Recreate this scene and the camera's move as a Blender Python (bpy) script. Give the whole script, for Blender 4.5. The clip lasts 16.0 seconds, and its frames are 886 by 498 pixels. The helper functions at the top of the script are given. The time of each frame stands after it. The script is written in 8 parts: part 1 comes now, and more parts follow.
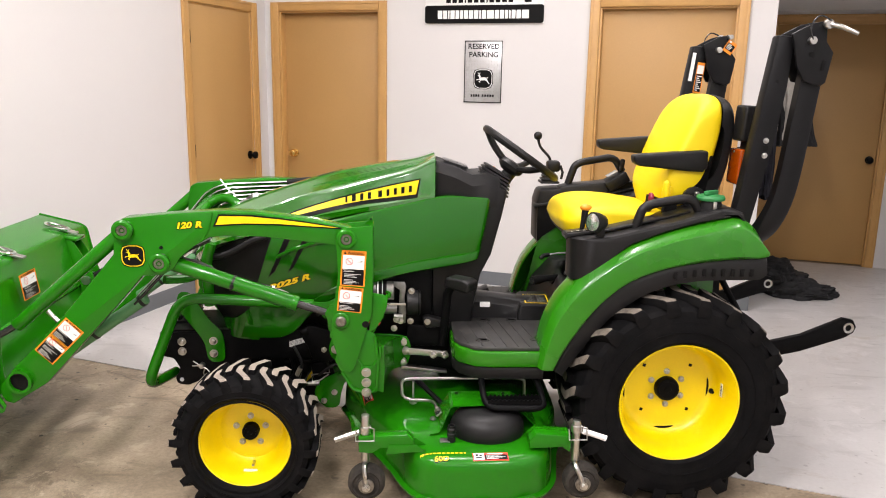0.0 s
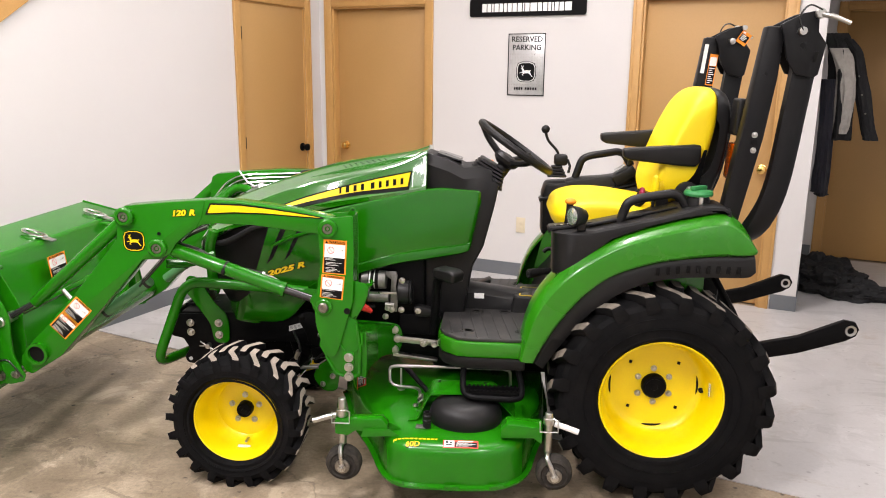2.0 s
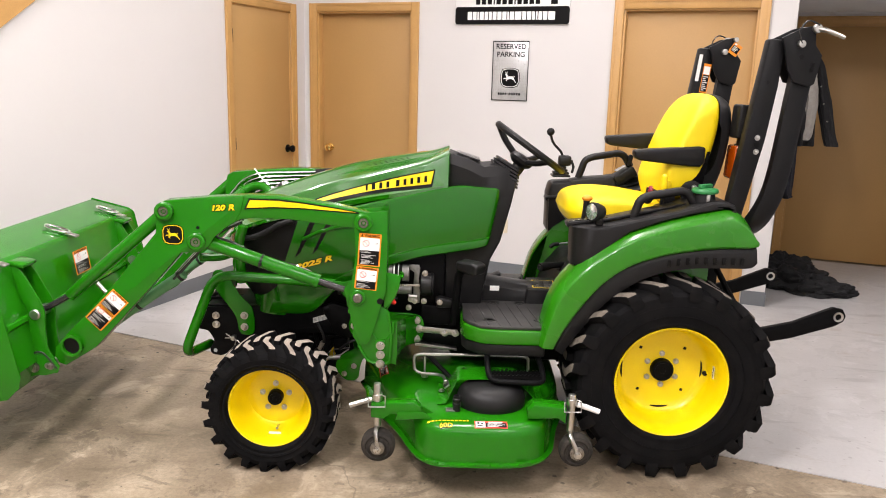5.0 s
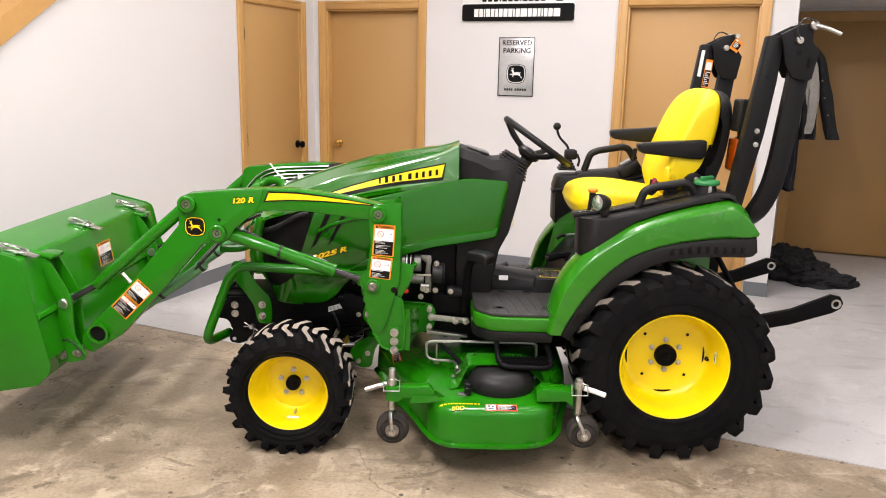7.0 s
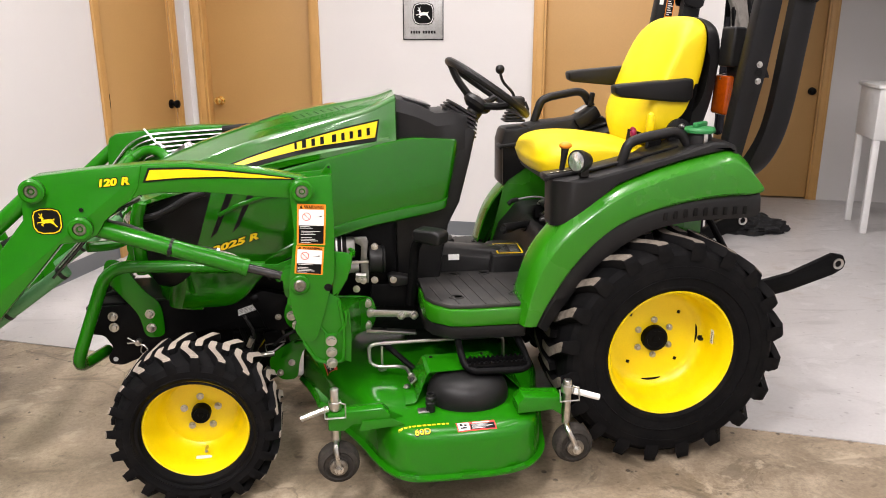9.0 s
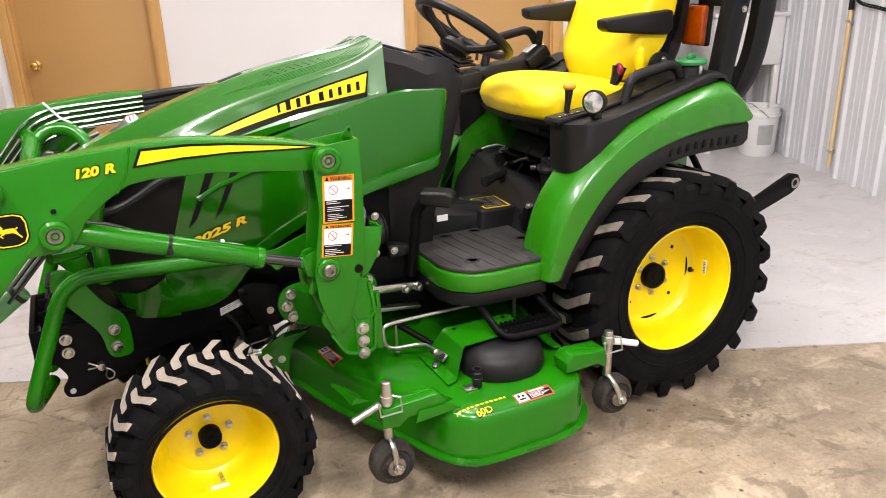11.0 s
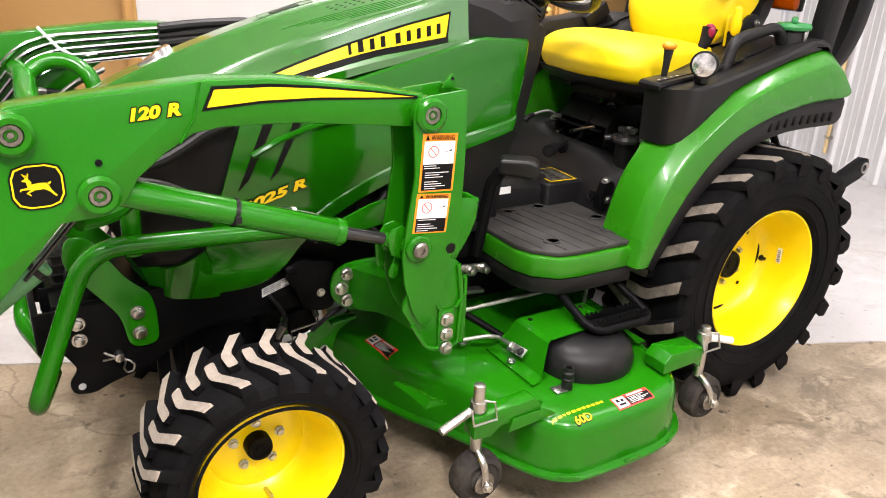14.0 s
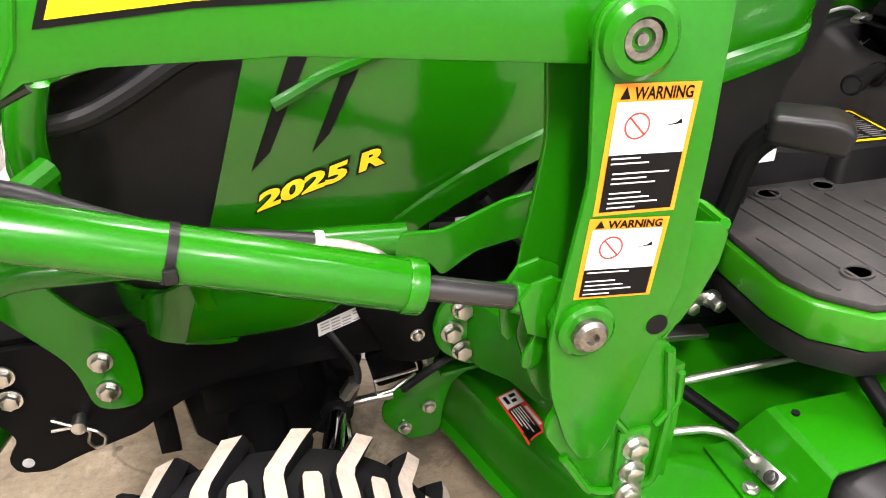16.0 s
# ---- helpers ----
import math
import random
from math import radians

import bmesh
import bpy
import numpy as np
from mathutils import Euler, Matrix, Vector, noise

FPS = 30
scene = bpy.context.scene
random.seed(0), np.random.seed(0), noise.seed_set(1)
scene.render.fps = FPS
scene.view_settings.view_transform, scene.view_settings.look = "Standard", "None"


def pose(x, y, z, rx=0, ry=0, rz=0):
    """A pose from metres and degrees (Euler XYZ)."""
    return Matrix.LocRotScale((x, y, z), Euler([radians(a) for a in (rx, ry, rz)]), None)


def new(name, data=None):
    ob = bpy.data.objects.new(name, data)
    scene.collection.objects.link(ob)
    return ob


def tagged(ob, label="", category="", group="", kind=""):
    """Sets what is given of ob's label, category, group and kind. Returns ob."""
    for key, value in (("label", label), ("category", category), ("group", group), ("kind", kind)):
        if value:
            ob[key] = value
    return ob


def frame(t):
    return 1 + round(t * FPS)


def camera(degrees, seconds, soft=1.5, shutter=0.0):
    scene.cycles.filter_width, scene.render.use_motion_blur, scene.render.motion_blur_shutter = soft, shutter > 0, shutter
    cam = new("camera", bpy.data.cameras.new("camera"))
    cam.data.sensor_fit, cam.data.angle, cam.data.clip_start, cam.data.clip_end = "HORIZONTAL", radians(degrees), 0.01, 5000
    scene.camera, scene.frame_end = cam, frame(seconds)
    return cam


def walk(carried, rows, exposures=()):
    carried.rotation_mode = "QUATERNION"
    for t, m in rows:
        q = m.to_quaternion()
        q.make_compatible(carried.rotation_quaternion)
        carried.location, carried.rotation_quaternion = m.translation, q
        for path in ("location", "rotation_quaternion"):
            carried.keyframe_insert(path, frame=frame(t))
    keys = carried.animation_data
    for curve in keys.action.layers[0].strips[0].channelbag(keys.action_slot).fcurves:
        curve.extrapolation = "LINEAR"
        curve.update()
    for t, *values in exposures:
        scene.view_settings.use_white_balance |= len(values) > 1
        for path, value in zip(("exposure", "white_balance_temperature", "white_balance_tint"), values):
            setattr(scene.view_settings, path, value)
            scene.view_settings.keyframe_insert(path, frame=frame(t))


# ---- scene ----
cam = camera(59.9, 16.0, soft=1.0)
METRES, EYE, TILT, LEAN, TURN = 4.4, 1.488, 0.0, 0.0, -3.1
ROWS = [
    (0.0, 0.0, 0.0, 0.0, 0.23, -12.15, -1.06),
    (0.5, 0.0258, 0.0092, 0.0011, 1.49, -12.35, -0.91),
    (1.0, 0.0634, 0.0069, 0.0017, 3.49, -12.57, -0.71),
    (1.5, 0.0855, -0.0025, 0.003, 5.65, -12.75, -0.58),
    (2.0, 0.0914, -0.0074, 0.0032, 7.39, -12.81, -0.66),
    (2.5, 0.0899, -0.0066, 0.0033, 8.18, -12.83, -0.82),
    (3.0, 0.0791, -0.007, 0.0019, 7.74, -12.86, -1.02),
    (5.5, 0.0252, -0.0809, 0.0004, 3.1, -12.27, -1.49),
    (6.0, 0.0294, -0.1028, 0.0004, 3.65, -12.41, -1.34),
    (6.5, 0.0306, -0.1016, 0.0007, 3.78, -12.55, -1.23),
    (7.0, 0.0227, -0.0801, 0.0012, 3.72, -12.65, -1.22),
    (7.5, 0.0006, -0.0452, 0.0004, 1.72, -12.52, -1.44),
    (8.0, -0.0155, -0.0162, -0.0031, -1.86, -13.6, -1.26),
    (8.5, -0.0172, 0.0289, -0.0104, -3.4, -15.0, -0.41),
    (11.0, -0.1736, 0.1567, -0.0192, -22.9, -19.85, 1.62),
    (11.5, -0.2133, 0.1856, -0.0203, -28.3, -20.69, 2.53),
    (12.0, -0.2509, 0.2089, -0.0173, -32.27, -20.51, 2.15),
    (12.5, -0.2719, 0.2137, -0.021, -33.2, -20.04, 0.95),
    (13.0, -0.2808, 0.2156, -0.0238, -32.85, -20.79, 0.07),
    (13.5, -0.2684, 0.2226, -0.0305, -31.43, -21.82, -0.88),
    (14.0, -0.2289, 0.2615, -0.0425, -27.45, -21.94, -2.29),
    (14.5, -0.1826, 0.2975, -0.0508, -19.99, -22.47, -2.03),
    (15.0, -0.1475, 0.3311, -0.0529, -11.7, -23.21, -1.38),
    (15.5, -0.143, 0.3848, -0.0624, -11.0, -25.78, -0.36),
    (16.0, -0.1377, 0.439, -0.0781, -12.64, -30.5, 0.31),
]
walk(cam, [(t, pose(0, 0, EYE, TILT, LEAN, TURN) @ pose(METRES * x, METRES * y, METRES * z, 90 + pitch, roll, yaw)) for t, x, y, z, yaw, pitch, roll in ROWS],
     [(0.0, 0.0), (8.7, 0.0), (11.0, 0.1), (13.4, 0.2), (14.5, 0.50), (15.2, 0.72), (16.0, 0.94)])

# ---- light ----
ANG = radians(-21.5)            # the room stands at an angle to the tractor
CA, SA = math.cos(ANG), math.sin(ANG)
CY = 3.02                       # middle plane of the tractor


def W(u, v, z=0.0):
    """Room coordinates (along the back wall, away from it, up) to the world."""
    return Vector((u * CA - v * SA, u * SA + v * CA, z))


world = bpy.data.worlds.new("world")
scene.world = world
world.use_nodes = True
world.node_tree.nodes["Background"].inputs[0].default_value = (1, 1, 1, 1)
world.node_tree.nodes["Background"].inputs[1].default_value = 0.02
scene.view_settings.exposure = 0.0
CEIL = 4.3
# Overhead lights, all out of view: some placed from shadows, others added as fill.
UNSEEN_LIGHTS = [(-0.95, -0.28, 172.0), (1.50, -0.28, 78.0), (-2.45, 0.7, 104.0), (-0.95, -4.0, 56.0), (1.50, -4.0, 52.0), (-0.3, 4.6, 22.0), (-1.1, 3.2, 78.0), (1.35, 3.0, 28.0)]
for lu, lv, watt in UNSEEN_LIGHTS:
    la = bpy.data.lights.new("unseen_overhead_light", "AREA")
    la.shape, la.size, la.size_y, la.energy = "RECTANGLE", 0.16, 1.2, 0.83 * watt
    la.color = (1.0, 0.925, 0.925)
    lo = new("unseen_overhead_light", la)
    lo.matrix_world = Matrix.Translation(W(lu, lv, 3.72)) @ pose(0, 0, 0, 0, 0, -21.5)
    # second, upward light, added to brighten the ceiling that the hood reflects
    up = bpy.data.lights.new("unseen_overhead_light", "AREA")
    up.shape, up.size, up.size_y, up.energy, up.color = "RECTANGLE", 0.16, 1.2, (0.5 if lv > 3 else 0.27) * watt, la.color
    uo = new("unseen_overhead_light", up)
    uo.matrix_world = Matrix.Translation(W(lu, lv, 3.74)) @ pose(0, 0, 0, 0, 0, -21.5) @ pose(0, 0, 0, 180, 0, 0)


# ---- materials ----
def mat(name, col, rough=0.5, metal=0.0, var=0.12, scale=6.0, fine=60.0, bump=0.0, coat=0.0, dirt=None, dirt_amt=0.0, rvar=0.1, obj_random=0.0, spec=0.5):
    m = bpy.data.materials.new(name)
    m.use_nodes = True
    nt = m.node_tree
    b = nt.nodes["Principled BSDF"]
    L = nt.links.new
    tc = nt.nodes.new("ShaderNodeTexCoord")
    n1 = nt.nodes.new("ShaderNodeTexNoise")
    n1.inputs["Scale"].default_value, n1.inputs["Detail"].default_value = scale, 5
    n2 = nt.nodes.new("ShaderNodeTexNoise")
    n2.inputs["Scale"].default_value, n2.inputs["Detail"].default_value = fine, 3
    for n in (n1, n2):
        L(tc.outputs["Object"], n.inputs["Vector"])
    add = nt.nodes.new("ShaderNodeMath")
    add.operation = "MULTIPLY_ADD"
    add.inputs[1].default_value, add.inputs[2].default_value = 0.4, 0.0
    L(n2.outputs["Fac"], add.inputs[0])
    add2 = nt.nodes.new("ShaderNodeMath")
    add2.operation = "MULTIPLY_ADD"
    add2.inputs[1].default_value = 0.6
    L(n1.outputs["Fac"], add2.inputs[0])
    L(add.outputs[0], add2.inputs[2])
    ramp = nt.nodes.new("ShaderNodeMapRange")
    ramp.inputs[1].default_value, ramp.inputs[2].default_value = 0.3, 0.7
    ramp.inputs[3].default_value, ramp.inputs[4].default_value = 1 - var, 1 + var
    L(add2.outputs[0], ramp.inputs[0])
    mul = nt.nodes.new("ShaderNodeVectorMath")
    mul.operation = "SCALE"
    mul.inputs[0].default_value = col[:3]
    L(ramp.outputs[0], mul.inputs["Scale"])
    out = mul.outputs[0]
    if obj_random:
        oi = nt.nodes.new("ShaderNodeObjectInfo")
        mr = nt.nodes.new("ShaderNodeMapRange")
        mr.inputs[3].default_value, mr.inputs[4].default_value = 1 - obj_random, 1 + obj_random
        L(oi.outputs["Random"], mr.inputs[0])
        mu = nt.nodes.new("ShaderNodeVectorMath")
        mu.operation = "SCALE"
        L(out, mu.inputs[0])
        L(mr.outputs[0], mu.inputs["Scale"])
        out = mu.outputs[0]
    if dirt:
        nd = nt.nodes.new("ShaderNodeTexNoise")
        nd.inputs["Scale"].default_value, nd.inputs["Detail"].default_value, nd.inputs["Roughness"].default_value = scale * 1.7, 8, 0.65
        L(tc.outputs["Object"], nd.inputs["Vector"])
        mr = nt.nodes.new("ShaderNodeMapRange")
        mr.inputs[1].default_value, mr.inputs[2].default_value, mr.inputs[4].default_value = 0.48, 0.68, dirt_amt
        L(nd.outputs["Fac"], mr.inputs[0])
        mx = nt.nodes.new("ShaderNodeMix")
        mx.data_type = "RGBA"
        L(mr.outputs[0], mx.inputs[0])
        L(out, mx.inputs[6])
        mx.inputs[7].default_value = (*dirt, 1)
        out = mx.outputs[2]
    L(out, b.inputs["Base Color"])
    rr = nt.nodes.new("ShaderNodeMapRange")
    rr.inputs[1].default_value, rr.inputs[2].default_value = 0.3, 0.7
    rr.inputs[3].default_value, rr.inputs[4].default_value = max(0.02, rough - rvar * rough), min(1, rough + rvar * rough)
    L(n1.outputs["Fac"], rr.inputs[0])
    L(rr.outputs[0], b.inputs["Roughness"])
    b.inputs["Metallic"].default_value = metal
    b.inputs["Specular IOR Level"].default_value = spec
    b.inputs["Coat Weight"].default_value = coat
    b.inputs["Coat Roughness"].default_value = 0.06
    if bump:
        bp = nt.nodes.new("ShaderNodeBump")
        bp.inputs["Strength"].default_value = bump
        bp.inputs["Distance"].default_value = 0.004
        L(n2.outputs["Fac"], bp.inputs["Height"])
        L(bp.outputs[0], b.inputs["Normal"])
    return m


GREEN = mat("green_paint", (0.0100, 0.146, 0.0015), 0.21, var=0.07, scale=3, fine=220, bump=0.02, coat=0.15, spec=0.32)
GREEN_PLASTIC = mat("green_gloss_panel", (0.0068, 0.104, 0.0008), 0.14, var=0.05, scale=3, fine=300, bump=0.005, coat=0.22, spec=0.42)
GREEN_HOOD = mat("green_gloss_hood", (0.0085, 0.118, 0.0010), 0.11, var=0.05, scale=3, fine=300, bump=0.004, coat=1.0, spec=0.7)
GREEN_HOOD.node_tree.nodes["Principled BSDF"].inputs["Coat IOR"].default_value = 1.85
GREEN_FENDER = mat("green_moulded_fender", (0.0190, 0.172, 0.0025), 0.27, var=0.05, scale=4, fine=260, bump=0.015, coat=0.35, spec=0.4)
YELLOW = mat("yellow_wheel_paint", (0.86, 0.66, 0.0), 0.34, var=0.05, scale=5, fine=150, bump=0.01, coat=0.2)
SEAT = mat("yellow_vinyl", (0.80, 0.60, 0.0), 0.5, var=0.04, scale=9, fine=400, bump=0.06)
DECAL_Y = mat("yellow_decal", (0.86, 0.61, 0.0), 0.35, var=0.02)
BLACK = mat("black_plastic", (0.0072, 0.0071, 0.0075), 0.42, var=0.25, scale=8, fine=350, bump=0.07, spec=0.27, dirt=(0.0125, 0.0118, 0.011), dirt_amt=0.5)
BLACK_STEEL = mat("black_painted_steel", (0.0035, 0.0035, 0.0038), 0.4, var=0.25, scale=7, fine=120, bump=0.03, spec=0.07)
# Print black; also flat pieces that stand for the shade inside holes and slots.
DECAL_K = mat("black_decal_and_hole", (0.006, 0.006, 0.006), 0.4, var=0.05, spec=0.1)
RUBBER = mat("tyre_rubber", (0.0055, 0.0055, 0.006), 0.7, var=0.3, scale=7, fine=90, bump=0.15, dirt=(0.018, 0.016, 0.015), dirt_amt=0.3, spec=0.06)
LUG = mat("dusty_lug_rubber", (0.32, 0.272, 0.225), 0.85, var=0.25, scale=16, fine=140, bump=0.3, dirt=(0.12, 0.11, 0.10), dirt_amt=0.45)
LUG_REAR = mat("scuffed_lug_rubber", (0.15, 0.127, 0.102), 0.8, var=0.4, scale=14, fine=120, bump=0.3, dirt=(0.03, 0.028, 0.026), dirt_amt=0.8)
DUSTY = mat("dusty_wheel_rubber", (0.028, 0.025, 0.022), 0.8, var=0.5, scale=16, fine=120, bump=0.25, dirt=(0.09, 0.077, 0.062), dirt_amt=0.35, spec=0.15)
MAT_RUBBER = mat("floor_mat_rubber", (0.022, 0.021, 0.0205), 0.6, var=0.3, scale=14, fine=200, bump=0.1, dirt=(0.07, 0.06, 0.05), dirt_amt=0.3)
STEEL = mat("zinc_steel", (0.52, 0.51, 0.485), 0.3, metal=1.0, var=0.15, scale=30, fine=200, bump=0.04)
PIN_STEEL = mat("dull_pin_steel", (0.25, 0.235, 0.21), 0.42, metal=1.0, var=0.5, scale=90, fine=300, bump=0.15)
CHROME = mat("chrome", (0.75, 0.75, 0.76), 0.12, metal=1.0, var=0.05)
DARK_CHROME = mat("dark_rod", (0.05, 0.05, 0.05), 0.25, metal=0.6, var=0.1)
WHITE_DECAL = mat("white_decal", (0.8, 0.8, 0.78), 0.45, var=0.03)
ORANGE_DECAL = mat("orange_decal", (0.82, 0.255, 0.006), 0.45, var=0.03)
RED_DECAL = mat("red_decal", (0.75, 0.04, 0.03), 0.45, var=0.03)
ORANGE_LENS = mat("amber_lens", (0.33, 0.05, 0.0), 0.2, var=0.2, scale=30, coat=0.5)
LAMP_GLASS = mat("lamp_reflector", (0.75, 0.75, 0.75), 0.15, metal=0.8, var=0.5, scale=60)
ALU = mat("cast_aluminium", (0.24, 0.235, 0.225), 0.5, metal=0.8, var=0.3, scale=30, bump=0.1)
CAP_GREEN = mat("green_cap_plastic", (0.02, 0.19, 0.05), 0.45, var=0.08, bump=0.03)
ORANGE_KNOB = mat("orange_knob", (0.8, 0.27, 0.01), 0.4, var=0.05)
RED_KNOB = mat("maroon_knob", (0.28, 0.01, 0.05), 0.35, var=0.05)
WALL = mat("white_wall_paint", (0.615, 0.60, 0.588), 0.75, var=0.02, scale=1.5, fine=160, bump=0.05, dirt=(0.6, 0.58, 0.56), dirt_amt=0.1)
WOOD = mat("oak_veneer_door", (0.41, 0.238, 0.082), 0.5, var=0.05, scale=2.5, fine=90, bump=0.02)
TRIM = mat("oak_trim", (0.47, 0.265, 0.085), 0.45, var=0.1, scale=9, fine=140, bump=0.03)
BASE = mat("grey_vinyl_base", (0.13, 0.14, 0.15), 0.55, var=0.06)
BRASS = mat("brass_knob", (0.75, 0.5, 0.16), 0.22, metal=1.0, var=0.1)
CORR = mat("white_corrugated_steel", (0.66, 0.67, 0.69), 0.55, var=0.04, scale=2, fine=40, bump=0.02)
CLOTH = mat("black_cloth", (0.007, 0.007, 0.008), 0.9, var=0.4, scale=10, fine=300, bump=0.3)
NAVY = mat("navy_cloth", (0.007, 0.007, 0.013), 0.9, var=0.3, scale=10, fine=300, bump=0.3)
FLEECE = mat("grey_fleece", (0.34, 0.32, 0.29), 0.95, var=0.2, scale=30, fine=300, bump=0.4)
WHITE_PLASTIC = mat("white_plastic", (0.72, 0.72, 0.71), 0.4, var=0.05)
BLUE = mat("blue_plastic", (0.02, 0.05, 0.45), 0.4)
PVC = mat("cream_pipe", (0.68, 0.52, 0.26), 0.4, var=0.05)
CEILING = mat("ceiling_white", (0.78, 0.78, 0.77), 0.85, var=0.03)
GREY_METAL = mat("grey_panel", (0.36, 0.36, 0.36), 0.5, var=0.2)
SLEEVE = mat("pale_green_sleeve", (0.075, 0.22, 0.085), 0.5, var=0.15, scale=20, fine=160, bump=0.05)
ROLL_BAR = mat("satin_black_roll_bar", (0.0055, 0.0055, 0.0062), 0.42, var=0.2, scale=6, fine=240, bump=0.04, spec=0.2)
DARK_TEXT = mat("faded_grey_print", (0.16, 0.16, 0.155), 0.5, var=0.1)
WHITE_HOSE = mat("white_zip_tie", (0.7, 0.72, 0.75), 0.4)


def floor_material(name, base, dark, light, paint):
    m = bpy.data.materials.new(name)
    m.use_nodes = True
    nt = m.node_tree
    L = nt.links.new
    b = nt.nodes["Principled BSDF"]
    tc = nt.nodes.new("ShaderNodeTexCoord")

    def noise_fac(scale, detail, lo, hi, rough=0.6, dist=0.0):
        n = nt.nodes.new("ShaderNodeTexNoise")
        n.inputs["Scale"].default_value, n.inputs["Detail"].default_value = scale, detail
        n.inputs["Roughness"].default_value, n.inputs["Distortion"].default_value = rough, dist
        L(tc.outputs["Object"], n.inputs["Vector"])
        r = nt.nodes.new("ShaderNodeMapRange")
        r.inputs[1].default_value, r.inputs[2].default_value = lo, hi
        L(n.outputs["Fac"], r.inputs[0])
        return r.outputs[0], n.outputs["Fac"]

    def mix(fac, a, c, amount=1.0):
        x = nt.nodes.new("ShaderNodeMix")
        x.data_type = "RGBA"
        if amount < 1:
            k = nt.nodes.new("ShaderNodeMath")
            k.operation = "MULTIPLY"
            k.inputs[1].default_value = amount
            L(fac, k.inputs[0])
            fac = k.outputs[0]
        L(fac, x.inputs[0])
        if isinstance(a, tuple):
            x.inputs[6].default_value = (*a, 1)
        else:
            L(a, x.inputs[6])
        x.inputs[7].default_value = (*c, 1)
        return x.outputs[2]
    big, _ = noise_fac(1.3, 7, 0.42, 0.62, dist=0.8)
    mid, _ = noise_fac(5.5, 9, 0.47, 0.66, 0.75, 0.5)
    fine, ff = noise_fac(60.0, 6, 0.42, 0.68, 0.75)
    spots, _ = noise_fac(9.0, 3, 0.66, 0.72)
    scuff, _ = noise_fac(2.2, 10, 0.56, 0.66, 0.75, 1.2)
    c = mix(big, base, dark, 0.62 if not paint else 0.3)
    c = mix(mid, c, light, 0.66 if not paint else 0.35)
    c = mix(fine, c, tuple(0.75 * q for q in dark), 0.45 if not paint else 0.14)
    c = mix(spots, c, tuple(0.35 * q for q in dark), 0.6 if not paint else 0.25)
    blot, _ = noise_fac(3.1, 6, 0.55, 0.60, 0.7, 1.5)
    c = mix(blot, c, tuple(0.55 * q for q in dark), 0.46 if not paint else 0.12)
    dust, _ = noise_fac(4.0, 8, 0.57, 0.63, 0.7, 0.6)
    c = mix(dust, c, tuple(1.15 * q for q in light), 0.5 if not paint else 0.3)
    pits = nt.nodes.new("ShaderNodeTexVoronoi")
    pits.inputs["Scale"].default_value = 13.0
    L(tc.outputs["Object"], pits.inputs["Vector"])
    pr = nt.nodes.new("ShaderNodeMapRange")
    pr.inputs[1].default_value, pr.inputs[2].default_value, pr.inputs[3].default_value, pr.inputs[4].default_value = 0.09, 0.14, 1.0, 0.0
    L(pits.outputs["Distance"], pr.inputs[0])
    keep, _ = noise_fac(1.7, 3, 0.52, 0.56)
    pk = nt.nodes.new("ShaderNodeMath")
    pk.operation = "MULTIPLY"
    L(pr.outputs[0], pk.inputs[0])
    L(keep, pk.inputs[1])
    c = mix(pk.outputs[0], c, tuple(0.18 * q for q in dark), 0.85 if not paint else 0.3)
    crack = nt.nodes.new("ShaderNodeTexVoronoi")
    crack.feature = "DISTANCE_TO_EDGE"
    crack.inputs["Scale"].default_value = 0.38
    wob = nt.nodes.new("ShaderNodeTexNoise")
    wob.inputs["Scale"].default_value, wob.inputs["Detail"].default_value = 3.0, 6
    L(tc.outputs["Object"], wob.inputs["Vector"])
    va = nt.nodes.new("ShaderNodeVectorMath")
    va.operation = "MULTIPLY_ADD"
    va.inputs[1].default_value = (0.28, 0.28, 0.0)
    L(wob.outputs["Color"], va.inputs[0])
    L(tc.outputs["Object"], va.inputs[2])
    L(va.outputs[0], crack.inputs["Vector"])
    cr = nt.nodes.new("ShaderNodeMapRange")
    cr.inputs[1].default_value, cr.inputs[2].default_value, cr.inputs[3].default_value, cr.inputs[4].default_value = 0.0006, 0.0022, 1.0, 0.0
    L(crack.outputs["Distance"], cr.inputs[0])
    c = mix(cr.outputs[0], c, tuple(0.4 * q for q in dark), 0.38 if not paint else 0.0)
    specks, _ = noise_fac(26.0, 2, 0.70, 0.74)
    c = mix(specks, c, tuple(0.2 * q for q in dark), 0.7 if not paint else 0.35)
    c = mix(scuff, c, (0.30, 0.24, 0.18) if not paint else (0.36, 0.31, 0.26), 0.35 if not paint else 0.55)
    # long drag marks left by tyres and brooms, in two directions
    for turn, lo, hi in ((35, 0.60, 0.68), (-20, 0.62, 0.70)):
        mp = nt.nodes.new("ShaderNodeMapping")
        mp.inputs["Rotation"].default_value = (0, 0, radians(turn))
        mp.inputs["Scale"].default_value = (1.1, 5.0, 1.0)
        L(tc.outputs["Object"], mp.inputs["Vector"])
        n = nt.nodes.new("ShaderNodeTexNoise")
        n.inputs["Scale"].default_value, n.inputs["Detail"].default_value = 2.4, 8
        n.inputs["Distortion"].default_value = 0.4
        L(mp.outputs[0], n.inputs["Vector"])
        q = nt.nodes.new("ShaderNodeMapRange")
        q.inputs[1].default_value, q.inputs[2].default_value = lo, hi
        L(n.outputs["Fac"], q.inputs[0])
        c = mix(q.outputs[0], c, tuple(0.6 * k for k in dark), 0.32 if not paint else 0.28)
    L(c, b.inputs["Base Color"])
    r = nt.nodes.new("ShaderNodeMapRange")
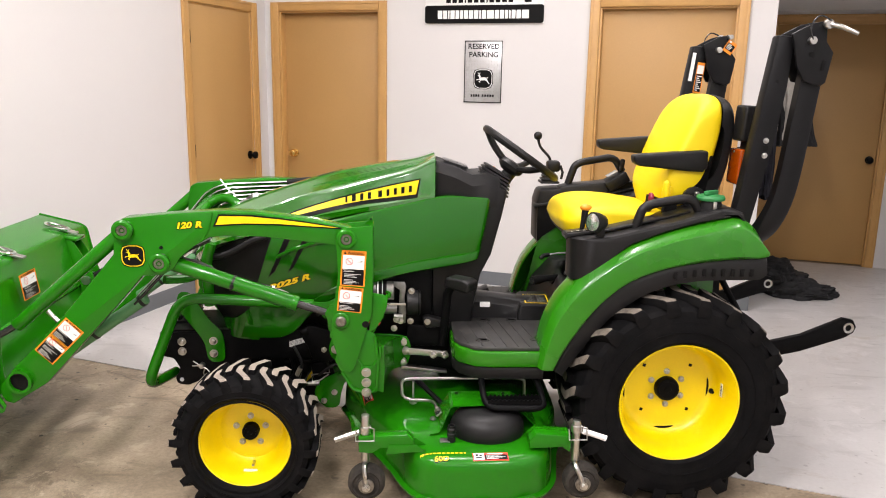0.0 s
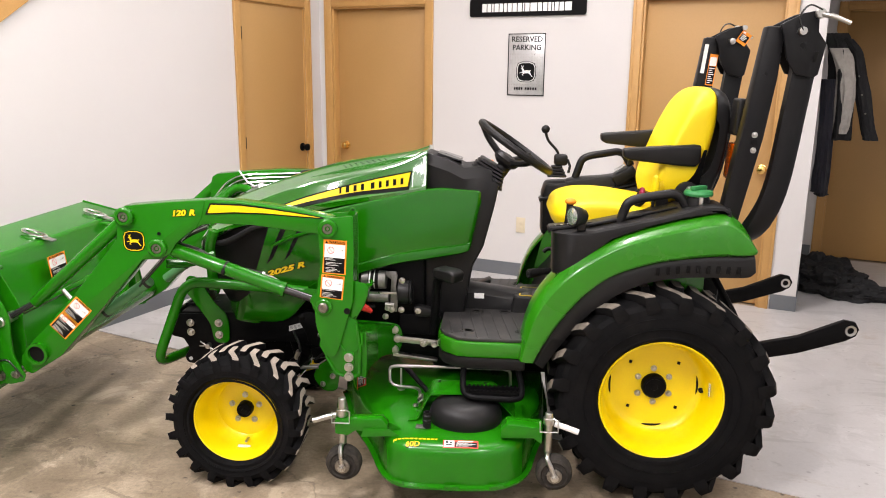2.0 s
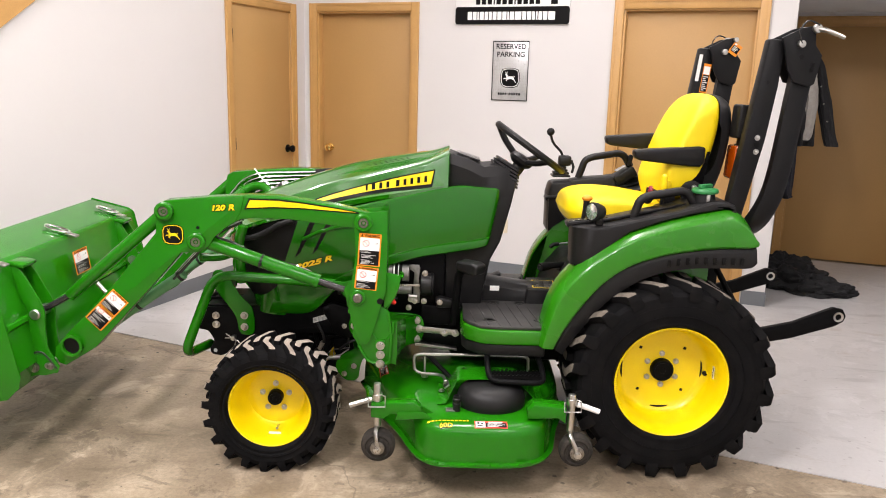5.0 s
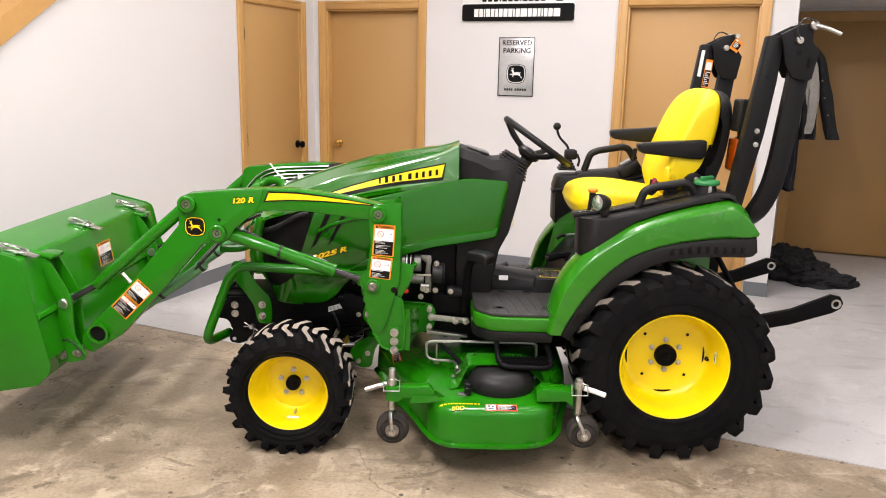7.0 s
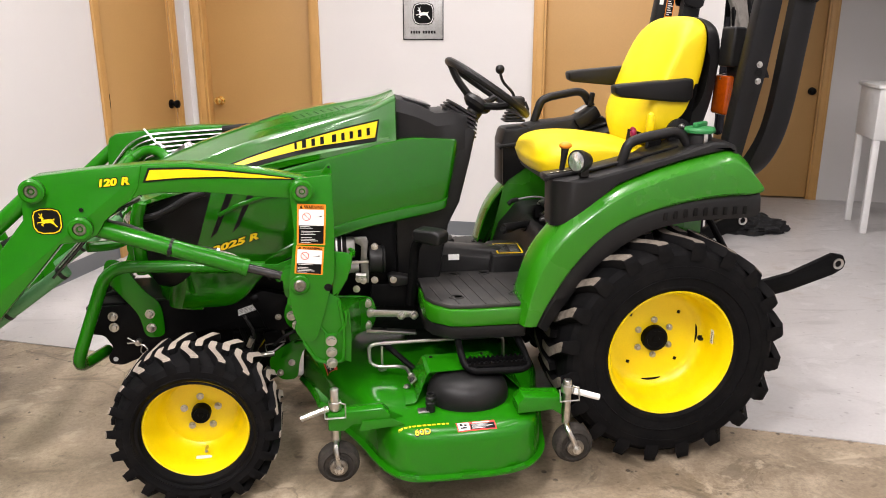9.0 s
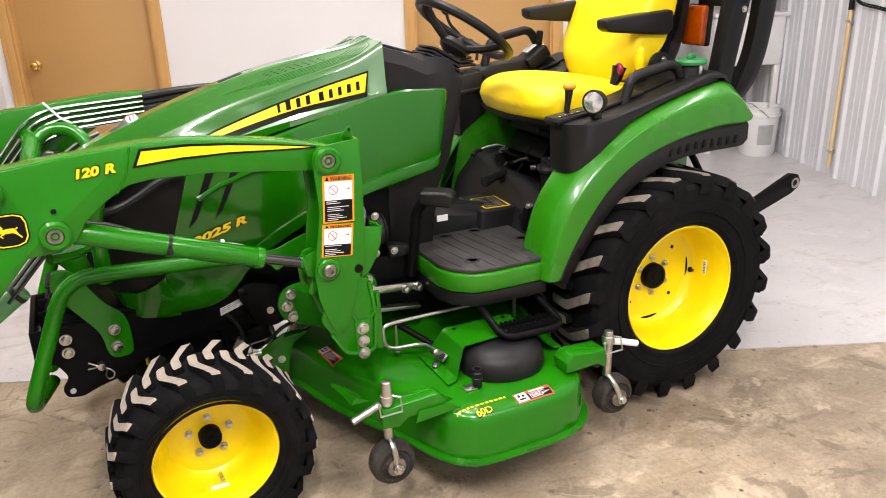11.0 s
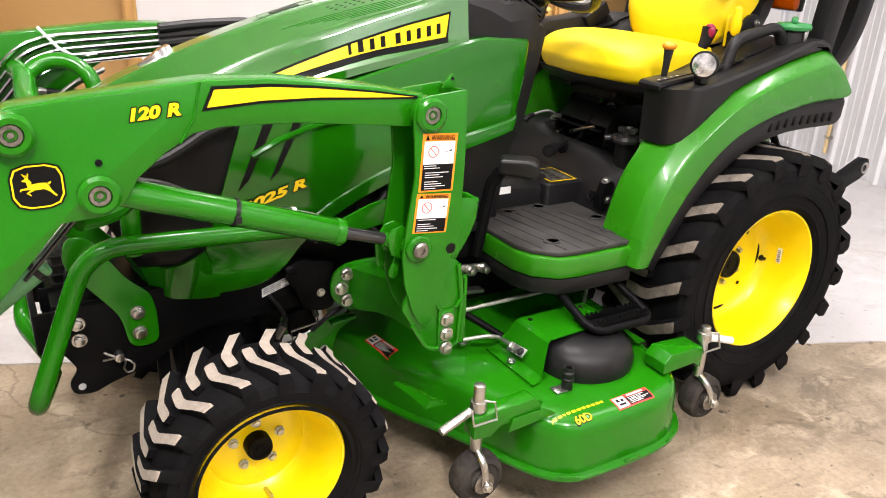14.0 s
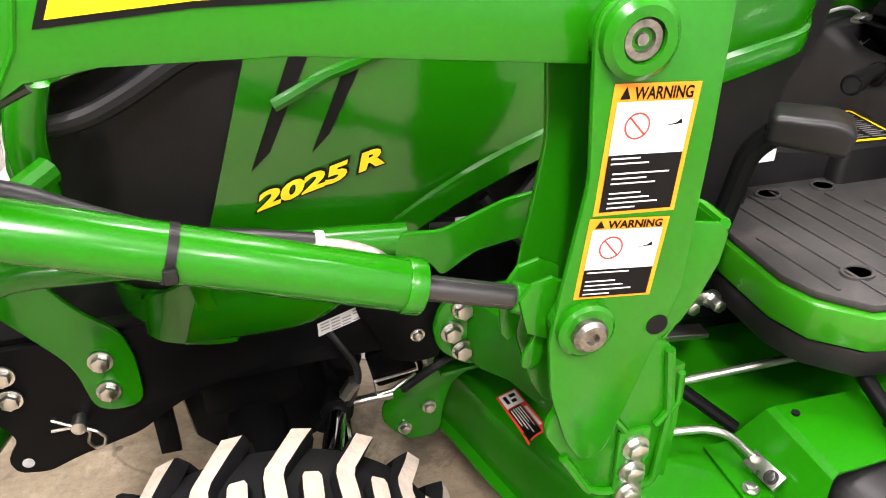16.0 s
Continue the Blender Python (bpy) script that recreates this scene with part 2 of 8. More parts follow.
    r.inputs[3].default_value, r.inputs[4].default_value = (0.42, 0.7) if not paint else (0.3, 0.5)
    L(mid, r.inputs[0])
    L(r.outputs[0], b.inputs["Roughness"])
    bp = nt.nodes.new("ShaderNodeBump")
    bp.inputs["Strength"].default_value, bp.inputs["Distance"].default_value = 0.15, 0.003
    L(ff, bp.inputs["Height"])
    L(bp.outputs[0], b.inputs["Normal"])
    return m


CONCRETE = floor_material("bare_concrete", (0.36, 0.287, 0.200), (0.135, 0.104, 0.069), (0.48, 0.40, 0.295), False)
PAINTED = floor_material("painted_concrete", (0.51, 0.50, 0.495), (0.37, 0.36, 0.35), (0.59, 0.58, 0.58), True)


# ---- mesh helpers ----
def finish(bm, sharp=32.0):
    bmesh.ops.recalc_face_normals(bm, faces=bm.faces)
    for f in bm.faces:
        f.smooth = True
    lim = radians(sharp)
    for e in bm.edges:
        if len(e.link_faces) == 2 and e.calc_face_angle(0) > lim:
            e.smooth = False
    return bm


def part(name, bm, material, parent=None, label="", mirror=False, sharp=32.0, keep=False):
    """Links a bmesh as one mesh object, under a thing or a part; mirror adds its twin on the other side of the tractor."""
    finish(bm, sharp)
    made = []
    for side in ((0, 1) if mirror else (0,)):
        if side:
            bmesh.ops.transform(bm, matrix=Matrix.Translation((0, 2 * CY, 0)) @ Matrix.Scale(-1, 4, (0, 1, 0)), verts=bm.verts)
            bmesh.ops.reverse_faces(bm, faces=bm.faces)
        me = bpy.data.meshes.new(name)
        bm.to_mesh(me)
        for x in (material if isinstance(material, (list, tuple)) else [material]):
            me.materials.append(x)
        ob = new(name, me)
        if parent:
            base = parent
            ob.parent = base
            ob.matrix_parent_inverse = world_of(base).inverted()
        if label:
            ob["label"] = label
        made.append(ob)
    if not keep:
        bm.free()
    return made if mirror else made[0]


def world_of(ob):
    m = ob.matrix_parent_inverse @ ob.matrix_basis if ob.parent else ob.matrix_basis.copy()
    return world_of(ob.parent) @ m if ob.parent else m


def thing(name, at, label, category, group="", kind="", turn=0.0):
    e = new(name)
    e.empty_display_size = 0.1
    e.matrix_basis = pose(at[0], at[1], at[2], 0, 0, turn)
    return tagged(e, label, category, group, kind)


def bevel_sharp(bm, width, seg=2, ang=35, geom=None):
    es = [e for e in (geom or bm.edges) if len(e.link_faces) == 2 and e.calc_face_angle(0) > radians(ang)]
    if es and width > 0:
        bmesh.ops.bevel(bm, geom=es, offset=width, segments=seg, affect="EDGES", profile=0.5, clamp_overlap=True)


def join(bm, other):
    me = bpy.data.meshes.new("tmp")
    other.to_mesh(me)
    other.free()
    bm.from_mesh(me)
    bpy.data.meshes.remove(me)
    return bm


def prism(pts, y0, y1, bev=0.004, seg=2, bm=None):
    """A plate: an outline in x and z, from y0 to y1."""
    b = bmesh.new()
    va = [b.verts.new((x, y0, z)) for x, z in pts]
    vb = [b.verts.new((x, y1, z)) for x, z in pts]
    n = len(pts)
    b.faces.new(va)
    b.faces.new(vb[::-1])
    for i in range(n):
        b.faces.new((va[i], vb[i], vb[(i + 1) % n], va[(i + 1) % n]))
    bmesh.ops.recalc_face_normals(b, faces=b.faces)
    if bev:
        bevel_sharp(b, bev, seg, 50)
    return join(bm, b) if bm else b


def soft(pts, r=0.02, n=4):
    """An outline with its corners rounded to about the radius r."""
    P = [Vector((x, z)) for x, z in pts]
    out = []
    for a, b, c in zip(P[-1:] + P[:-1], P, P[1:] + P[:1]):
        d1, d2 = a - b, c - b
        k = min(r, d1.length * 0.45, d2.length * 0.45)
        p, q = b + d1.normalized() * k, b + d2.normalized() * k
        out += [tuple(p * (1 - i / n) ** 2 + b * 2 * (i / n) * (1 - i / n) + q * (i / n) ** 2) for i in range(n + 1)]
    return out


def slab(pts, z0, z1, bev=0.004, seg=2, bm=None):
    """A plate: an outline in x and y, from z0 to z1."""
    b = bmesh.new()
    va = [b.verts.new((x, y, z0)) for x, y in pts]
    vb = [b.verts.new((x, y, z1)) for x, y in pts]
    n = len(pts)
    b.faces.new(va)
    b.faces.new(vb[::-1])
    for i in range(n):
        b.faces.new((va[i], vb[i], vb[(i + 1) % n], va[(i + 1) % n]))
    bmesh.ops.recalc_face_normals(b, faces=b.faces)
    if bev:
        bevel_sharp(b, bev, seg, 50)
    return join(bm, b) if bm else b


def box(c, s, bev=0.004, rot=None, bm=None, seg=2):
    b = bmesh.new()
    bmesh.ops.create_cube(b, size=1.0)
    bmesh.ops.scale(b, vec=s, verts=b.verts)
    if bev:
        bevel_sharp(b, bev, seg)
    m = Matrix.Translation(c) @ (rot if rot else Matrix())
    bmesh.ops.transform(b, matrix=m, verts=b.verts)
    return join(bm, b) if bm else b


def cyl(p0, p1, r, seg=20, r2=None, bev=0.0, bm=None):
    p0, p1 = Vector(p0), Vector(p1)
    d = p1 - p0
    b = bmesh.new()
    bmesh.ops.create_cone(b, cap_ends=True, segments=seg, radius1=r, radius2=r if r2 is None else r2, depth=d.length)
    if bev:
        bevel_sharp(b, bev, 2, 60)
    m = Matrix.Translation((p0 + p1) / 2) @ d.to_track_quat("Z", "Y").to_matrix().to_4x4()
    bmesh.ops.transform(b, matrix=m, verts=b.verts)
    return join(bm, b) if bm else b


def ball(c, s, seg=16, bm=None):
    b = bmesh.new()
    bmesh.ops.create_uvsphere(b, u_segments=seg, v_segments=max(6, seg // 2 + 2), radius=1.0)
    bmesh.ops.transform(b, matrix=Matrix.Translation(c) @ Matrix.Diagonal((s[0], s[1], s[2], 1)), verts=b.verts)
    return join(bm, b) if bm else b


def rounded(path, r, n=5):
    """A polyline with its corners rounded to about the radius r."""
    P = [Vector(p) for p in path]
    out = [P[0]]
    for a, b, c in zip(P, P[1:], P[2:]):
        d1, d2 = (a - b), (c - b)
        k = min(r, d1.length * 0.48, d2.length * 0.48)
        s, e = b + d1.normalized() * k, b + d2.normalized() * k
        for i in range(n + 1):
            t = i / n
            out.append(s * (1 - t) ** 2 + b * 2 * t * (1 - t) + e * t ** 2)
    out.append(P[-1])
    return out


def tube(path, r, seg=10, bend=0.0, bm=None, radii=None):
    P = rounded(path, bend) if bend else [Vector(p) for p in path]
    b = bmesh.new()
    rings = []
    nrm = None
    for i, p in enumerate(P):
        d = (P[min(i + 1, len(P) - 1)] - P[max(i - 1, 0)]).normalized()
        if nrm is None:
            nrm = d.orthogonal().normalized()
        nrm = (nrm - d * nrm.dot(d)).normalized()
        q = d.cross(nrm)
        rr = radii[i] if radii else r
        rings.append([b.verts.new(p + (nrm * math.cos(a) + q * math.sin(a)) * rr) for a in [2 * math.pi * k / seg for k in range(seg)]])
    for a, c in zip(rings, rings[1:]):
        for k in range(seg):
            b.faces.new((a[k], a[(k + 1) % seg], c[(k + 1) % seg], c[k]))
    b.faces.new(rings[0])
    b.faces.new(rings[-1][::-1])
    return join(bm, b) if bm else b


def lathe(profile, c, seg=40, bm=None, closed=False, axis="y"):
    """A profile of (radius, along) turned round the axis through c."""
    b = bmesh.new()
    rings = []
    for r, a in profile:
        ring = []
        for k in range(seg):
            t = 2 * math.pi * k / seg
            if axis == "y":
                ring.append(b.verts.new((c[0] + r * math.cos(t), c[1] + a, c[2] + r * math.sin(t))))
            else:
                ring.append(b.verts.new((c[0] + r * math.cos(t), c[1] + r * math.sin(t), c[2] + a)))
        rings.append(ring)
    pairs = list(zip(rings, rings[1:])) + ([(rings[-1], rings[0])] if closed else [])
    for a, d in pairs:
        for k in range(seg):
            b.faces.new((a[k], a[(k + 1) % seg], d[(k + 1) % seg], d[k]))
    if not closed:
        b.faces.new(rings[0])
        b.faces.new(rings[-1][::-1])
    return join(bm, b) if bm else b


def loft(sections, caps=True, loop=True, bm=None):
    b = bmesh.new()
    rings = [[b.verts.new(p) for p in s] for s in sections]
    n = len(rings[0])
    for a, c in zip(rings, rings[1:]):
        for k in range(n if loop else n - 1):
            b.faces.new((a[k], a[(k + 1) % n], c[(k + 1) % n], c[k]))
    if caps and loop:
        b.faces.new(rings[0])
        b.faces.new(rings[-1][::-1])
    return join(bm, b) if bm else b


def curve_pts(pts, n):
    """A smooth curve through points, at n even steps of its parameter."""
    P = [np.array(p, float) for p in pts]
    P = [2 * P[0] - P[1]] + P + [2 * P[-1] - P[-2]]
    out = []
    m = len(P) - 3
    for i in range(n):
        s = i / (n - 1) * m
        k = min(int(s), m - 1)
        t = s - k
        a, b, c, d = P[k:k + 4]
        out.append(0.5 * ((2 * b) + (c - a) * t + (2 * a - 5 * b + 4 * c - d) * t * t + (3 * b - a - 3 * c + d) * t ** 3))
    return out


def thick(bm, off):
    """Gives an open sheet its thickness: a second skin moved by off, and a rim between the two."""
    off = Vector(off)
    faces, edges = list(bm.faces), [e for e in bm.edges if len(e.link_faces) == 1]
    twin = {v: bm.verts.new(v.co + off) for v in list(bm.verts)}
    for f in faces:
        bm.faces.new([twin[v] for v in f.verts][::-1])
    for e in edges:
        a, c = e.verts
        bm.faces.new((a, c, twin[c], twin[a]))
    return bm


def bolt(c, r=0.011, h=0.01, d=(0, -1, 0), bm=None, washer=True):
    c, d = Vector(c), Vector(d)
    b = cyl(c, c + d * h, r, 6, bev=0.0012)
    if washer:
        cyl(c, c + d * h * 0.3, r * 1.35, 16, bm=b)
    return join(bm, b) if bm else b


def text_bm(body, size, align="LEFT", shear=0.0, extrude=0.0, bold=0.0):
    cu = bpy.data.curves.new("text", "FONT")
    cu.body, cu.size, cu.align_x, cu.shear, cu.extrude, cu.offset = body, size, align, shear, extrude, bold
    cu.resolution_u = 3
    ob = bpy.data.objects.new("text", cu)
    scene.collection.objects.link(ob)
    me = bpy.data.meshes.new_from_object(ob.evaluated_get(bpy.context.evaluated_depsgraph_get()))
    b = bmesh.new()
    b.from_mesh(me)
    bpy.data.objects.remove(ob)
    bpy.data.meshes.remove(me)
    return b


def text_fit(body, w, h, slant=0.0, bold=0.0, rise=0.0):
    """Lettering stretched to a width and height, slanted, on a line that rises."""
    b = text_bm(body, h * 1.4, bold=bold)
    xs, ys = [v.co.x for v in b.verts], [v.co.y for v in b.verts]
    x0, x1, y0, y1 = min(xs), max(xs), min(ys), max(ys)
    for v in b.verts:
        y = (v.co.y - y0) / (y1 - y0) * h
        v.co.x = (v.co.x - x0) / (x1 - x0) * w + slant * y
        v.co.y = y + rise * v.co.x
    return b


def place(bm, m):
    bmesh.ops.transform(bm, matrix=m, verts=bm.verts)
    return bm


# x of the flat drawing runs along +x, y of it along +z: seen from the near side
NEAR = Matrix(((1, 0, 0, 0), (0, 0, -1, 0), (0, 1, 0, 0), (0, 0, 0, 1)))


def flat(pts):
    b = bmesh.new()
    b.faces.new([b.verts.new((x, y, 0)) for x, y in pts])
    return b


def rect(x0, y0, x1, y1, bm=None):
    b = flat([(x0, y0), (x1, y0), (x1, y1), (x0, y1)])
    return join(bm, b) if bm else b


# ---- the room ----
MW = Matrix.Rotation(ANG, 4, "Z")


def wbox(name, u0, u1, v0, v1, z0, z1, material, label="", category="", bev=0.0, parent=None):
    b = box(((u0 + u1) / 2, (v0 + v1) / 2, (z0 + z1) / 2), (u1 - u0, v1 - v0, z1 - z0), bev)
    place(b, MW)
    ob = part(name, b, material, parent)
    return tagged(ob, label, category, kind="" if parent else "structure")


UL, UR, VB, VF = -3.32, 2.08, 5.474, -5.0       # left wall, metal wall, back wall, wall behind the camera
JOINT = (3.10, 2.95)                            # the edge of the floor paint, at u = -3.1 and u = 1.1
floor_bm = slab([tuple(W(u, v)[:2]) for u, v in ((-4.6, VF), (2.3, VF), (2.3, 7.5), (-4.6, 7.5))], -0.15, 0.0, 0)
tagged(part("floor", floor_bm, CONCRETE), "bare stained brown-grey concrete floor slab", "floor", kind="structure")
k = (JOINT[1] - JOINT[0]) / 4.2
paint_bm = slab([tuple(W(u, v)[:2]) for u, v in ((UL, JOINT[0] + k * (UL + 3.1)), (UR, JOINT[0] + k * (UR + 3.1)), (UR, 7.3), (0.38, 7.3), (0.38, VB), (UL, VB))], 0.0005, 0.0045, 0)
tagged(part("floor_paint", paint_bm, PAINTED), "light grey worn painted part of the concrete floor", "floor", kind="structure")

# back wall in piers and lintels round two doors
D2, D3, D4 = (-3.20, -2.35), (-0.735, 0.155), (0.51, 1.41)
DH = 2.015
for n, (a, c, z0, z1) in enumerate(((UL - 0.12, D2[0], 0, CEIL), (D2[0], D2[1], DH, CEIL), (D2[1], D3[0], 0, CEIL), (D3[0], D3[1], DH, CEIL), (D3[1], 0.38, 0, CEIL))):
    wbox("wall_back_%d" % (n + 1), a, c, VB, VB + 0.12, z0, z1, WALL, "smooth white painted back wall", "wall")
wbox("wall_return", 0.26, 0.38, VB + 0.12, 7.3, 0, CEIL, WALL, "white painted wall of the recess", "wall")
for n, (a, c, z0, z1) in enumerate(((0.38, D4[0], 0, CEIL), (D4[0], D4[1], DH + 0.03, CEIL), (D4[1], UR, 0, CEIL))):
    wbox("wall_recess_%d" % (n + 1), a, c, 7.3, 7.42, z0, z1, WALL, "white painted wall at the end of the recess", "wall")
wbox("wall_behind_doors", UL, 2.3, 7.55, 7.6, 0, CEIL, WALL, "plain wall behind the doors", "wall")
# out of view; grey instead of white so it bounces less light at the tractor
wbox("wall_front", -4.6, 2.3, VF - 0.12, VF, 0, CEIL, GREY_METAL, "unseen closing wall, grey to send back less light", "wall")
wbox("ceiling", -4.6, 2.3, VF - 0.12, 7.6, CEIL, CEIL + 0.1, CEILING, "white flat shop ceiling", "ceiling")
# out of view; hung this low to cut the light on the recess door
wbox("ceiling_recess_shade", 0.38, UR, VB + 0.13, 7.3, 2.14, 2.22, CEILING, "unseen low ceiling that keeps the recess dark", "ceiling")
wbox("wall_stairwell", -4.62, -4.5, VF, 7.6, 0, CEIL, GREY_METAL, "grey wall of the stairwell", "wall")

# left wall: its top follows the stairs until it meets the ceiling; a door near the corner
D1 = (4.495, 5.265)


def vz_wall(name, pts, u0, u1, material, label, category="wall"):
    b = bmesh.new()
    va = [b.verts.new(W(u0, v, z)) for v, z in pts]
    vb = [b.verts.new(W(u1, v, z)) for v, z in pts]
    b.faces.new(va), b.faces.new(vb[::-1])
    n = len(pts)
    for i in range(n):
        b.faces.new((va[i], vb[i], vb[(i + 1) % n], va[(i + 1) % n]))
    return tagged(part(name, b, material), label, category, kind="structure")


SL = (1.865 - 1.576) / (2.901 - 2.487)


def stair_z(v):
    return 1.576 + SL * (v - 2.487)


vz_wall("wall_left_1", [(2.487 - 1.45 / SL, 0.126), (2.487 - 1.45 / SL, 0.0), (D1[0], 0), (D1[0], stair_z(D1[0]))], UL - 0.12, UL, WALL, "white painted wall with a sloping top along the stairs")
vz_wall("wall_left_2", [(D1[0], DH - 0.02), (D1[1], DH - 0.02), (D1[1], stair_z(D1[1])), (D1[0], stair_z(D1[0]))], UL - 0.12, UL, WALL, "white painted wall over a door")
vz_wall("wall_left_3", [(D1[1], 0), (VB, 0), (VB, stair_z(VB)), (D1[1], stair_z(D1[1]))], UL - 0.12, UL, WALL, "white painted wall beside a door")
va_, vb_ = 2.487 - 1.45 / SL, VB
vz_wall("trim", [(va_, stair_z(va_)), (vb_, stair_z(vb_)), (vb_, stair_z(vb_) + 0.125), (va_, stair_z(va_) + 0.125)], UL - 0.14, UL + 0.02, TRIM, "oak cap along the sloping wall top", "trim")

# vinyl base along the walls
for n, (a, c, v0, v1) in enumerate(((D2[1] + 0.07, D3[0] - 0.08, VB - 0.008, VB), (D3[1] + 0.07, 0.388, VB - 0.008, VB), (0.38, 0.388, VB, 7.3), (0.388, D4[0] - 0.07, 7.292, 7.3))):
    wbox("baseboard_%d" % (n + 1), a, c, v0, v1, 0.0045, 0.105, BASE, "dark grey vinyl base strip", "baseboard")
wbox("baseboard_5", UL, UL + 0.008, -1.0, D1[0] - 0.065, 0.0045, 0.105, BASE, "dark grey vinyl base strip", "baseboard")


def door_set(n, M, w, h, knob_at_right, knob_mat, label, hinges_at=None, rec=0.045):
    """A door in its opening: x along the wall, y into it."""
    def put(name, b, material, parent, lab=""):
        return part(name, place(b, M), material, parent, lab)
    d = put("door_%d" % n, box((w / 2, rec + 0.02, h / 2 + 0.004), (w - 0.008, 0.04, h - 0.014), 0.003), WOOD, None)
    tagged(d, label, "door", kind="structure")
    cw = 0.062
    for nm, (x0, x1, z0, z1) in {"casing": (-cw, 0.004, 0, h + cw), "casing_right": (w - 0.004, w + cw, 0, h + cw), "casing_head": (0.004, w - 0.004, h - 0.004, h + cw)}.items():
        c = put("casing", box(((x0 + x1) / 2, -0.008, (z0 + z1) / 2), (x1 - x0, 0.016, z1 - z0), 0.005), TRIM, d)
        sx0, sx1, sz0 = (x0, x0 + 0.02, z0) if nm == "casing" else ((x1 - 0.02, x1, z0) if nm == "casing_right" else (x0, x1, z1 - 0.02))
        put("bead", box(((sx0 + sx1) / 2, -0.018, (sz0 + z1) / 2), (sx1 - sx0, 0.006, z1 - sz0), 0.002), TRIM, c)
    for x0, x1, z0, z1 in ((0, 0.016, 0, h), (w - 0.016, w, 0, h), (0.016, w - 0.016, h - 0.016, h)):
        put("jamb", box(((x0 + x1) / 2, 0.05, (z0 + z1) / 2), (x1 - x0 + 0.004, 0.098, z1 - z0), 0.002), TRIM, d)
    kx = w - 0.065 if knob_at_right else 0.085
    y0 = rec
    kb = lathe([(0.032, -0.001), (0.032, -0.006), (0.012, -0.012), (0.012, -0.03), (0.024, -0.036), (0.029, -0.048), (0.026, -0.06), (0.012, -0.066)], (kx, y0, 0.92), 20)
    put("door_knob", kb, knob_mat, d, "round " + ("brass" if knob_mat is BRASS else "black") + " door knob")
    if hinges_at is not None:
        for z in (0.24, 1.0, 1.77):
            put("hinge", box((hinges_at, rec - 0.003, z), (0.022, 0.014, 0.09), 0.003), BLACK_STEEL, d, "dark steel hinge")
    return d


def wall_m(u, v, turn):
    return Matrix.Translation(W(u, v)) @ Matrix.Rotation(ANG + radians(turn), 4, "Z")


door_set(2, wall_m(D2[0], VB, 0), D2[1] - D2[0], DH, False, BRASS, "closed light oak flush door with oak casing and brass knob", None, 0.065)
door_set(3, wall_m(D3[0], VB, 0), D3[1] - D3[0], DH, True, BRASS, "closed light oak flush door behind the tractor seat")
door_set(4, wall_m(D4[0], 7.3, 0), D4[1] - D4[0], DH + 0.03, True, BLACK_STEEL, "closed oak flush door at the end of the recess")
door_set(1, wall_m(UL, D1[0], 90), D1[1] - D1[0], DH - 0.02, True, BLACK_STEEL, "closed light oak flush door with dark hinges and black knob", 0.012, 0.004)

# corrugated metal wall
b = bmesh.new()
prof = []
PITCH = 0.2195                  # one high rib and two low ones to each pitch; a lap every fourth rib
v = 5.063 - 46 * PITCH
while v < 7.2:
    for dv, du in ((-0.024, 0.0), (-0.011, -0.019), (0.011, -0.019), (0.024, 0.0), (0.066, 0.0), (0.071, -0.004), (0.083, -0.004), (0.088, 0.0), (0.128, 0.0), (0.133, -0.004), (0.145, -0.004), (0.150, 0.0)):
        prof.append((v + dv, du))
    v += PITCH
ra = [b.verts.new(W(UR + du, vv, 0.005)) for vv, du in prof]
rb = [b.verts.new(W(UR + du, vv, CEIL)) for vv, du in prof]
for i in range(len(prof) - 1):
    b.faces.new((ra[i], ra[i + 1], rb[i + 1], rb[i]))
thick(b, W(0.006, 0, 0) - W(0, 0, 0))
metal_wall = tagged(part("wall_metal", b, CORR, sharp=12), "white ribbed steel sheet wall", "wall", kind="structure")
for k in range(5):
    wbox("sheet_lap", UR - 0.0005, UR + 0.002, 5.063 - 0.0275 + (k - 3) * 4 * PITCH, 5.063 - 0.0255 + (k - 3) * 4 * PITCH, 0.006, CEIL - 0.01, GREY_METAL, parent=metal_wall)
wbox("wall_metal_backing", UR + 0.03, UR + 0.1, VF, 7.6, 0, CEIL, WALL, "wall behind the ribbed sheet", "wall")

# conduit and cable on the metal wall
pipe = thing("conduit", W(UR - 0.03, 5.33, 0.08), "cream plastic conduit clipped upright on the ribbed steel wall", "pipe")
part("pipe", cyl(W(UR - 0.03, 5.33, 0.075), W(UR - 0.03, 5.33, 2.6), 0.013, 14), PVC, pipe)
for z in (0.18, 1.03, 1.9):
    part("clip", place(box((UR - 0.022, 5.33, z), (0.04, 0.06, 0.014), 0.003), MW), STEEL, pipe)
part("junction_cap", cyl(W(UR - 0.03, 5.33, 1.10), W(UR - 0.03, 5.33, 1.16), 0.017, 14), BLACK, pipe)
cab = thing("cable", W(UR - 0.03, 5.33, 1.12), "black cable strung along the ribbed steel wall", "cable")
cp = [W(UR - 0.025, 5.33, 1.20), W(UR - 0.022, 5.25, 1.14), W(UR - 0.02, 5.0, 1.11), W(UR - 0.02, 4.6, 1.055), W(UR - 0.02, 4.1, 1.0), W(UR - 0.02, 3.0, 1.02), W(UR - 0.02, 1.5, 1.05)]
part("cord", tube([Vector(p) for p in curve_pts(cp, 40)], 0.006, 8), BLACK, cab)
part("cord", tube([Vector(p) + Vector((0, 0, 0.012)) for p in curve_pts(cp, 40)], 0.005, 8), BLACK, cab)

# outlet and signs on the back wall
def on_wall(u, z, proud=0.0):
    return Matrix.Translation(W(u, VB - proud, z)) @ MW @ NEAR


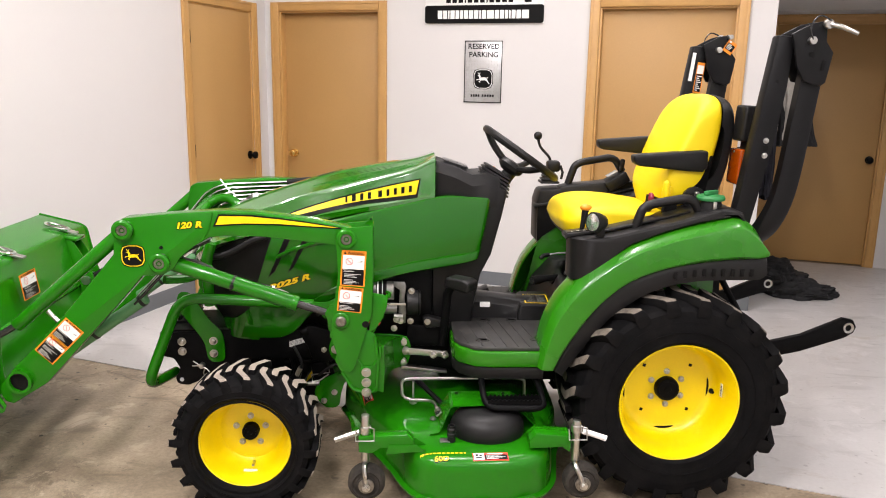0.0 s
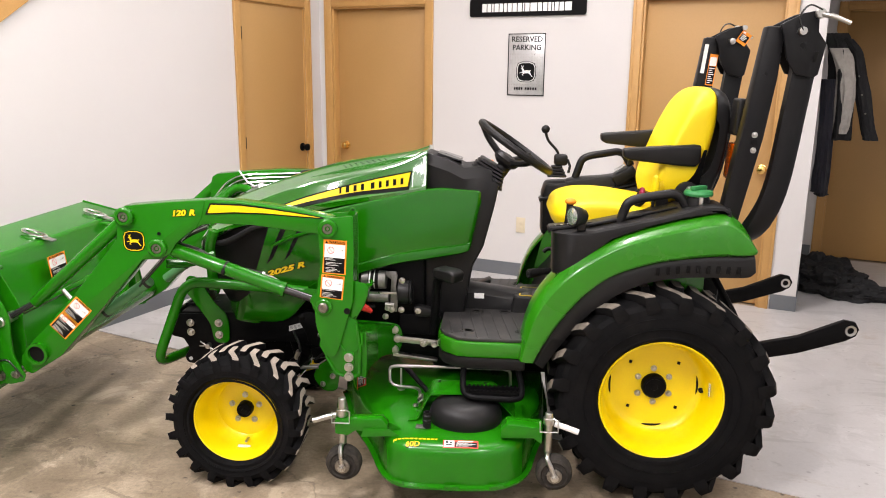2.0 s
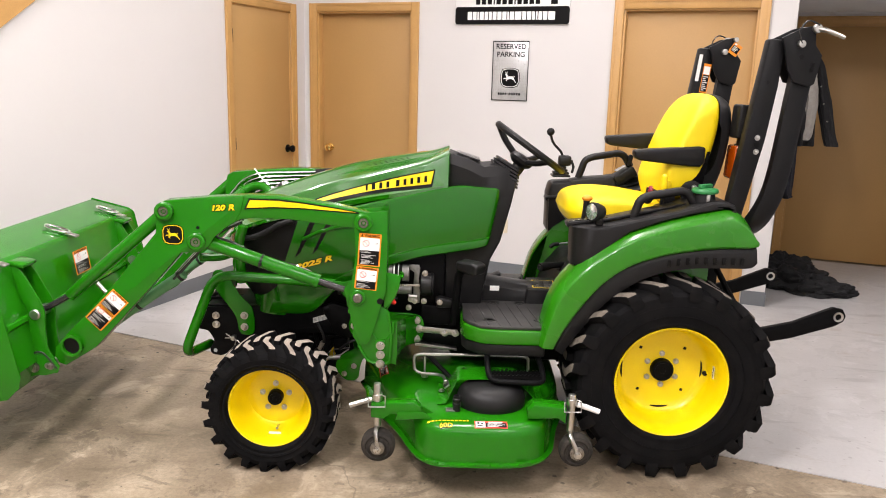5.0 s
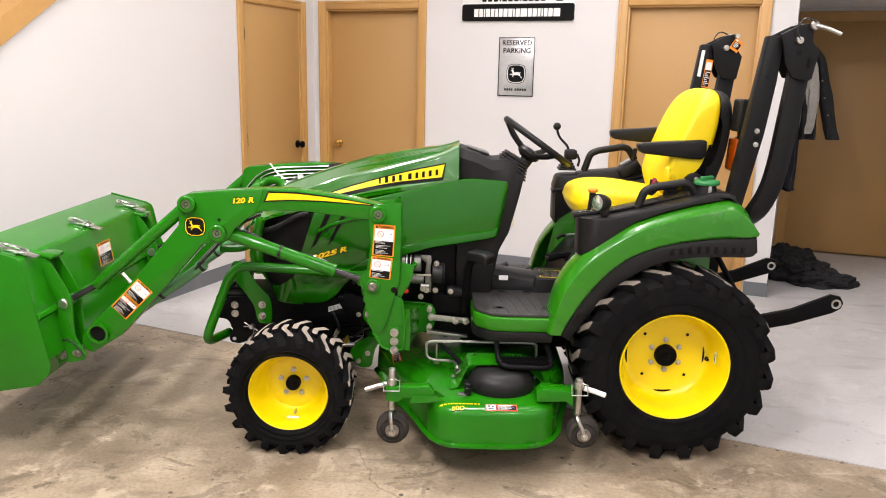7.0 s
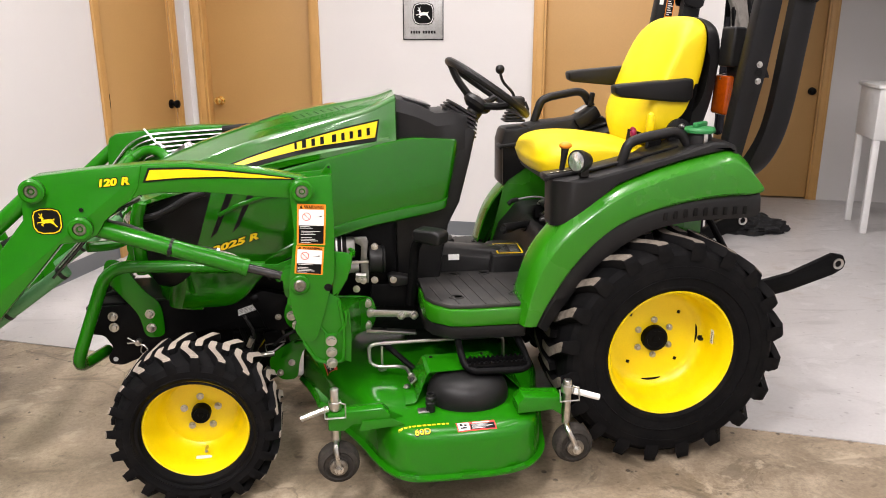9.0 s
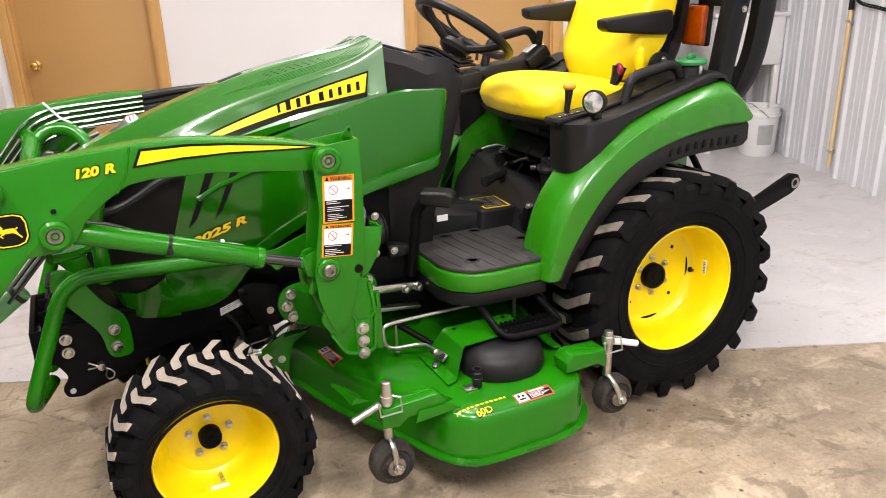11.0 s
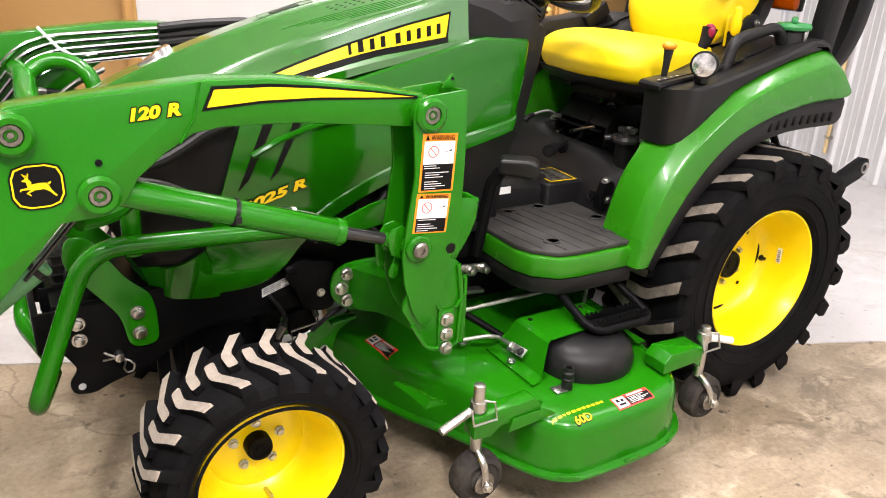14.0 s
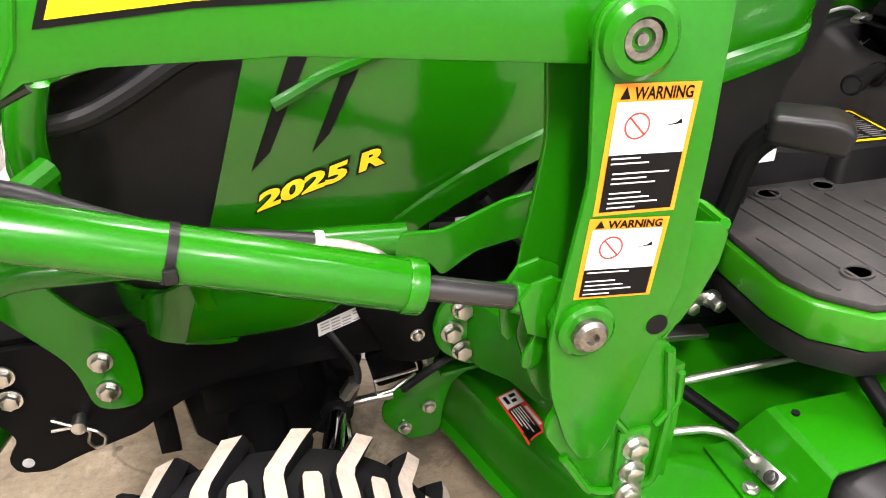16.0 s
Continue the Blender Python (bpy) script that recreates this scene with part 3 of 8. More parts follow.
ol = thing("wall_outlet", W(-1.543, VB, 0.40), "ivory duplex wall outlet low on the white wall", "outlet")
IVORY = mat("ivory_plastic", (0.66, 0.58, 0.42), 0.4, var=0.03)
part("cover_plate", place(box((-1.543, VB - 0.003, 0.402), (0.07, 0.007, 0.115), 0.002), MW), IVORY, ol)
for dz in (-0.02, 0.02):
    part("socket", place(box((-1.543, VB - 0.007, 0.402 + dz), (0.03, 0.004, 0.028), 0.002), MW), IVORY, ol)

DIAMOND = mat("diamond_plate", (0.62, 0.62, 0.62), 0.35, metal=0.6, var=0.15, scale=40, fine=120, bump=0.1)
sg = thing("parking_sign", W(-1.54, VB, 1.576), "silver diamond-plate tin sign reading reserved parking with a dark badge", "sign")
SU0, SU1, SZ0, SZ1 = -1.682, -1.402, 1.357, 1.792
part("plate", place(box(((SU0 + SU1) / 2, VB - 0.003, (SZ0 + SZ1) / 2), (SU1 - SU0, 0.005, SZ1 - SZ0), 0.002), MW), DIAMOND, sg)
b = None
for (x0, y0, x1, y1) in ((0, 0, 1, 0.014), (0, 0.986, 1, 1), (0, 0.014, 0.02, 0.986), (0.98, 0.014, 1, 0.986)):
    q = box((SU0 + (x0 + x1) / 2 * (SU1 - SU0), VB - 0.0065, SZ0 + (y0 + y1) / 2 * (SZ1 - SZ0)), ((x1 - x0) * (SU1 - SU0), 0.003, (y1 - y0) * (SZ1 - SZ0)), 0)
    b = join(b, q) if b else q
part("border", place(b, MW), DECAL_K, sg)
b = bmesh.new()
for i in range(13):
    for j in range(20):
        x, z = SU0 + 0.014 + i * 0.021, SZ0 + 0.016 + j * 0.0212
        if z > SZ1 - 0.13 or z < SZ0 + 0.07 and SU0 + 0.03 < x < SU1 - 0.03:
            continue
        box((x, VB - 0.0062, z), (0.014, 0.002, 0.0035), 0, Matrix.Rotation(radians(45 if (i + j) % 2 else -45), 4, "Y"), b)
part("tread_pattern", place(b, MW), STEEL, sg)
part("lettering", place(text_bm("RESERVED", 0.052, "CENTER", bold=0.001), on_wall(-1.54, 1.735, 0.0075)), DECAL_K, sg, "black printed capitals")
part("lettering", place(text_bm("PARKING", 0.052, "CENTER", bold=0.001), on_wall(-1.54, 1.678, 0.0075)), DECAL_K, sg, "black printed capitals")


def shield(w, h):
    return [(-0.5 * w, 0.22 * h), (-0.42 * w, 0.42 * h), (-0.2 * w, 0.5 * h), (0.2 * w, 0.5 * h), (0.42 * w, 0.42 * h), (0.5 * w, 0.22 * h),
            (0.5 * w, -0.22 * h), (0.4 * w, -0.42 * h), (0.2 * w, -0.5 * h), (-0.2 * w, -0.5 * h), (-0.4 * w, -0.42 * h), (-0.5 * w, -0.22 * h)]


def badge(M, w, h, parent, fg, ring_mat, name="badge"):
    """A rounded dark badge with a pale rim line and a plain leaping shape."""
    bd = part(name, place(flat(shield(w, h)), M), DECAL_K, parent, "dark rounded badge with a plain pale shape")
    a, c = shield(w * 0.93, h * 0.93), shield(w * 0.86, h * 0.86)
    q = bmesh.new()
    va = [q.verts.new((x, y, 0.0007)) for x, y in a]
    vc = [q.verts.new((x, y, 0.0007)) for x, y in c]
    for i in range(len(a)):
        q.faces.new((va[i], va[(i + 1) % 12], vc[(i + 1) % 12], vc[i]))
    part("rim_line", place(q, M), ring_mat, bd)
    S = lambda *pts: flat([(x * w, y * h) for x, y in pts])
    q = S((-0.14, 0.06), (-0.06, 0.07), (0.06, 0.08), (0.16, 0.07), (0.20, 0.0), (0.12, -0.06), (-0.02, -0.07), (-0.14, -0.05), (-0.18, 0.0))
    for limb in (((-0.18, 0.0), (-0.10, 0.10), (-0.14, 0.17), (-0.20, 0.20), (-0.28, 0.15), (-0.24, 0.13), (-0.20, 0.12)),
                 ((-0.14, -0.05), (-0.18, 0.0), (-0.32, -0.02), (-0.33, -0.08), (-0.30, -0.07), (-0.29, -0.05)),
                 ((-0.06, -0.07), (-0.13, -0.05), (-0.22, -0.12), (-0.14, -0.19), (-0.13, -0.17), (-0.17, -0.12)),
                 ((0.20, 0.0), (0.10, -0.06), (0.20, -0.12), (0.30, -0.24), (0.33, -0.22), (0.24, -0.10)),
                 ((0.20, 0.02), (0.18, 0.07), (0.24, 0.10), (0.25, 0.07)),
                 ((-0.19, 0.19), (-0.16, 0.18), (-0.13, 0.30), (-0.15, 0.31)),
                 ((-0.20, 0.19), (-0.18, 0.20), (-0.24, 0.31), (-0.26, 0.30)),
                 ((-0.15, 0.24), (-0.14, 0.26), (-0.22, 0.27), (-0.22, 0.25))):
        join(q, S(*limb))
    for vv in q.verts:
        vv.co.z = 0.0007
    part("emblem_shape", place(q, M), fg, bd)
    return bd


badge(on_wall(-1.54, 1.525, 0.0075), 0.15, 0.145, sg, WHITE_DECAL, WHITE_DECAL)


def letter_bars(widths, h, gap, x0=0.0, z=0.0):
    """Plain bars of the size of a line of letters."""
    q, x = bmesh.new(), x0
    for w in widths:
        if w > 0:
            rect(x, z, x + w, z + h, q)
            x += w + gap
        else:
            x -= w
    return q, x - x0


q, ln = letter_bars([0.012] * 4 + [-0.012] + [0.013] * 5, 0.018, 0.006)
part("lettering", place(q, on_wall(-1.54 - ln / 2, 1.398, 0.0075)), DECAL_K, sg)

bs = thing("shop_sign", W(-1.55, VB, 2.08), "white shop sign board with a black band along its foot", "sign")
BU0, BU1 = -1.988, -1.115
part("board", place(box(((BU0 + BU1) / 2, VB - 0.006, 2.24), (BU1 - BU0, 0.01, 0.66), 0.004), MW), WHITE_DECAL, bs)
part("band", place(prism(soft([(BU0, 2.035), (BU0, 1.9105), (BU1, 1.9105), (BU1, 2.035)], 0.022, 6), VB - 0.014, VB - 0.011, 0), MW), DECAL_K, bs, "black band")
q, ln = letter_bars([0.034, 0.03, 0.012, 0.032, 0.028, 0.022, 0.03, 0.032, 0.032, 0.012, 0.032, 0.05, 0.03, 0.032, 0.022, 0.012, 0.028, 0.032, 0.05], 0.058, 0.0065)
part("lettering", place(q, on_wall((BU0 + BU1) / 2 - ln / 2, 1.942, 0.0145)), WHITE_DECAL, bs, "white bars in place of lettering")
q, ln = letter_bars([0.034] * 3 + [0.01] + [0.034] * 3 + [0.01] + [0.034] * 4, 0.075, 0.012)
part("lettering", place(q, on_wall(BU0 + 0.16, 2.052, 0.0115)), DECAL_K, bs, "black bars in place of a number")
part("square_mark", place(rect(0, 0, 0.05, 0.07), on_wall(BU1 - 0.14, 2.05, 0.0115)), DECAL_K, bs)


# ---- wheels ----
def wheel(thing_ob, cx, cz, y_rim, w_rim, ty0, ty1, r, r_rim, dish, n_lug, phase, lug_h, lug_mat, n_bolt, r_bolt, r_hub, rear, far):
    """A tractor wheel: tyre with bent bar lugs, dished yellow rim, hub and bolts; y_rim is the outer edge of its rim, ty0 and ty1 the sides of its tyre."""
    y0, width = y_rim, w_rim
    hub = part("wheel", lathe([(r_hub * 0.95, dish + 0.03), (r_hub, dish + 0.01), (r_hub, dish - 0.022), (r_hub * 0.93, dish - 0.03), (r_hub * 0.72, dish - 0.031), (r_hub * 0.68, dish - 0.028), (r_hub * 0.30, dish - 0.028), (r_hub * 0.26, dish - 0.031), (0.003, dish - 0.031)], (cx, y0, cz), 32), BLACK_STEEL, thing_ob, "wheel with black hub cap on a yellow rim")
    R = r_rim
    prof = [(R * 0.985, 0.02), (R + 0.002, 0.008), (R + 0.003, 0.003), (R, 0.0), (R - 0.004, 0.002), (R - 0.008, 0.014), (R - 0.016, 0.03)]
    if rear:
        prof += [(R - 0.022, dish * 0.45), (R - 0.028, dish * 0.80), (R - 0.040, dish * 0.92), (R * 0.76, dish * 0.97), (R * 0.68, dish), (R * 0.5, dish * 0.985), (r_hub * 1.3, dish * 0.98), (r_hub * 0.9, dish * 0.98)]
    else:
        prof += [(R - 0.022, dish * 0.6), (R * 0.78, dish * 0.90), (R * 0.70, dish), (R * 0.5, dish * 0.95), (r_hub * 1.6, dish), (r_hub * 0.9, dish)]
    prof += [(r_hub * 0.9, dish + 0.008), (R * 0.7, dish + 0.012), (R - 0.03, dish + 0.03), (R - 0.024, max(dish + 0.04, width * 0.7)), (R - 0.01, width - 0.006), (R + 0.004, width - 0.002), (R + 0.006, width - 0.005), (R * 0.985, width - 0.02)]
    part("rim", lathe(prof, (cx, y0, cz), 72, closed=True), YELLOW, hub, "glossy yellow dished steel rim")
    # carcass: bead, bulging side, shoulder, tread floor
    rc, tw = r - lug_h, ty1 - ty0
    y_b = y_rim - ty0
    sec = [(R - 0.004, y_b + 0.012), (R + 0.006, y_b - 0.002), (R + 0.012, y_b * 0.55), (R + 0.3 * (rc - R), 0.004), (R + 0.6 * (rc - R), 0.0), (R + 0.85 * (rc - R), 0.008), (rc - 0.007, 0.022), (rc + 0.001, 0.05), (rc + 0.005, tw / 2)]
    sec = sec + [(a, tw - c) for a, c in sec[::-1][1:]]
    part("tyre", lathe(sec, (cx, ty0, cz), 80, closed=True), RUBBER, hub, "black bar-lug tyre", sharp=28)
    # a raised ring and fine rings on the side of the tyre
    for k, w in ((0.14, 0.0022), (0.36, 0.0012), (0.62, 0.0012)):
        rr_ = R + k * (rc - R)
        part("side_ring", lathe([(rr_ - 2 * w, 0.006), (rr_ - w, -0.0005 + (0.006 if k < 0.3 else 0.0)), (rr_ + w, -0.0005 + (0.006 if k < 0.3 else 0.0)), (rr_ + 2 * w, 0.006)], (cx, ty0, cz), 72, closed=True), RUBBER, hub)
    # lugs: a slanted outer bar that bends square across the middle of the tread
    step = 2 * math.pi / n_lug
    rows_ = ((0.615, 0.50, 0.22, r), (0.585, 0.50, 0.30, r), (0.50, 0.51, 0.31, r), (0.40, 0.52, 0.30, r), (0.335, 0.48, 0.31, r), (0.15, 0.20, 0.31, r), (0.035, 0.03, 0.33, r - 0.001), (0.012, 0.0, 0.31, r - 0.006), (0.0, -0.02, 0.34, r - 0.016), (-0.006, -0.03, 0.38, r - 0.034), (0.002, -0.03, 0.34, r - 0.034 - 0.9 * lug_h))
    for side in (0, 1):
        lb = bmesh.new()
        rows = []
        for a, dt, hw, ro in rows_:
            yy = ty0 + (a * tw if side == 0 else tw - a * tw)
            yy = 2 * CY - yy if far else yy
            h = hw * step / 2
            rin = min(rc - 0.004, ro - 0.006)
            rows.append([lb.verts.new((rr * math.cos(tt), yy, rr * math.sin(tt))) for tt, rr in ((dt * step - h * 1.22, rin), (dt * step - h, ro - 0.002), (dt * step - h * 0.9, ro), (dt * step + h * 0.9, ro), (dt * step + h, ro - 0.002), (dt * step + h * 1.22, rin))])
        for n, (a, c) in enumerate(zip(rows, rows[1:])):
            for q in range(5):
                f = lb.faces.new((a[q], a[q + 1], c[q + 1], c[q]))
                f.material_index = 1 if q == 2 and n < 7 else 0
        lb.faces.new(rows[0])
        lb.faces.new(rows[-1][::-1])
        finish(lb, 40)
        me = bpy.data.meshes.new("lug")
        lb.to_mesh(me)
        lb.free()
        me.materials.append(RUBBER)
        me.materials.append(lug_mat)
        for i in range(n_lug):
            lug = new("lug", me)
            lug.parent = hub
            lug.matrix_parent_inverse = world_of(hub).inverted()
            lug.matrix_basis = Matrix.Translation((cx, 0, cz)) @ Matrix.Rotation(-(i + side / 2) * step - radians(phase), 4, "Y")
    for i in range(n_bolt):
        t = 2 * math.pi * i / n_bolt + (math.pi / 2 if not rear else 0.55)
        part("bolt", bolt((cx + r_bolt * math.cos(t), y0 + dish * 0.97, cz + r_bolt * math.sin(t)), 0.0085, 0.013), STEEL, hub)
    if rear:
        part("valve", lathe([(0.010, 0.004), (0.010, -0.003), (0.006, -0.004), (0.005, -0.014), (0.001, -0.014)], (cx + R * 0.80, y0 + dish * 0.93, cz - 0.012), 14), BLACK, hub, "black rubber valve")
        for n in range(4):
            t = math.pi / 4 + n * math.pi / 2
            part("square_hole", box((cx + R * 0.57 * math.cos(t), y0 + dish * 0.99, cz + R * 0.57 * math.sin(t)), (0.011, 0.005, 0.011), 0.001, Matrix.Rotation(0.3, 4, "Y")), DECAL_K, hub)
            t = n * math.pi / 2 + 0.02
            arc = [Vector((cx + R * 0.74 * math.cos(t + k * 0.06), y0 + dish * 0.985, cz + R * 0.74 * math.sin(t + k * 0.06))) for k in range(-4, 5)]
            if n != 1:
                part("slit", tube(arc, 0.004, 6, radii=[0.001, 0.003, 0.004, 0.0045, 0.0045, 0.0045, 0.004, 0.003, 0.001]), DECAL_K, hub)
        tg_ = part("paper_tag", box((cx + R - 0.0285, y0 + dish * 0.60, cz + 0.012), (0.002, 0.016, 0.05), 0, Matrix.Rotation(radians(3), 4, "Z")), WHITE_DECAL, hub, "white bar-code tag")
        for k in range(7):
            part("bar", box((cx + R - 0.0297, y0 + dish * 0.60, cz - 0.008 + k * 0.006), (0.001, 0.009, 0.002 + 0.001 * (k % 2)), 0, Matrix.Rotation(radians(3), 4, "Z")), DECAL_K, tg_)
    else:
        part("valve", cyl((cx + 0.01, y0 + dish * 0.85, cz - R * 0.74), (cx + 0.012, y0 + dish * 0.55, cz - R * 0.72), 0.005, 10), STEEL, hub)
        part("paper_tag", box((cx + 0.004, y0 + dish * 0.58, cz - R + 0.023), (0.052, 0.014, 0.003), 0, Matrix.Rotation(radians(5), 4, "X")), WHITE_DECAL, hub, "white bar-code tag")
    return hub


RA, FA = 0.988, -0.541
tractor = thing("compact_tractor", (RA, CY, 0), "green and yellow compact tractor with black fender consoles", "tractor")
for mirror in (False, True):
    before = set(bpy.data.objects)
    wheel(tractor, RA, 0.392, 2.507, 0.27, 2.490, 2.800, 0.392, 0.216, 0.155, 20, 9.7, 0.028, LUG_REAR, 6, 0.065, 0.045, True, mirror)
    wheel(tractor, FA, 0.250, 2.497, 0.155, 2.464, 2.668, 0.257, 0.158, 0.122, 20, 13.0, 0.020, LUG, 5, 0.055, 0.030, False, mirror)
    if mirror:
        for ob in set(bpy.data.objects) - before:
            if not ob.name.startswith("lug"):
                ob.data.transform(Matrix.Translation((0, 2 * CY, 0)) @ Matrix.Scale(-1, 4, (0, 1, 0)))
                ob.data.flip_normals()


# ---- tractor body ----
from mathutils.bvhtree import BVHTree


def stick(bm, tree, off=0.0015, y_from=1.5):
    """Lays a flat drawing, already turned to the near side, onto a surface."""
    if len(bm.faces):
        bmesh.ops.subdivide_edges(bm, edges=[e for e in bm.edges if e.calc_length() > 0.05], cuts=3)
    for v in bm.verts:
        hit = tree.ray_cast(Vector((v.co.x, y_from, v.co.z)), Vector((0, 1, 0)))
        if hit[0]:
            v.co.y = hit[0].y - off
    return bm


def mirror_bm(bm):
    q = bm.copy()
    bmesh.ops.transform(q, matrix=Matrix.Translation((0, 2 * CY, 0)) @ Matrix.Scale(-1, 4, (0, 1, 0)), verts=q.verts)
    bmesh.ops.reverse_faces(q, faces=q.faces)
    return q


def strip(top, bot, nx=24, ny=4):
    """A band between two curves, in a fine grid."""
    a, c = curve_pts(top, nx), curve_pts(bot, nx)
    b = bmesh.new()
    g = [[b.verts.new((p[0] + (q[0] - p[0]) * j / ny, p[1] + (q[1] - p[1]) * j / ny, 0)) for j in range(ny + 1)] for p, q in zip(a, c)]
    for i in range(nx - 1):
        for j in range(ny):
            b.faces.new((g[i][j], g[i + 1][j], g[i + 1][j + 1], g[i][j + 1]))
    return b


# hood: half sections from the middle of the top down to the lower lip of the decal flank
HOOD = [  # x, middle z, crown half width, crown edge z, flank (half width, z), lip (half width, z)
    (-0.785, 0.805, 0.070, 0.775, 0.110, 0.760, 0.135, 0.740),
    (-0.772, 0.900, 0.100, 0.862, 0.150, 0.838, 0.175, 0.815),
    (-0.745, 0.962, 0.128, 0.918, 0.168, 0.885, 0.192, 0.865),
    (-0.600, 1.032, 0.150, 0.984, 0.184, 0.942, 0.208, 0.915),
    (-0.400, 1.104, 0.156, 1.062, 0.186, 0.995, 0.205, 0.962),
    (-0.200, 1.160, 0.154, 1.117, 0.177, 1.034, 0.193, 1.006),
    (0.000, 1.194, 0.150, 1.166, 0.166, 1.066, 0.176, 1.040),
    (0.065, 1.207, 0.144, 1.190, 0.160, 1.078, 0.166, 1.056),
    (0.120, 1.226, 0.136, 1.217, 0.156, 1.090, 0.160, 1.068)]


def hood_ring(s):
    x, zt, cw, ce, fw, fz, lw, lz = s
    fall = zt - 0.006 - ce
    half = [(0.0, zt + 0.0005), (0.030, zt), (0.036, zt - 0.004), (0.046, zt - 0.006 - 0.04 * fall), (0.085, zt - 0.006 - 0.36 * fall), (cw - 0.014, ce + 0.13 * fall), (cw - 0.002, ce + 0.001), (cw + 0.003, ce - 0.006), (cw + 0.007, ce - 0.020), (fw, fz), (lw, fz - 0.010), (lw, lz)]
    pts = [Vector((x, CY - w, z)) for w, z in half[::-1]] + [Vector((x, CY + w, z)) for w, z in half[1:]]
    return pts


dense = curve_pts(HOOD, 28)
hb = loft([hood_ring(tuple(s)) for s in dense], caps=False, loop=False)
hood_rear = hood_ring(HOOD[-1])
hb2 = loft([hood_rear, [p + Vector((0.004, 0, -0.006)) + (Vector((0, CY, p.z)) - Vector((0, p.y, p.z))) * 0.04 for p in hood_rear], [Vector((p.x + 0.002, CY + (p.y - CY) * 0.9, p.z - 0.02)) for p in hood_rear]], caps=False, loop=False)
join(hb, hb2)
bmesh.ops.remove_doubles(hb, verts=hb.verts, dist=0.0005)
HOOD_TREE = BVHTree.FromBMesh(hb)
hood = part("hood", hb, GREEN_HOOD, tractor, "glossy green sloping hood with raised crown", sharp=24)

# side panels below the hood flank
SIDE = [  # x at the top and at the foot, half widths, heights
    (0.338, 0.296, 0.118, 0.122, 1.050, 0.842),
    (0.330, 0.288, 0.130, 0.134, 1.062, 0.826),
    (0.312, 0.272, 0.136, 0.141, 1.066, 0.818),
    (0.250, 0.225, 0.144, 0.150, 1.070, 0.808),
    (0.150, 0.140, 0.158, 0.170, 1.074, 0.796),
    (0.000, 0.000, 0.182, 0.196, 1.044, 0.776),
    (-0.150, -0.160, 0.200, 0.214, 1.012, 0.728),
    (-0.240, -0.270, 0.212, 0.220, 0.992, 0.678),
    (-0.310, -0.345, 0.218, 0.216, 0.977, 0.622),
    (-0.370, -0.395, 0.222, 0.206, 0.965, 0.562),
    (-0.420, -0.450, 0.222, 0.199, 0.954, 0.527),
    (-0.450, -0.530, 0.221, 0.197, 0.948, 0.522),
    (-0.475, -0.612, 0.220, 0.197, 0.942, 0.523)]


def side_ring(s):
    xt, xb, wt, wb, zt, zb = s
    pts = []
    k = min(1.0, max(0.15, (xt + 0.36) / 0.30))
    for t, dw in ((0.0, -0.03), (0.0, -0.004), (0.02, 0.0), (0.12, 0.004), (0.5, 0.009), (0.78, 0.006), (0.835, 0.004), (0.850, 0.004 + 0.008 * k), (0.90, 0.003 + 0.011 * k), (0.965, 0.001 + 0.012 * k), (0.985, -0.003 + 0.009 * k), (1.0, -0.02)):
        w = wt + (wb - wt) * t + dw
        pts.append(Vector((xt + (xb - xt) * t, CY - w, zt + (zb - zt) * t)))
    return pts


sb = loft([side_ring(tuple(s)) for s in curve_pts(SIDE, 36)], caps=False, loop=False)
SIDE_TREE = BVHTree.FromBMesh(sb)
thick(sb, (0, 0.006, 0))
side_panels = part("side_panel", sb, GREEN_PLASTIC, tractor, "glossy green engine side panel", mirror=True, sharp=24)

# black screen at the nose, chin below it
scr = loft([[Vector((x, CY - w, z)) for x, w, z in row] + [Vector((x, CY + w, z)) for x, w, z in row[::-1]] for row in (
    [(-0.43, 0.205, 0.925), (-0.60, 0.198, 0.915), (-0.750, 0.14, 0.84)],
    [(-0.48, 0.206, 0.76), (-0.64, 0.196, 0.74), (-0.755, 0.12, 0.70)],
    [(-0.52, 0.190, 0.56), (-0.62, 0.165, 0.56), (-0.700, 0.09, 0.58)])])
part("grille", scr, mat("mesh_screen", (0.008, 0.008, 0.0085), 0.45, var=0.5, scale=10, fine=500, bump=0.12, spec=0.15), tractor, "black mesh nose screen")
CHIN_TOP = [(-0.575, 2.803, 0.645), (-0.592, 2.808, 0.632), (-0.625, 2.835, 0.606), (-0.660, 2.872, 0.590), (-0.692, 2.917, 0.582), (-0.712, 2.965, 0.585), (-0.720, CY, 0.590)]
CHIN_FOOT = [(-0.545, 2.826, 0.520), (-0.570, 2.827, 0.520), (-0.612, 2.838, 0.521), (-0.652, 2.860, 0.524), (-0.682, 2.902, 0.540), (-0.700, 2.952, 0.555), (-0.708, CY, 0.560)]
chin = loft([[Vector(a) * (1 - t) + Vector(c) * t for a, c in zip(curve_pts(CHIN_TOP, 24), curve_pts(CHIN_FOOT, 24))] for t in (0.0, 0.08, 0.5, 0.92, 1.0)], caps=False, loop=False)
thick(chin, (0.004, 0.007, 0.002))
part("screen_hose", tube([(-0.735, 2.815, 0.842), (-0.66, 2.805, 0.850), (-0.60, 2.803, 0.880), (-0.55, 2.80, 0.912), (-0.50, 2.80, 0.925)], 0.012, 10, 0.05), BLACK, tractor, "black hose across the nose screen")
part("chin_panel", chin, GREEN_PLASTIC, tractor, mirror=True)

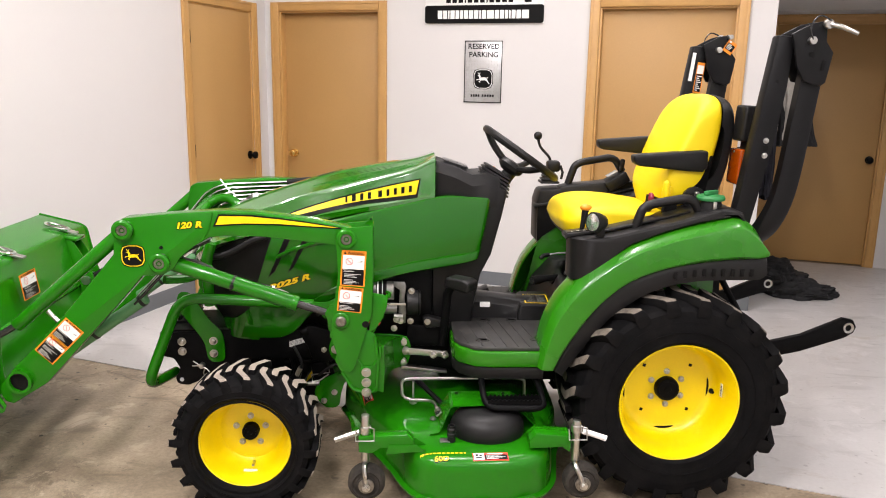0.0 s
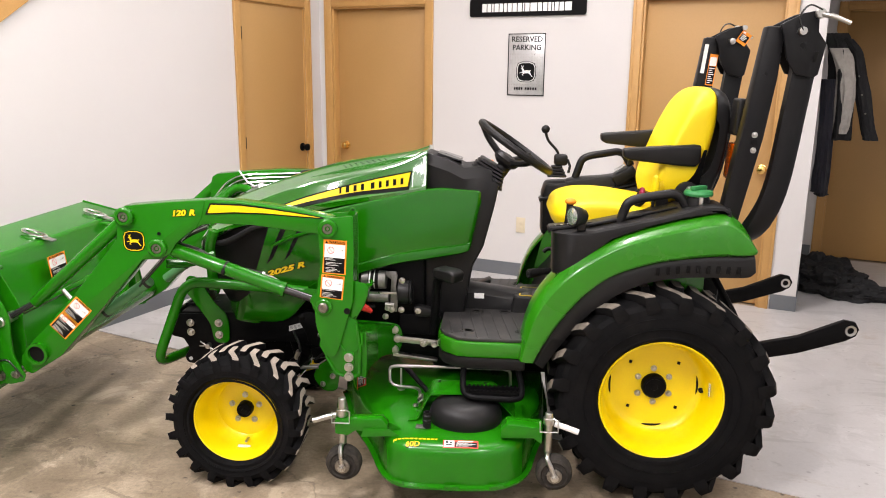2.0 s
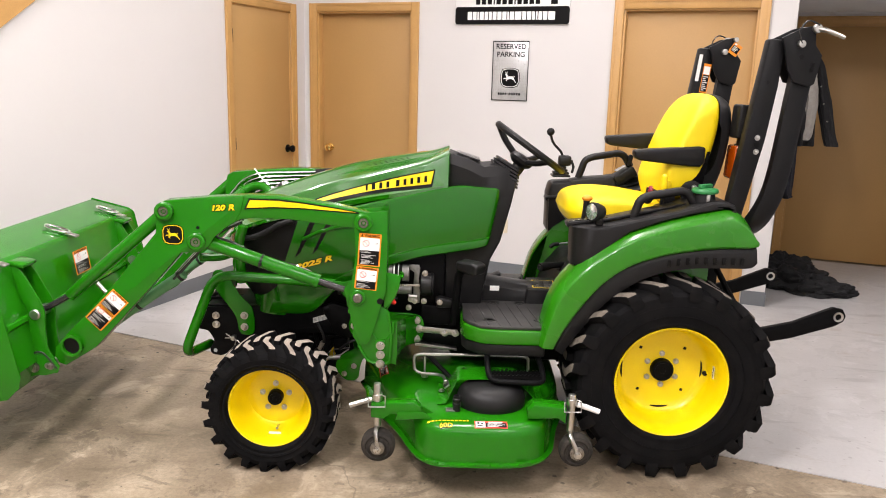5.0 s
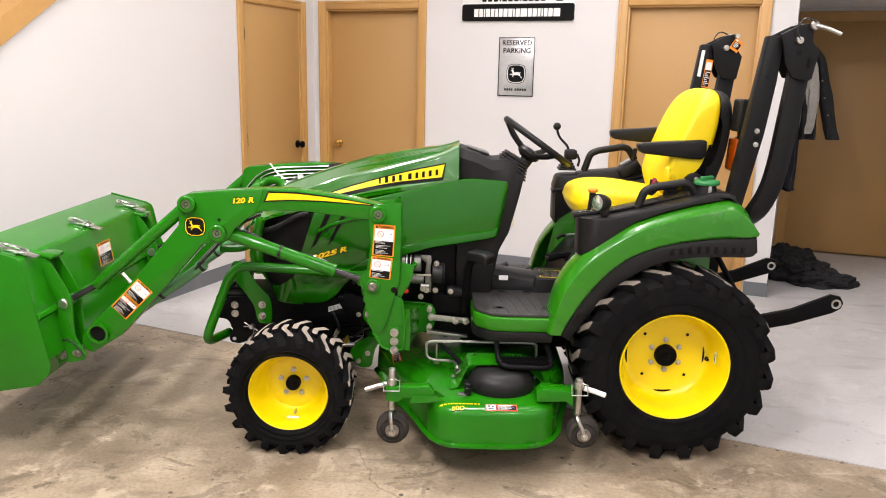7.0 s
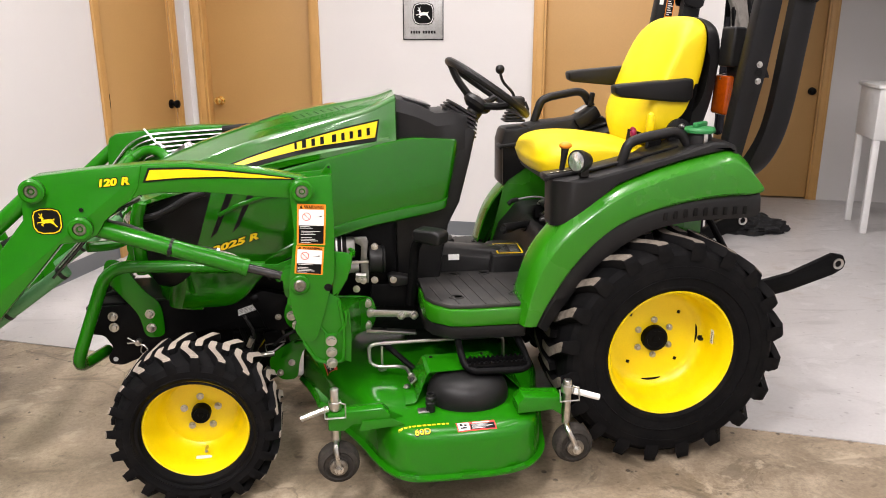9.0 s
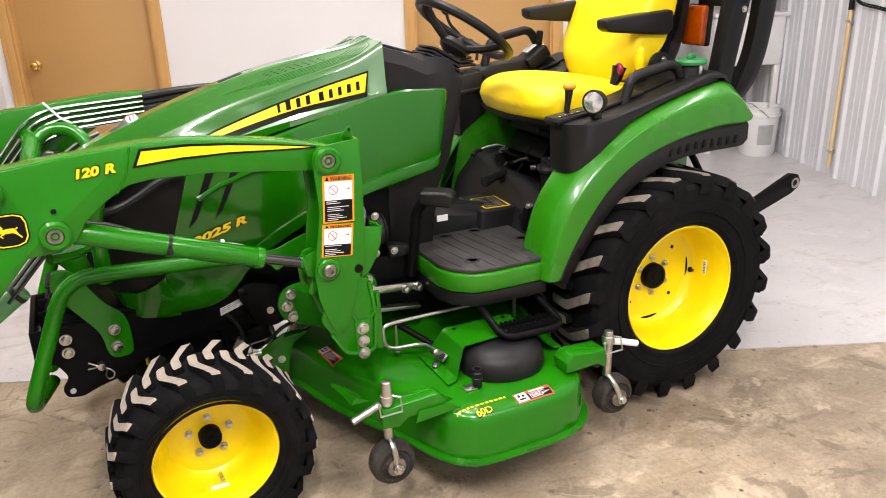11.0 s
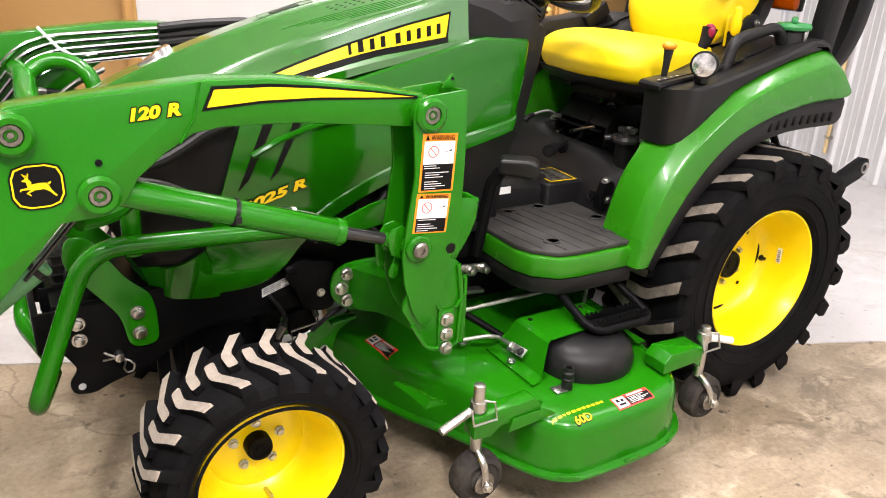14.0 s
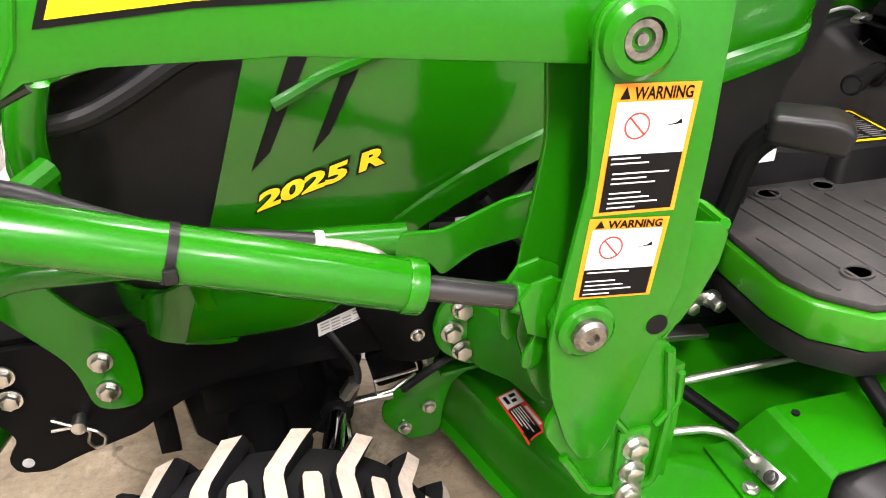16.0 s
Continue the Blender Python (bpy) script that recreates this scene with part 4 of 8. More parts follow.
# decals of the hood and panels
nearside = lambda b, x, z: place(b, Matrix.Translation((x, 2.0, z)) @ NEAR)
for tree_side in (False, True):
    def lay(name, b, material, parent, tree, off, label=""):
        stick(b, tree, off)
        q = mirror_bm(b) if tree_side else b
        return part(name, q, material, parent, label)
    dk = lay("decal_stripe", nearside(strip([(0.067, 1.140), (-0.05, 1.116), (-0.15, 1.091), (-0.28, 1.055), (-0.40, 1.016), (-0.53, 0.962)], [(0.055, 1.069), (-0.05, 1.055), (-0.15, 1.042), (-0.28, 1.015), (-0.40, 0.984), (-0.53, 0.950)]), 0, 0), DECAL_K, hood, HOOD_TREE, 0.0015, "black-edged yellow stripe decal")
    lay("yellow_field", nearside(strip([(0.061, 1.134), (-0.05, 1.111), (-0.15, 1.086), (-0.28, 1.050), (-0.40, 1.011), (-0.515, 0.964)], [(0.050, 1.081), (-0.05, 1.069), (-0.15, 1.056), (-0.28, 1.029), (-0.40, 0.998), (-0.515, 0.960)]), 0, 0), DECAL_Y, dk, HOOD_TREE, 0.0030)
    for x_, ws_ in ((-0.213, (0.008, 0.014, 0.012, 0.012)), (-0.091, (0.014, 0.011, 0.011, 0.012, 0.011))):
        q, ln = letter_bars(ws_, 0.024, 0.0165)
        for v in q.verts:
            v.co.y += 0.165 * (v.co.x + x_ + 0.213)
        lay("lettering", nearside(q, x_, 1.049), DECAL_K, dk, HOOD_TREE, 0.0042, "black bars in place of lettering")
    for body, x, z, w in (("2025", -0.496, 0.7195, 0.108), ("R", -0.373, 0.7575, 0.033)):
        for mt, bold, off, grow in ((DECAL_K, 0.0036, 0.0020, 0.0026), (DECAL_Y, 0.0016, 0.0032, 0.0)):
            q = text_fit(body, w + 2 * grow, 0.0235 + 2 * grow, 0.25, bold, 0.305)
            lay("model_number", nearside(q, x - grow, z - grow * 1.3), mt, side_panels[0 if not tree_side else 1], SIDE_TREE, off, "yellow model number with black edge")
    # slanted cooling slots, laid on as flat black for their shaded insides
    for x0, z0, x1, z1, w in ((-0.482, 0.784, -0.412, 0.940, 0.014), (-0.412, 0.800, -0.347, 0.935, 0.013)):
        lay("cooling_slot", nearside(flat([(x0 - w, z0 - 0.012), (x0 + w * 0.7, z0 + 0.01), (x1 + w * 0.8, z1), (x1 - w * 0.9, z1)]), 0, 0), DECAL_K, side_panels[0 if not tree_side else 1], SIDE_TREE, 0.0015, "black slanted cooling slot")
    for pts in (((-0.462, 0.850), (-0.40, 0.880), (-0.32, 0.905), (-0.24, 0.918)),):
        rb_ = tube([Vector((x, 2.796, z)) for x, z in pts], 0.008, 8)
        part("louvre_bar", mirror_bm(rb_) if tree_side else rb_, GREEN_PLASTIC, side_panels[0 if not tree_side else 1])

# hood latch, vents and contour lines on the crown
def on_hood(x, w, lift=0.0):
    """The point of the hood's top at x, at a distance w from its middle line."""
    hit = HOOD_TREE.ray_cast(Vector((x, CY - w, 1.6)), Vector((0, 0, -1)))
    return hit[0] + Vector((0, 0, lift))


latch_ = loft([[Vector((x, CY - w, z)), Vector((x, CY - w * 0.7, z + h_)), Vector((x, CY + w * 0.7, z + h_)), Vector((x, CY + w, z))] for x, w, z, h_ in ((-0.640, 0.003, 1.017, 0.002), (-0.615, 0.012, 1.024, 0.010), (-0.588, 0.017, 1.034, 0.020), (-0.570, 0.016, 1.040, 0.020), (-0.562, 0.012, 1.043, 0.006))])
part("hood_latch", latch_, CHROME, hood, "small chrome hood latch")
for i in range(8):
    for j in range(3):
        p_ = on_hood(-0.215 + i * 0.023 + 0.006 * j, 0.062 + 0.011 * j)
        part("vent_hole", box(tuple(p_), (0.008, 0.0035, 0.0016), 0.0005, Matrix.Rotation(radians(-14), 4, "Y")), BLACK, hood)
# raised contour lines that run along the crown and turn in towards the rear crest
for k_ in range(6):
    w_ = 0.102 + 0.0075 * k_
    line = [(-0.34 + 0.03 * k_, w_ - 0.004), (-0.20 + 0.02 * k_, w_), (-0.08 + 0.010 * k_, w_ - 0.002), (0.005 + 0.010 * k_, w_ - 0.014), (0.045 + 0.010 * k_, w_ - 0.038), (0.060 + 0.010 * k_, 0.030)]
    for s_ in (1, -1):
        pts = []
        for (xa, wa), (xb, wb) in zip(line, line[1:]):
            for t in range(6):
                f = t / 6
                pts.append(tuple(on_hood(xa + (xb - xa) * f, s_ * (wa + (wb - wa) * f), -0.0002)))
        part("contour_line", tube(pts, 0.0013, 6), GREEN_PLASTIC, hood)
rec_ = [on_hood(x, w, 0.0012) for x, w in ((-0.335, 0.016), (-0.265, 0.016), (-0.265, -0.012), (-0.335, -0.012))]
q = bmesh.new()
q.faces.new([q.verts.new(p) for p in rec_])
bmesh.ops.recalc_face_normals(q, faces=q.faces)
slot_ = part("vent_recess", q, BLACK, hood, "small dark slot on the hood crown")
part("recess_rim", tube([tuple(on_hood(x, w, -0.0003)) for x, w in ((-0.36, 0.020), (-0.25, 0.022), (-0.235, 0.016), (-0.235, -0.02), (-0.25, -0.025), (-0.36, -0.022), (-0.365, 0.0), (-0.36, 0.020))], 0.0011, 6), GREEN_PLASTIC, slot_)

# dash cowl
cowl = [(0.120, 1.212, 0.110), (0.200, 1.189, 0.126), (0.262, 1.160, 0.132), (0.325, 1.165, 0.130), (0.372, 1.150, 0.115)]
cb = loft([[Vector((x, CY - w, 1.03)), Vector((x, CY - w, z - 0.05)), Vector((x, CY - w * 0.8, z - 0.01)), Vector((x, CY, z)), Vector((x, CY + w * 0.8, z - 0.01)), Vector((x, CY + w, z - 0.05)), Vector((x, CY + w, 1.03))] for x, z, w in cowl])
part("dash_cowl", cb, BLACK, tractor, "black plastic dash cowl")
lens_ = part("instrument_panel", slab(soft([(-0.050, -0.066), (0.050, -0.070), (0.050, 0.070), (-0.050, 0.066)], 0.012, 4), 0.0, 0.006, 0.002), mat("instrument_glass", (0.02, 0.02, 0.021), 0.08, var=0.1, spec=0.6), tractor, "glossy dark instrument lens")
lens_.data.transform(Matrix.Translation((0.203, CY, 1.1825)) @ Matrix.Rotation(radians(17), 4, "Y"))
part("pedestal", prism([(0.16, 1.06), (0.34, 1.12), (0.402, 1.09), (0.383, 0.995), (0.345, 0.84), (0.305, 0.76), (0.280, 0.62), (0.270, 0.49), (0.05, 0.49), (0.03, 0.78), (0.10, 0.80)], CY - 0.118, CY + 0.118, 0.014), BLACK, tractor, "black plastic steering pedestal")
boot_rings = []
b_up, b_al = Vector((0.5, 0, 0.866)), Vector((0.866, 0, -0.5))
for i in range(6):
    hl, hy = 0.082 - 0.005 * i, 0.092 - 0.005 * i
    for dz, k_ in ((0.0, 0.84), (0.0015, 1.0), (0.0075, 0.98), (0.0105, 0.84)):
        c0 = Vector((0.338, CY, 1.096)) + b_up * (0.0125 * i + dz)
        boot_rings.append([c0 + b_al * (hl * k_ * a) + Vector((0, hy * k_ * c, 0)) for a, c in ((-1, -0.75), (-0.85, -1), (0.85, -1), (1, -0.75), (1, 0.75), (0.85, 1), (-0.85, 1), (-1, 0.75))])
bel = loft(boot_rings)
part("column_boot", bel, BLACK, tractor, "ribbed black steering column boot")

# steering wheel: tilted ring, three spokes, hub
sw_c = Vector((0.462, CY, 1.225))
SWM = Matrix.Translation(sw_c) @ Matrix.Rotation(radians(34.5), 4, "Y")
ring = bmesh.new()
rr = []
for i in range(48):
    t = 2 * math.pi * i / 48
    rr.append([ring.verts.new(((0.165 + 0.0145 * math.cos(a)) * math.cos(t), (0.165 + 0.0145 * math.cos(a)) * math.sin(t), 0.0145 * math.sin(a))) for a in [2 * math.pi * k / 10 for k in range(10)]])
for i in range(48):
    for k in range(10):
        ring.faces.new((rr[i][k], rr[i][(k + 1) % 10], rr[(i + 1) % 48][(k + 1) % 10], rr[(i + 1) % 48][k]))
sw = part("steering_wheel", place(ring, SWM), BLACK, tractor, "black three-spoke steering wheel")
for t in (radians(180), radians(62), radians(-62)):
    q = tube([(0.163 * math.cos(t), 0.163 * math.sin(t), 0), (0.11 * math.cos(t), 0.11 * math.sin(t), -0.035), (0.03 * math.cos(t), 0.03 * math.sin(t), -0.062)], 0.013, 8, 0.04)
    part("spoke", place(q, SWM), BLACK, sw)
part("hub", place(lathe([(0.03, -0.09), (0.05, -0.075), (0.055, -0.06), (0.045, -0.045), (0.01, -0.04)], (0, 0, 0), 20, axis="z"), SWM), BLACK, sw)
part("column", tube([sw_c + Vector((-0.03, 0, -0.06)), (0.40, CY, 1.12), (0.36, CY, 1.06)], 0.028, 12), BLACK, tractor)
part("indicator_stalk", tube([(0.40, CY + 0.02, 1.13), (0.367, CY + 0.09, 1.158)], 0.006, 8), ORANGE_KNOB, tractor)

# running gear: engine block, transmission tunnel, front frame and axle
part("engine_block", box((-0.16, CY, 0.66), (0.56, 0.30, 0.30), 0.02), BLACK_STEEL, tractor, "dark engine block behind the loader mast")
part("transmission", box((0.62, CY, 0.44), (0.95, 0.26, 0.24), 0.03), BLACK_STEEL, tractor)
part("oil_pan", box((-0.15, CY, 0.46), (0.5, 0.22, 0.12), 0.02), BLACK_STEEL, tractor)
part("front_frame", prism(soft([(-0.928, 0.533), (-0.90, 0.533), (-0.30, 0.545), (-0.20, 0.50), (-0.20, 0.43), (-0.42, 0.43), (-0.58, 0.425), (-0.64, 0.40), (-0.70, 0.36), (-0.79, 0.335), (-0.83, 0.318), (-0.87, 0.325), (-0.878, 0.35), (-0.855, 0.385), (-0.880, 0.430), (-0.926, 0.437)], 0.014), 2.868, 2.880, 0.002), BLACK_STEEL, tractor, "black steel front frame plate", mirror=True)
part("torque_bracket", prism(soft([(-0.385, 0.53), (-0.375, 0.565), (-0.345, 0.575), (-0.30, 0.562), (-0.262, 0.555), (-0.262, 0.43), (-0.30, 0.425), (-0.345, 0.44), (-0.36, 0.49)], 0.015), 2.830, 2.866, 0.004), BLACK_STEEL, tractor, "black bracket plate", mirror=True)
part("bracket_socket", cyl((-0.385, 2.846, 0.545), (-0.36, 2.846, 0.55), 0.020, 16, bev=0.002), BLACK_STEEL, tractor, mirror=True)
part("bolt", bolt((-0.298, 2.829, 0.478), 0.008, 0.008), STEEL, tractor)
for x_, z_ in ((-0.845, 0.498), (-0.845, 0.459)):
    part("bolt", bolt((x_, 2.866, z_), 0.012, 0.013), STEEL, tractor)
hpin = part("hitch_pin", cyl((-0.771, 2.845, 0.404), (-0.771, 2.90, 0.404), 0.0105, 16, bev=0.002), STEEL, tractor, "bright hitch pin with hairpin clip")
part("hairpin_clip", tube([(-0.802, 2.850, 0.424), (-0.785, 2.850, 0.412), (-0.762, 2.850, 0.399), (-0.750, 2.849, 0.392), (-0.741, 2.848, 0.380), (-0.746, 2.847, 0.366), (-0.759, 2.848, 0.364), (-0.765, 2.849, 0.376), (-0.759, 2.850, 0.392), (-0.770, 2.851, 0.405), (-0.806, 2.851, 0.404)], 0.0023, 6, 0.004), STEEL, hpin)
part("plate_hole", cyl((-0.853, 2.8665, 0.342), (-0.853, 2.869, 0.342), 0.008, 14), GREY_METAL, tractor)
dpl = part("data_plate", place(flat([(-0.435, 0.475), (-0.352, 0.502), (-0.352, 0.525), (-0.435, 0.498)]), Matrix.Translation((0, 2.8665, 0)) @ NEAR), WHITE_DECAL, tractor, "pale printed data plate")
q = bmesh.new()
for i in range(4):
    for j in range(5):
        if (i * 5 + j * 3) % 7:
            join(q, flat([(-0.431 + j * 0.0158, 0.4785 + j * 0.0051 + i * 0.0052), (-0.418 + j * 0.0158, 0.4825 + j * 0.0051 + i * 0.0052), (-0.418 + j * 0.0158, 0.485 + j * 0.0051 + i * 0.0052), (-0.431 + j * 0.0158, 0.481 + j * 0.0051 + i * 0.0052)]))
part("text_block", place(q, Matrix.Translation((0, 2.8658, 0)) @ NEAR), GREY_METAL, dpl)
part("frame_lip", prism([(-0.72, 0.543), (-0.36, 0.555), (-0.36, 0.545), (-0.72, 0.533)], 2.8685, 2.90, 0.002), BLACK_STEEL, tractor, mirror=True)
part("steering_ram", cyl((FA + 0.10, 2.78, 0.325), (FA + 0.17, 3.05, 0.345), 0.016, 14), CHROME, tractor, "bright steering cylinder rod")
part("ram_body", cyl((FA + 0.12, 2.86, 0.331), (FA + 0.19, 3.2, 0.345), 0.026, 16, bev=0.004), BLACK_STEEL, tractor)
part("ram_hose", tube([(FA + 0.14, 2.86, 0.345), (FA + 0.16, 2.84, 0.42), (FA + 0.13, 2.86, 0.47), (FA + 0.10, 2.90, 0.50)], 0.006, 8, 0.04), BLACK, tractor)
part("ram_hose", tube([(FA + 0.22, 2.84, 0.37), (FA + 0.28, 2.83, 0.42), (FA + 0.33, 2.86, 0.41), (FA + 0.36, 2.92, 0.44)], 0.006, 8, 0.04), BLACK, tractor)
part("hose_fitting", cyl((FA + 0.135, 2.858, 0.365), (FA + 0.15, 2.846, 0.40), 0.011, 6), STEEL, tractor)
part("axle_strut", box((FA - 0.13, 2.90, 0.36), (0.03, 0.012, 0.15), 0.002), BLACK_STEEL, tractor, mirror=True)
part("frame_cross", box((-0.60, CY, 0.50), (0.58, 0.27, 0.08), 0.006), BLACK_STEEL, tractor)
part("weight_bracket", box((-0.922, CY, 0.485), (0.014, 0.30, 0.096), 0.003), BLACK_STEEL, tractor)
part("bracket_gusset", box((-0.875, CY - 0.05, 0.50), (0.06, 0.008, 0.10), 0.002), BLACK_STEEL, tractor, mirror=True)
ab_ = part("air_box", box((-0.845, CY + 0.02, 0.575), (0.055, 0.10, 0.10), 0.012), BLACK, tractor, "ribbed black box before the nose")
for k_ in range(4):
    part("box_rib", box((-0.845, CY + 0.02, 0.545 + 0.022 * k_), (0.062, 0.107, 0.006), 0.002), BLACK, ab_)
part("radiator_hose", tube([(-0.80, 2.92, 0.62), (-0.84, 2.95, 0.58), (-0.82, 3.02, 0.53), (-0.76, 3.06, 0.52)], 0.018, 10, 0.04), BLACK, tractor)
part("front_axle", tube([(FA, 2.70, 0.246), (FA, 2.80, 0.26), (FA, CY, 0.30), (FA, 3.24, 0.26), (FA, 3.34, 0.246)], 0.048, 14), BLACK_STEEL, tractor, "black cast front axle")
part("axle_housing", lathe([(0.03, 0.0), (0.075, 0.01), (0.085, 0.05), (0.06, 0.10), (0.05, 0.16), (0.02, 0.17)], (FA, 2.66, 0.25), 24), BLACK_STEEL, tractor, mirror=True)
part("axle_mount", box((FA, CY, 0.38), (0.16, 0.20, 0.14), 0.02), BLACK_STEEL, tractor)
part("tie_rod", tube([(FA + 0.12, 2.72, 0.27), (FA + 0.14, 2.95, 0.28), (FA + 0.14, 3.2, 0.28)], 0.010, 10), CHROME, tractor)
part("rear_axle", tube([(RA, 2.66, 0.392), (RA, 2.9, 0.392), (RA, 3.38, 0.392)], 0.07, 16), BLACK_STEEL, tractor, "black rear axle tube")
# Black blocks added under the tractor to deepen the dark of its gaps.
part("final_drive_fill", prism([(0.60, 0.50), (0.64, 0.56), (0.90, 0.56), (1.10, 0.52), (1.12, 0.34), (1.02, 0.27), (0.72, 0.25), (0.62, 0.30)], CY - 0.20, CY + 0.20, 0.02), BLACK_STEEL, tractor, "black block filling in for the rear axle housing")
part("mid_frame_fill", prism([(-0.22, 0.50), (0.62, 0.50), (0.62, 0.40), (0.30, 0.37), (-0.22, 0.40)], CY - 0.15, CY + 0.15, 0.01), BLACK_STEEL, tractor, "black block filling in for the frame over the mower deck")
part("axle_pivot_fill", prism([(-0.66, 0.45), (-0.40, 0.45), (-0.36, 0.36), (-0.42, 0.24), (-0.50, 0.20), (-0.58, 0.20), (-0.64, 0.27)], CY - 0.09, CY + 0.09, 0.02), BLACK_STEEL, tractor, "black block filling in for the front axle support")
part("drive_shaft", cyl((-0.55, CY - 0.08, 0.38), (0.2, CY - 0.03, 0.42), 0.02, 12), BLACK_STEEL, tractor)

# platform, tunnel and heel panel
def plat_outline(dy=0.0, dx=0.0):
    return [(0.185 - dx, 2.962), (0.185 - dx, 2.70), (0.205 - dx, 2.640 - dy), (0.262, 2.592 - dy), (0.32, 2.582 - dy), (0.515 + dx, 2.582 - dy), (0.515 + dx, 2.70), (0.570, 2.74), (0.570, 2.962)]


part("platform", slab(plat_outline(), 0.498, 0.556, 0.008), GREEN_FENDER, tractor, "green foot platform edge", mirror=True)
part("platform_skirt", slab(plat_outline(-0.006, -0.004), 0.452, 0.497, 0.006), BLACK, tractor, mirror=True)
mats = part("platform_mat", slab(plat_outline(-0.012, -0.008), 0.5565, 0.570, 0.004), MAT_RUBBER, tractor, "black ribbed rubber foot mat", mirror=True)
for s, mt_ in ((0, mats[0]), (1, mats[1])):
    for i, (y0, y1) in enumerate(((2.645, 2.80), (2.612, 2.90), (2.60, 2.925), (2.597, 2.93), (2.597, 2.93), (2.597, 2.90), (2.60, 2.86))):
        x = 0.232 + i * 0.042
        q = box((x, (y0 + y1) / 2, 0.5705), (0.006, y1 - y0, 0.004), 0.0015, Matrix.Rotation(radians(7.5), 4, "Z"))
        part("rib", mirror_bm(q) if s else q, MAT_RUBBER, mt_)
    for x, y, l_ in ((0.295, 2.675, 0.006), (0.436, 2.922, 0.002), (0.536, 2.776, 0.004), (0.497, 2.682, 0.004), (0.328, 2.920, 0.004)):
        q = lathe([(0.020, -0.002), (0.019, 0.0035), (0.015, 0.0035), (0.0145, 0.001)], (x, y, 0.5705), 20, axis="z")
        for v in q.verts:
            v.co.x = x + (v.co.x - x) * (1 + l_ / 0.018)
        g_ = part("grommet", mirror_bm(q) if s else q, MAT_RUBBER, mt_)
        q = lathe([(0.0145, 0.0), (0.001, 0.0)], (x, y, 0.5718), 20, axis="z")
        for v in q.verts:
            v.co.x = x + (v.co.x - x) * (1 + l_ / 0.018)
        part("hole", mirror_bm(q) if s else q, DECAL_K, g_)
part("platform_bolt", lathe([(0.001, -0.004), (0.009, -0.004), (0.011, -0.001), (0.011, 0.004)], (0.506, 2.581, 0.512), 16), BLACK, tractor, mirror=True)


def tunnel_section(x, z, w, wt):
    """One section of the tunnel: half width w on the floor, wt at the rounded top."""
    side = [(w, 0.50), (w - 0.002, 0.575), (w - 0.006, z - 0.028), (wt + 0.012, z - 0.008), (wt, z)]
    return [Vector((x, CY - a, c)) for a, c in side] + [Vector((x, CY, z + 0.002))] + [Vector((x, CY + a, c)) for a, c in side[::-1]]


part("tunnel_cover", loft([tunnel_section(*a) for a in ((0.17, 0.672, 0.062, 0.028), (0.25, 0.668, 0.066, 0.032), (0.36, 0.655, 0.068, 0.034), (0.47, 0.640, 0.070, 0.036), (0.62, 0.625, 0.07, 0.036))]), BLACK, tractor, "black transmission tunnel cover")
step_ = loft([[Vector((x, y, z)) for x, y in soft([(0.470 - f, 2.930 - f * 0.9), (0.615 + f, 2.930 - f * 0.9), (0.625 + f, 3.13 + f), (0.485 - f, 3.13 + f)], 0.018, 5)] for f, z in ((0.012, 0.560), (0.007, 0.600), (0.002, 0.628), (-0.004, 0.634))])
part("tunnel_step", step_, BLACK, tractor, "raised black box on the tunnel")
ST = Matrix.Translation((0.492, 2.944, 0.6352)) @ Matrix.Rotation(radians(-4), 4, "Z")
sticker = part("caution_sticker", place(flat(soft([(0, 0), (0.098, 0.0), (0.098, 0.135), (0, 0.135)], 0.006, 3)), ST), DECAL_Y, tractor, "black and yellow caution sticker")
fld_ = part("sticker_field", place(flat([(0.006, 0.007), (0.092, 0.007), (0.092, 0.129), (0.006, 0.129)]), ST @ Matrix.Translation((0, 0, 0.0005))), DECAL_K, sticker)
q = bmesh.new()
for k_ in range(2):
    for i in range(13):
        rect(0.011 + 0.041 * k_, 0.013 + i * 0.0086, 0.046 + 0.041 * k_ - 0.006 * ((i + k_) % 3), 0.0165 + i * 0.0086, q)
part("text_block", place(q, ST @ Matrix.Translation((0, 0, 0.001))), DARK_TEXT, fld_)


# moulded panel under the seat, its top cut open round the seat suspension
def lip_x(y):
    near, far = max(0.0, (2.905 - y) / 0.05), max(0.0, (y - 3.245) / 0.05)
    bow = 0.662 + 1.5 * (y - 3.07) ** 2
    return min(0.94, bow + 0.22 * min(1.0, near + far))


heel_rows = []
for k_ in range(53):
    y = 2.715 + 0.635 * k_ / 52
    c = abs(y - CY) / 0.305
    lip, zt = lip_x(y), 0.728 - 0.6 * min(0.0, y - 3.07) ** 2 + 0.022 * min(1.0, max(0.0, (y - 3.16) / 0.12))
    base = 0.552 + 0.030 * (1 - c * c)
    top = min(0.640 + 0.02 * c, lip - 0.015)
    row = [(base, 0.553), (base + 0.014, 0.60), (base + 0.032, 0.655), (top - 0.012, zt - 0.018), (top + 0.004, zt - 0.004), (lip - 0.004, zt), (lip + 0.002, zt - 0.004), (lip + 0.004, zt - 0.05)]
    heel_rows.append([Vector((x, y, z)) for x, z in row])
heel = loft(heel_rows, caps=False, loop=False)
thick(heel, (0.004, 0.0, -0.004))
part("heel_panel", heel, BLACK, tractor, "black moulded panel under the seat", sharp=45)
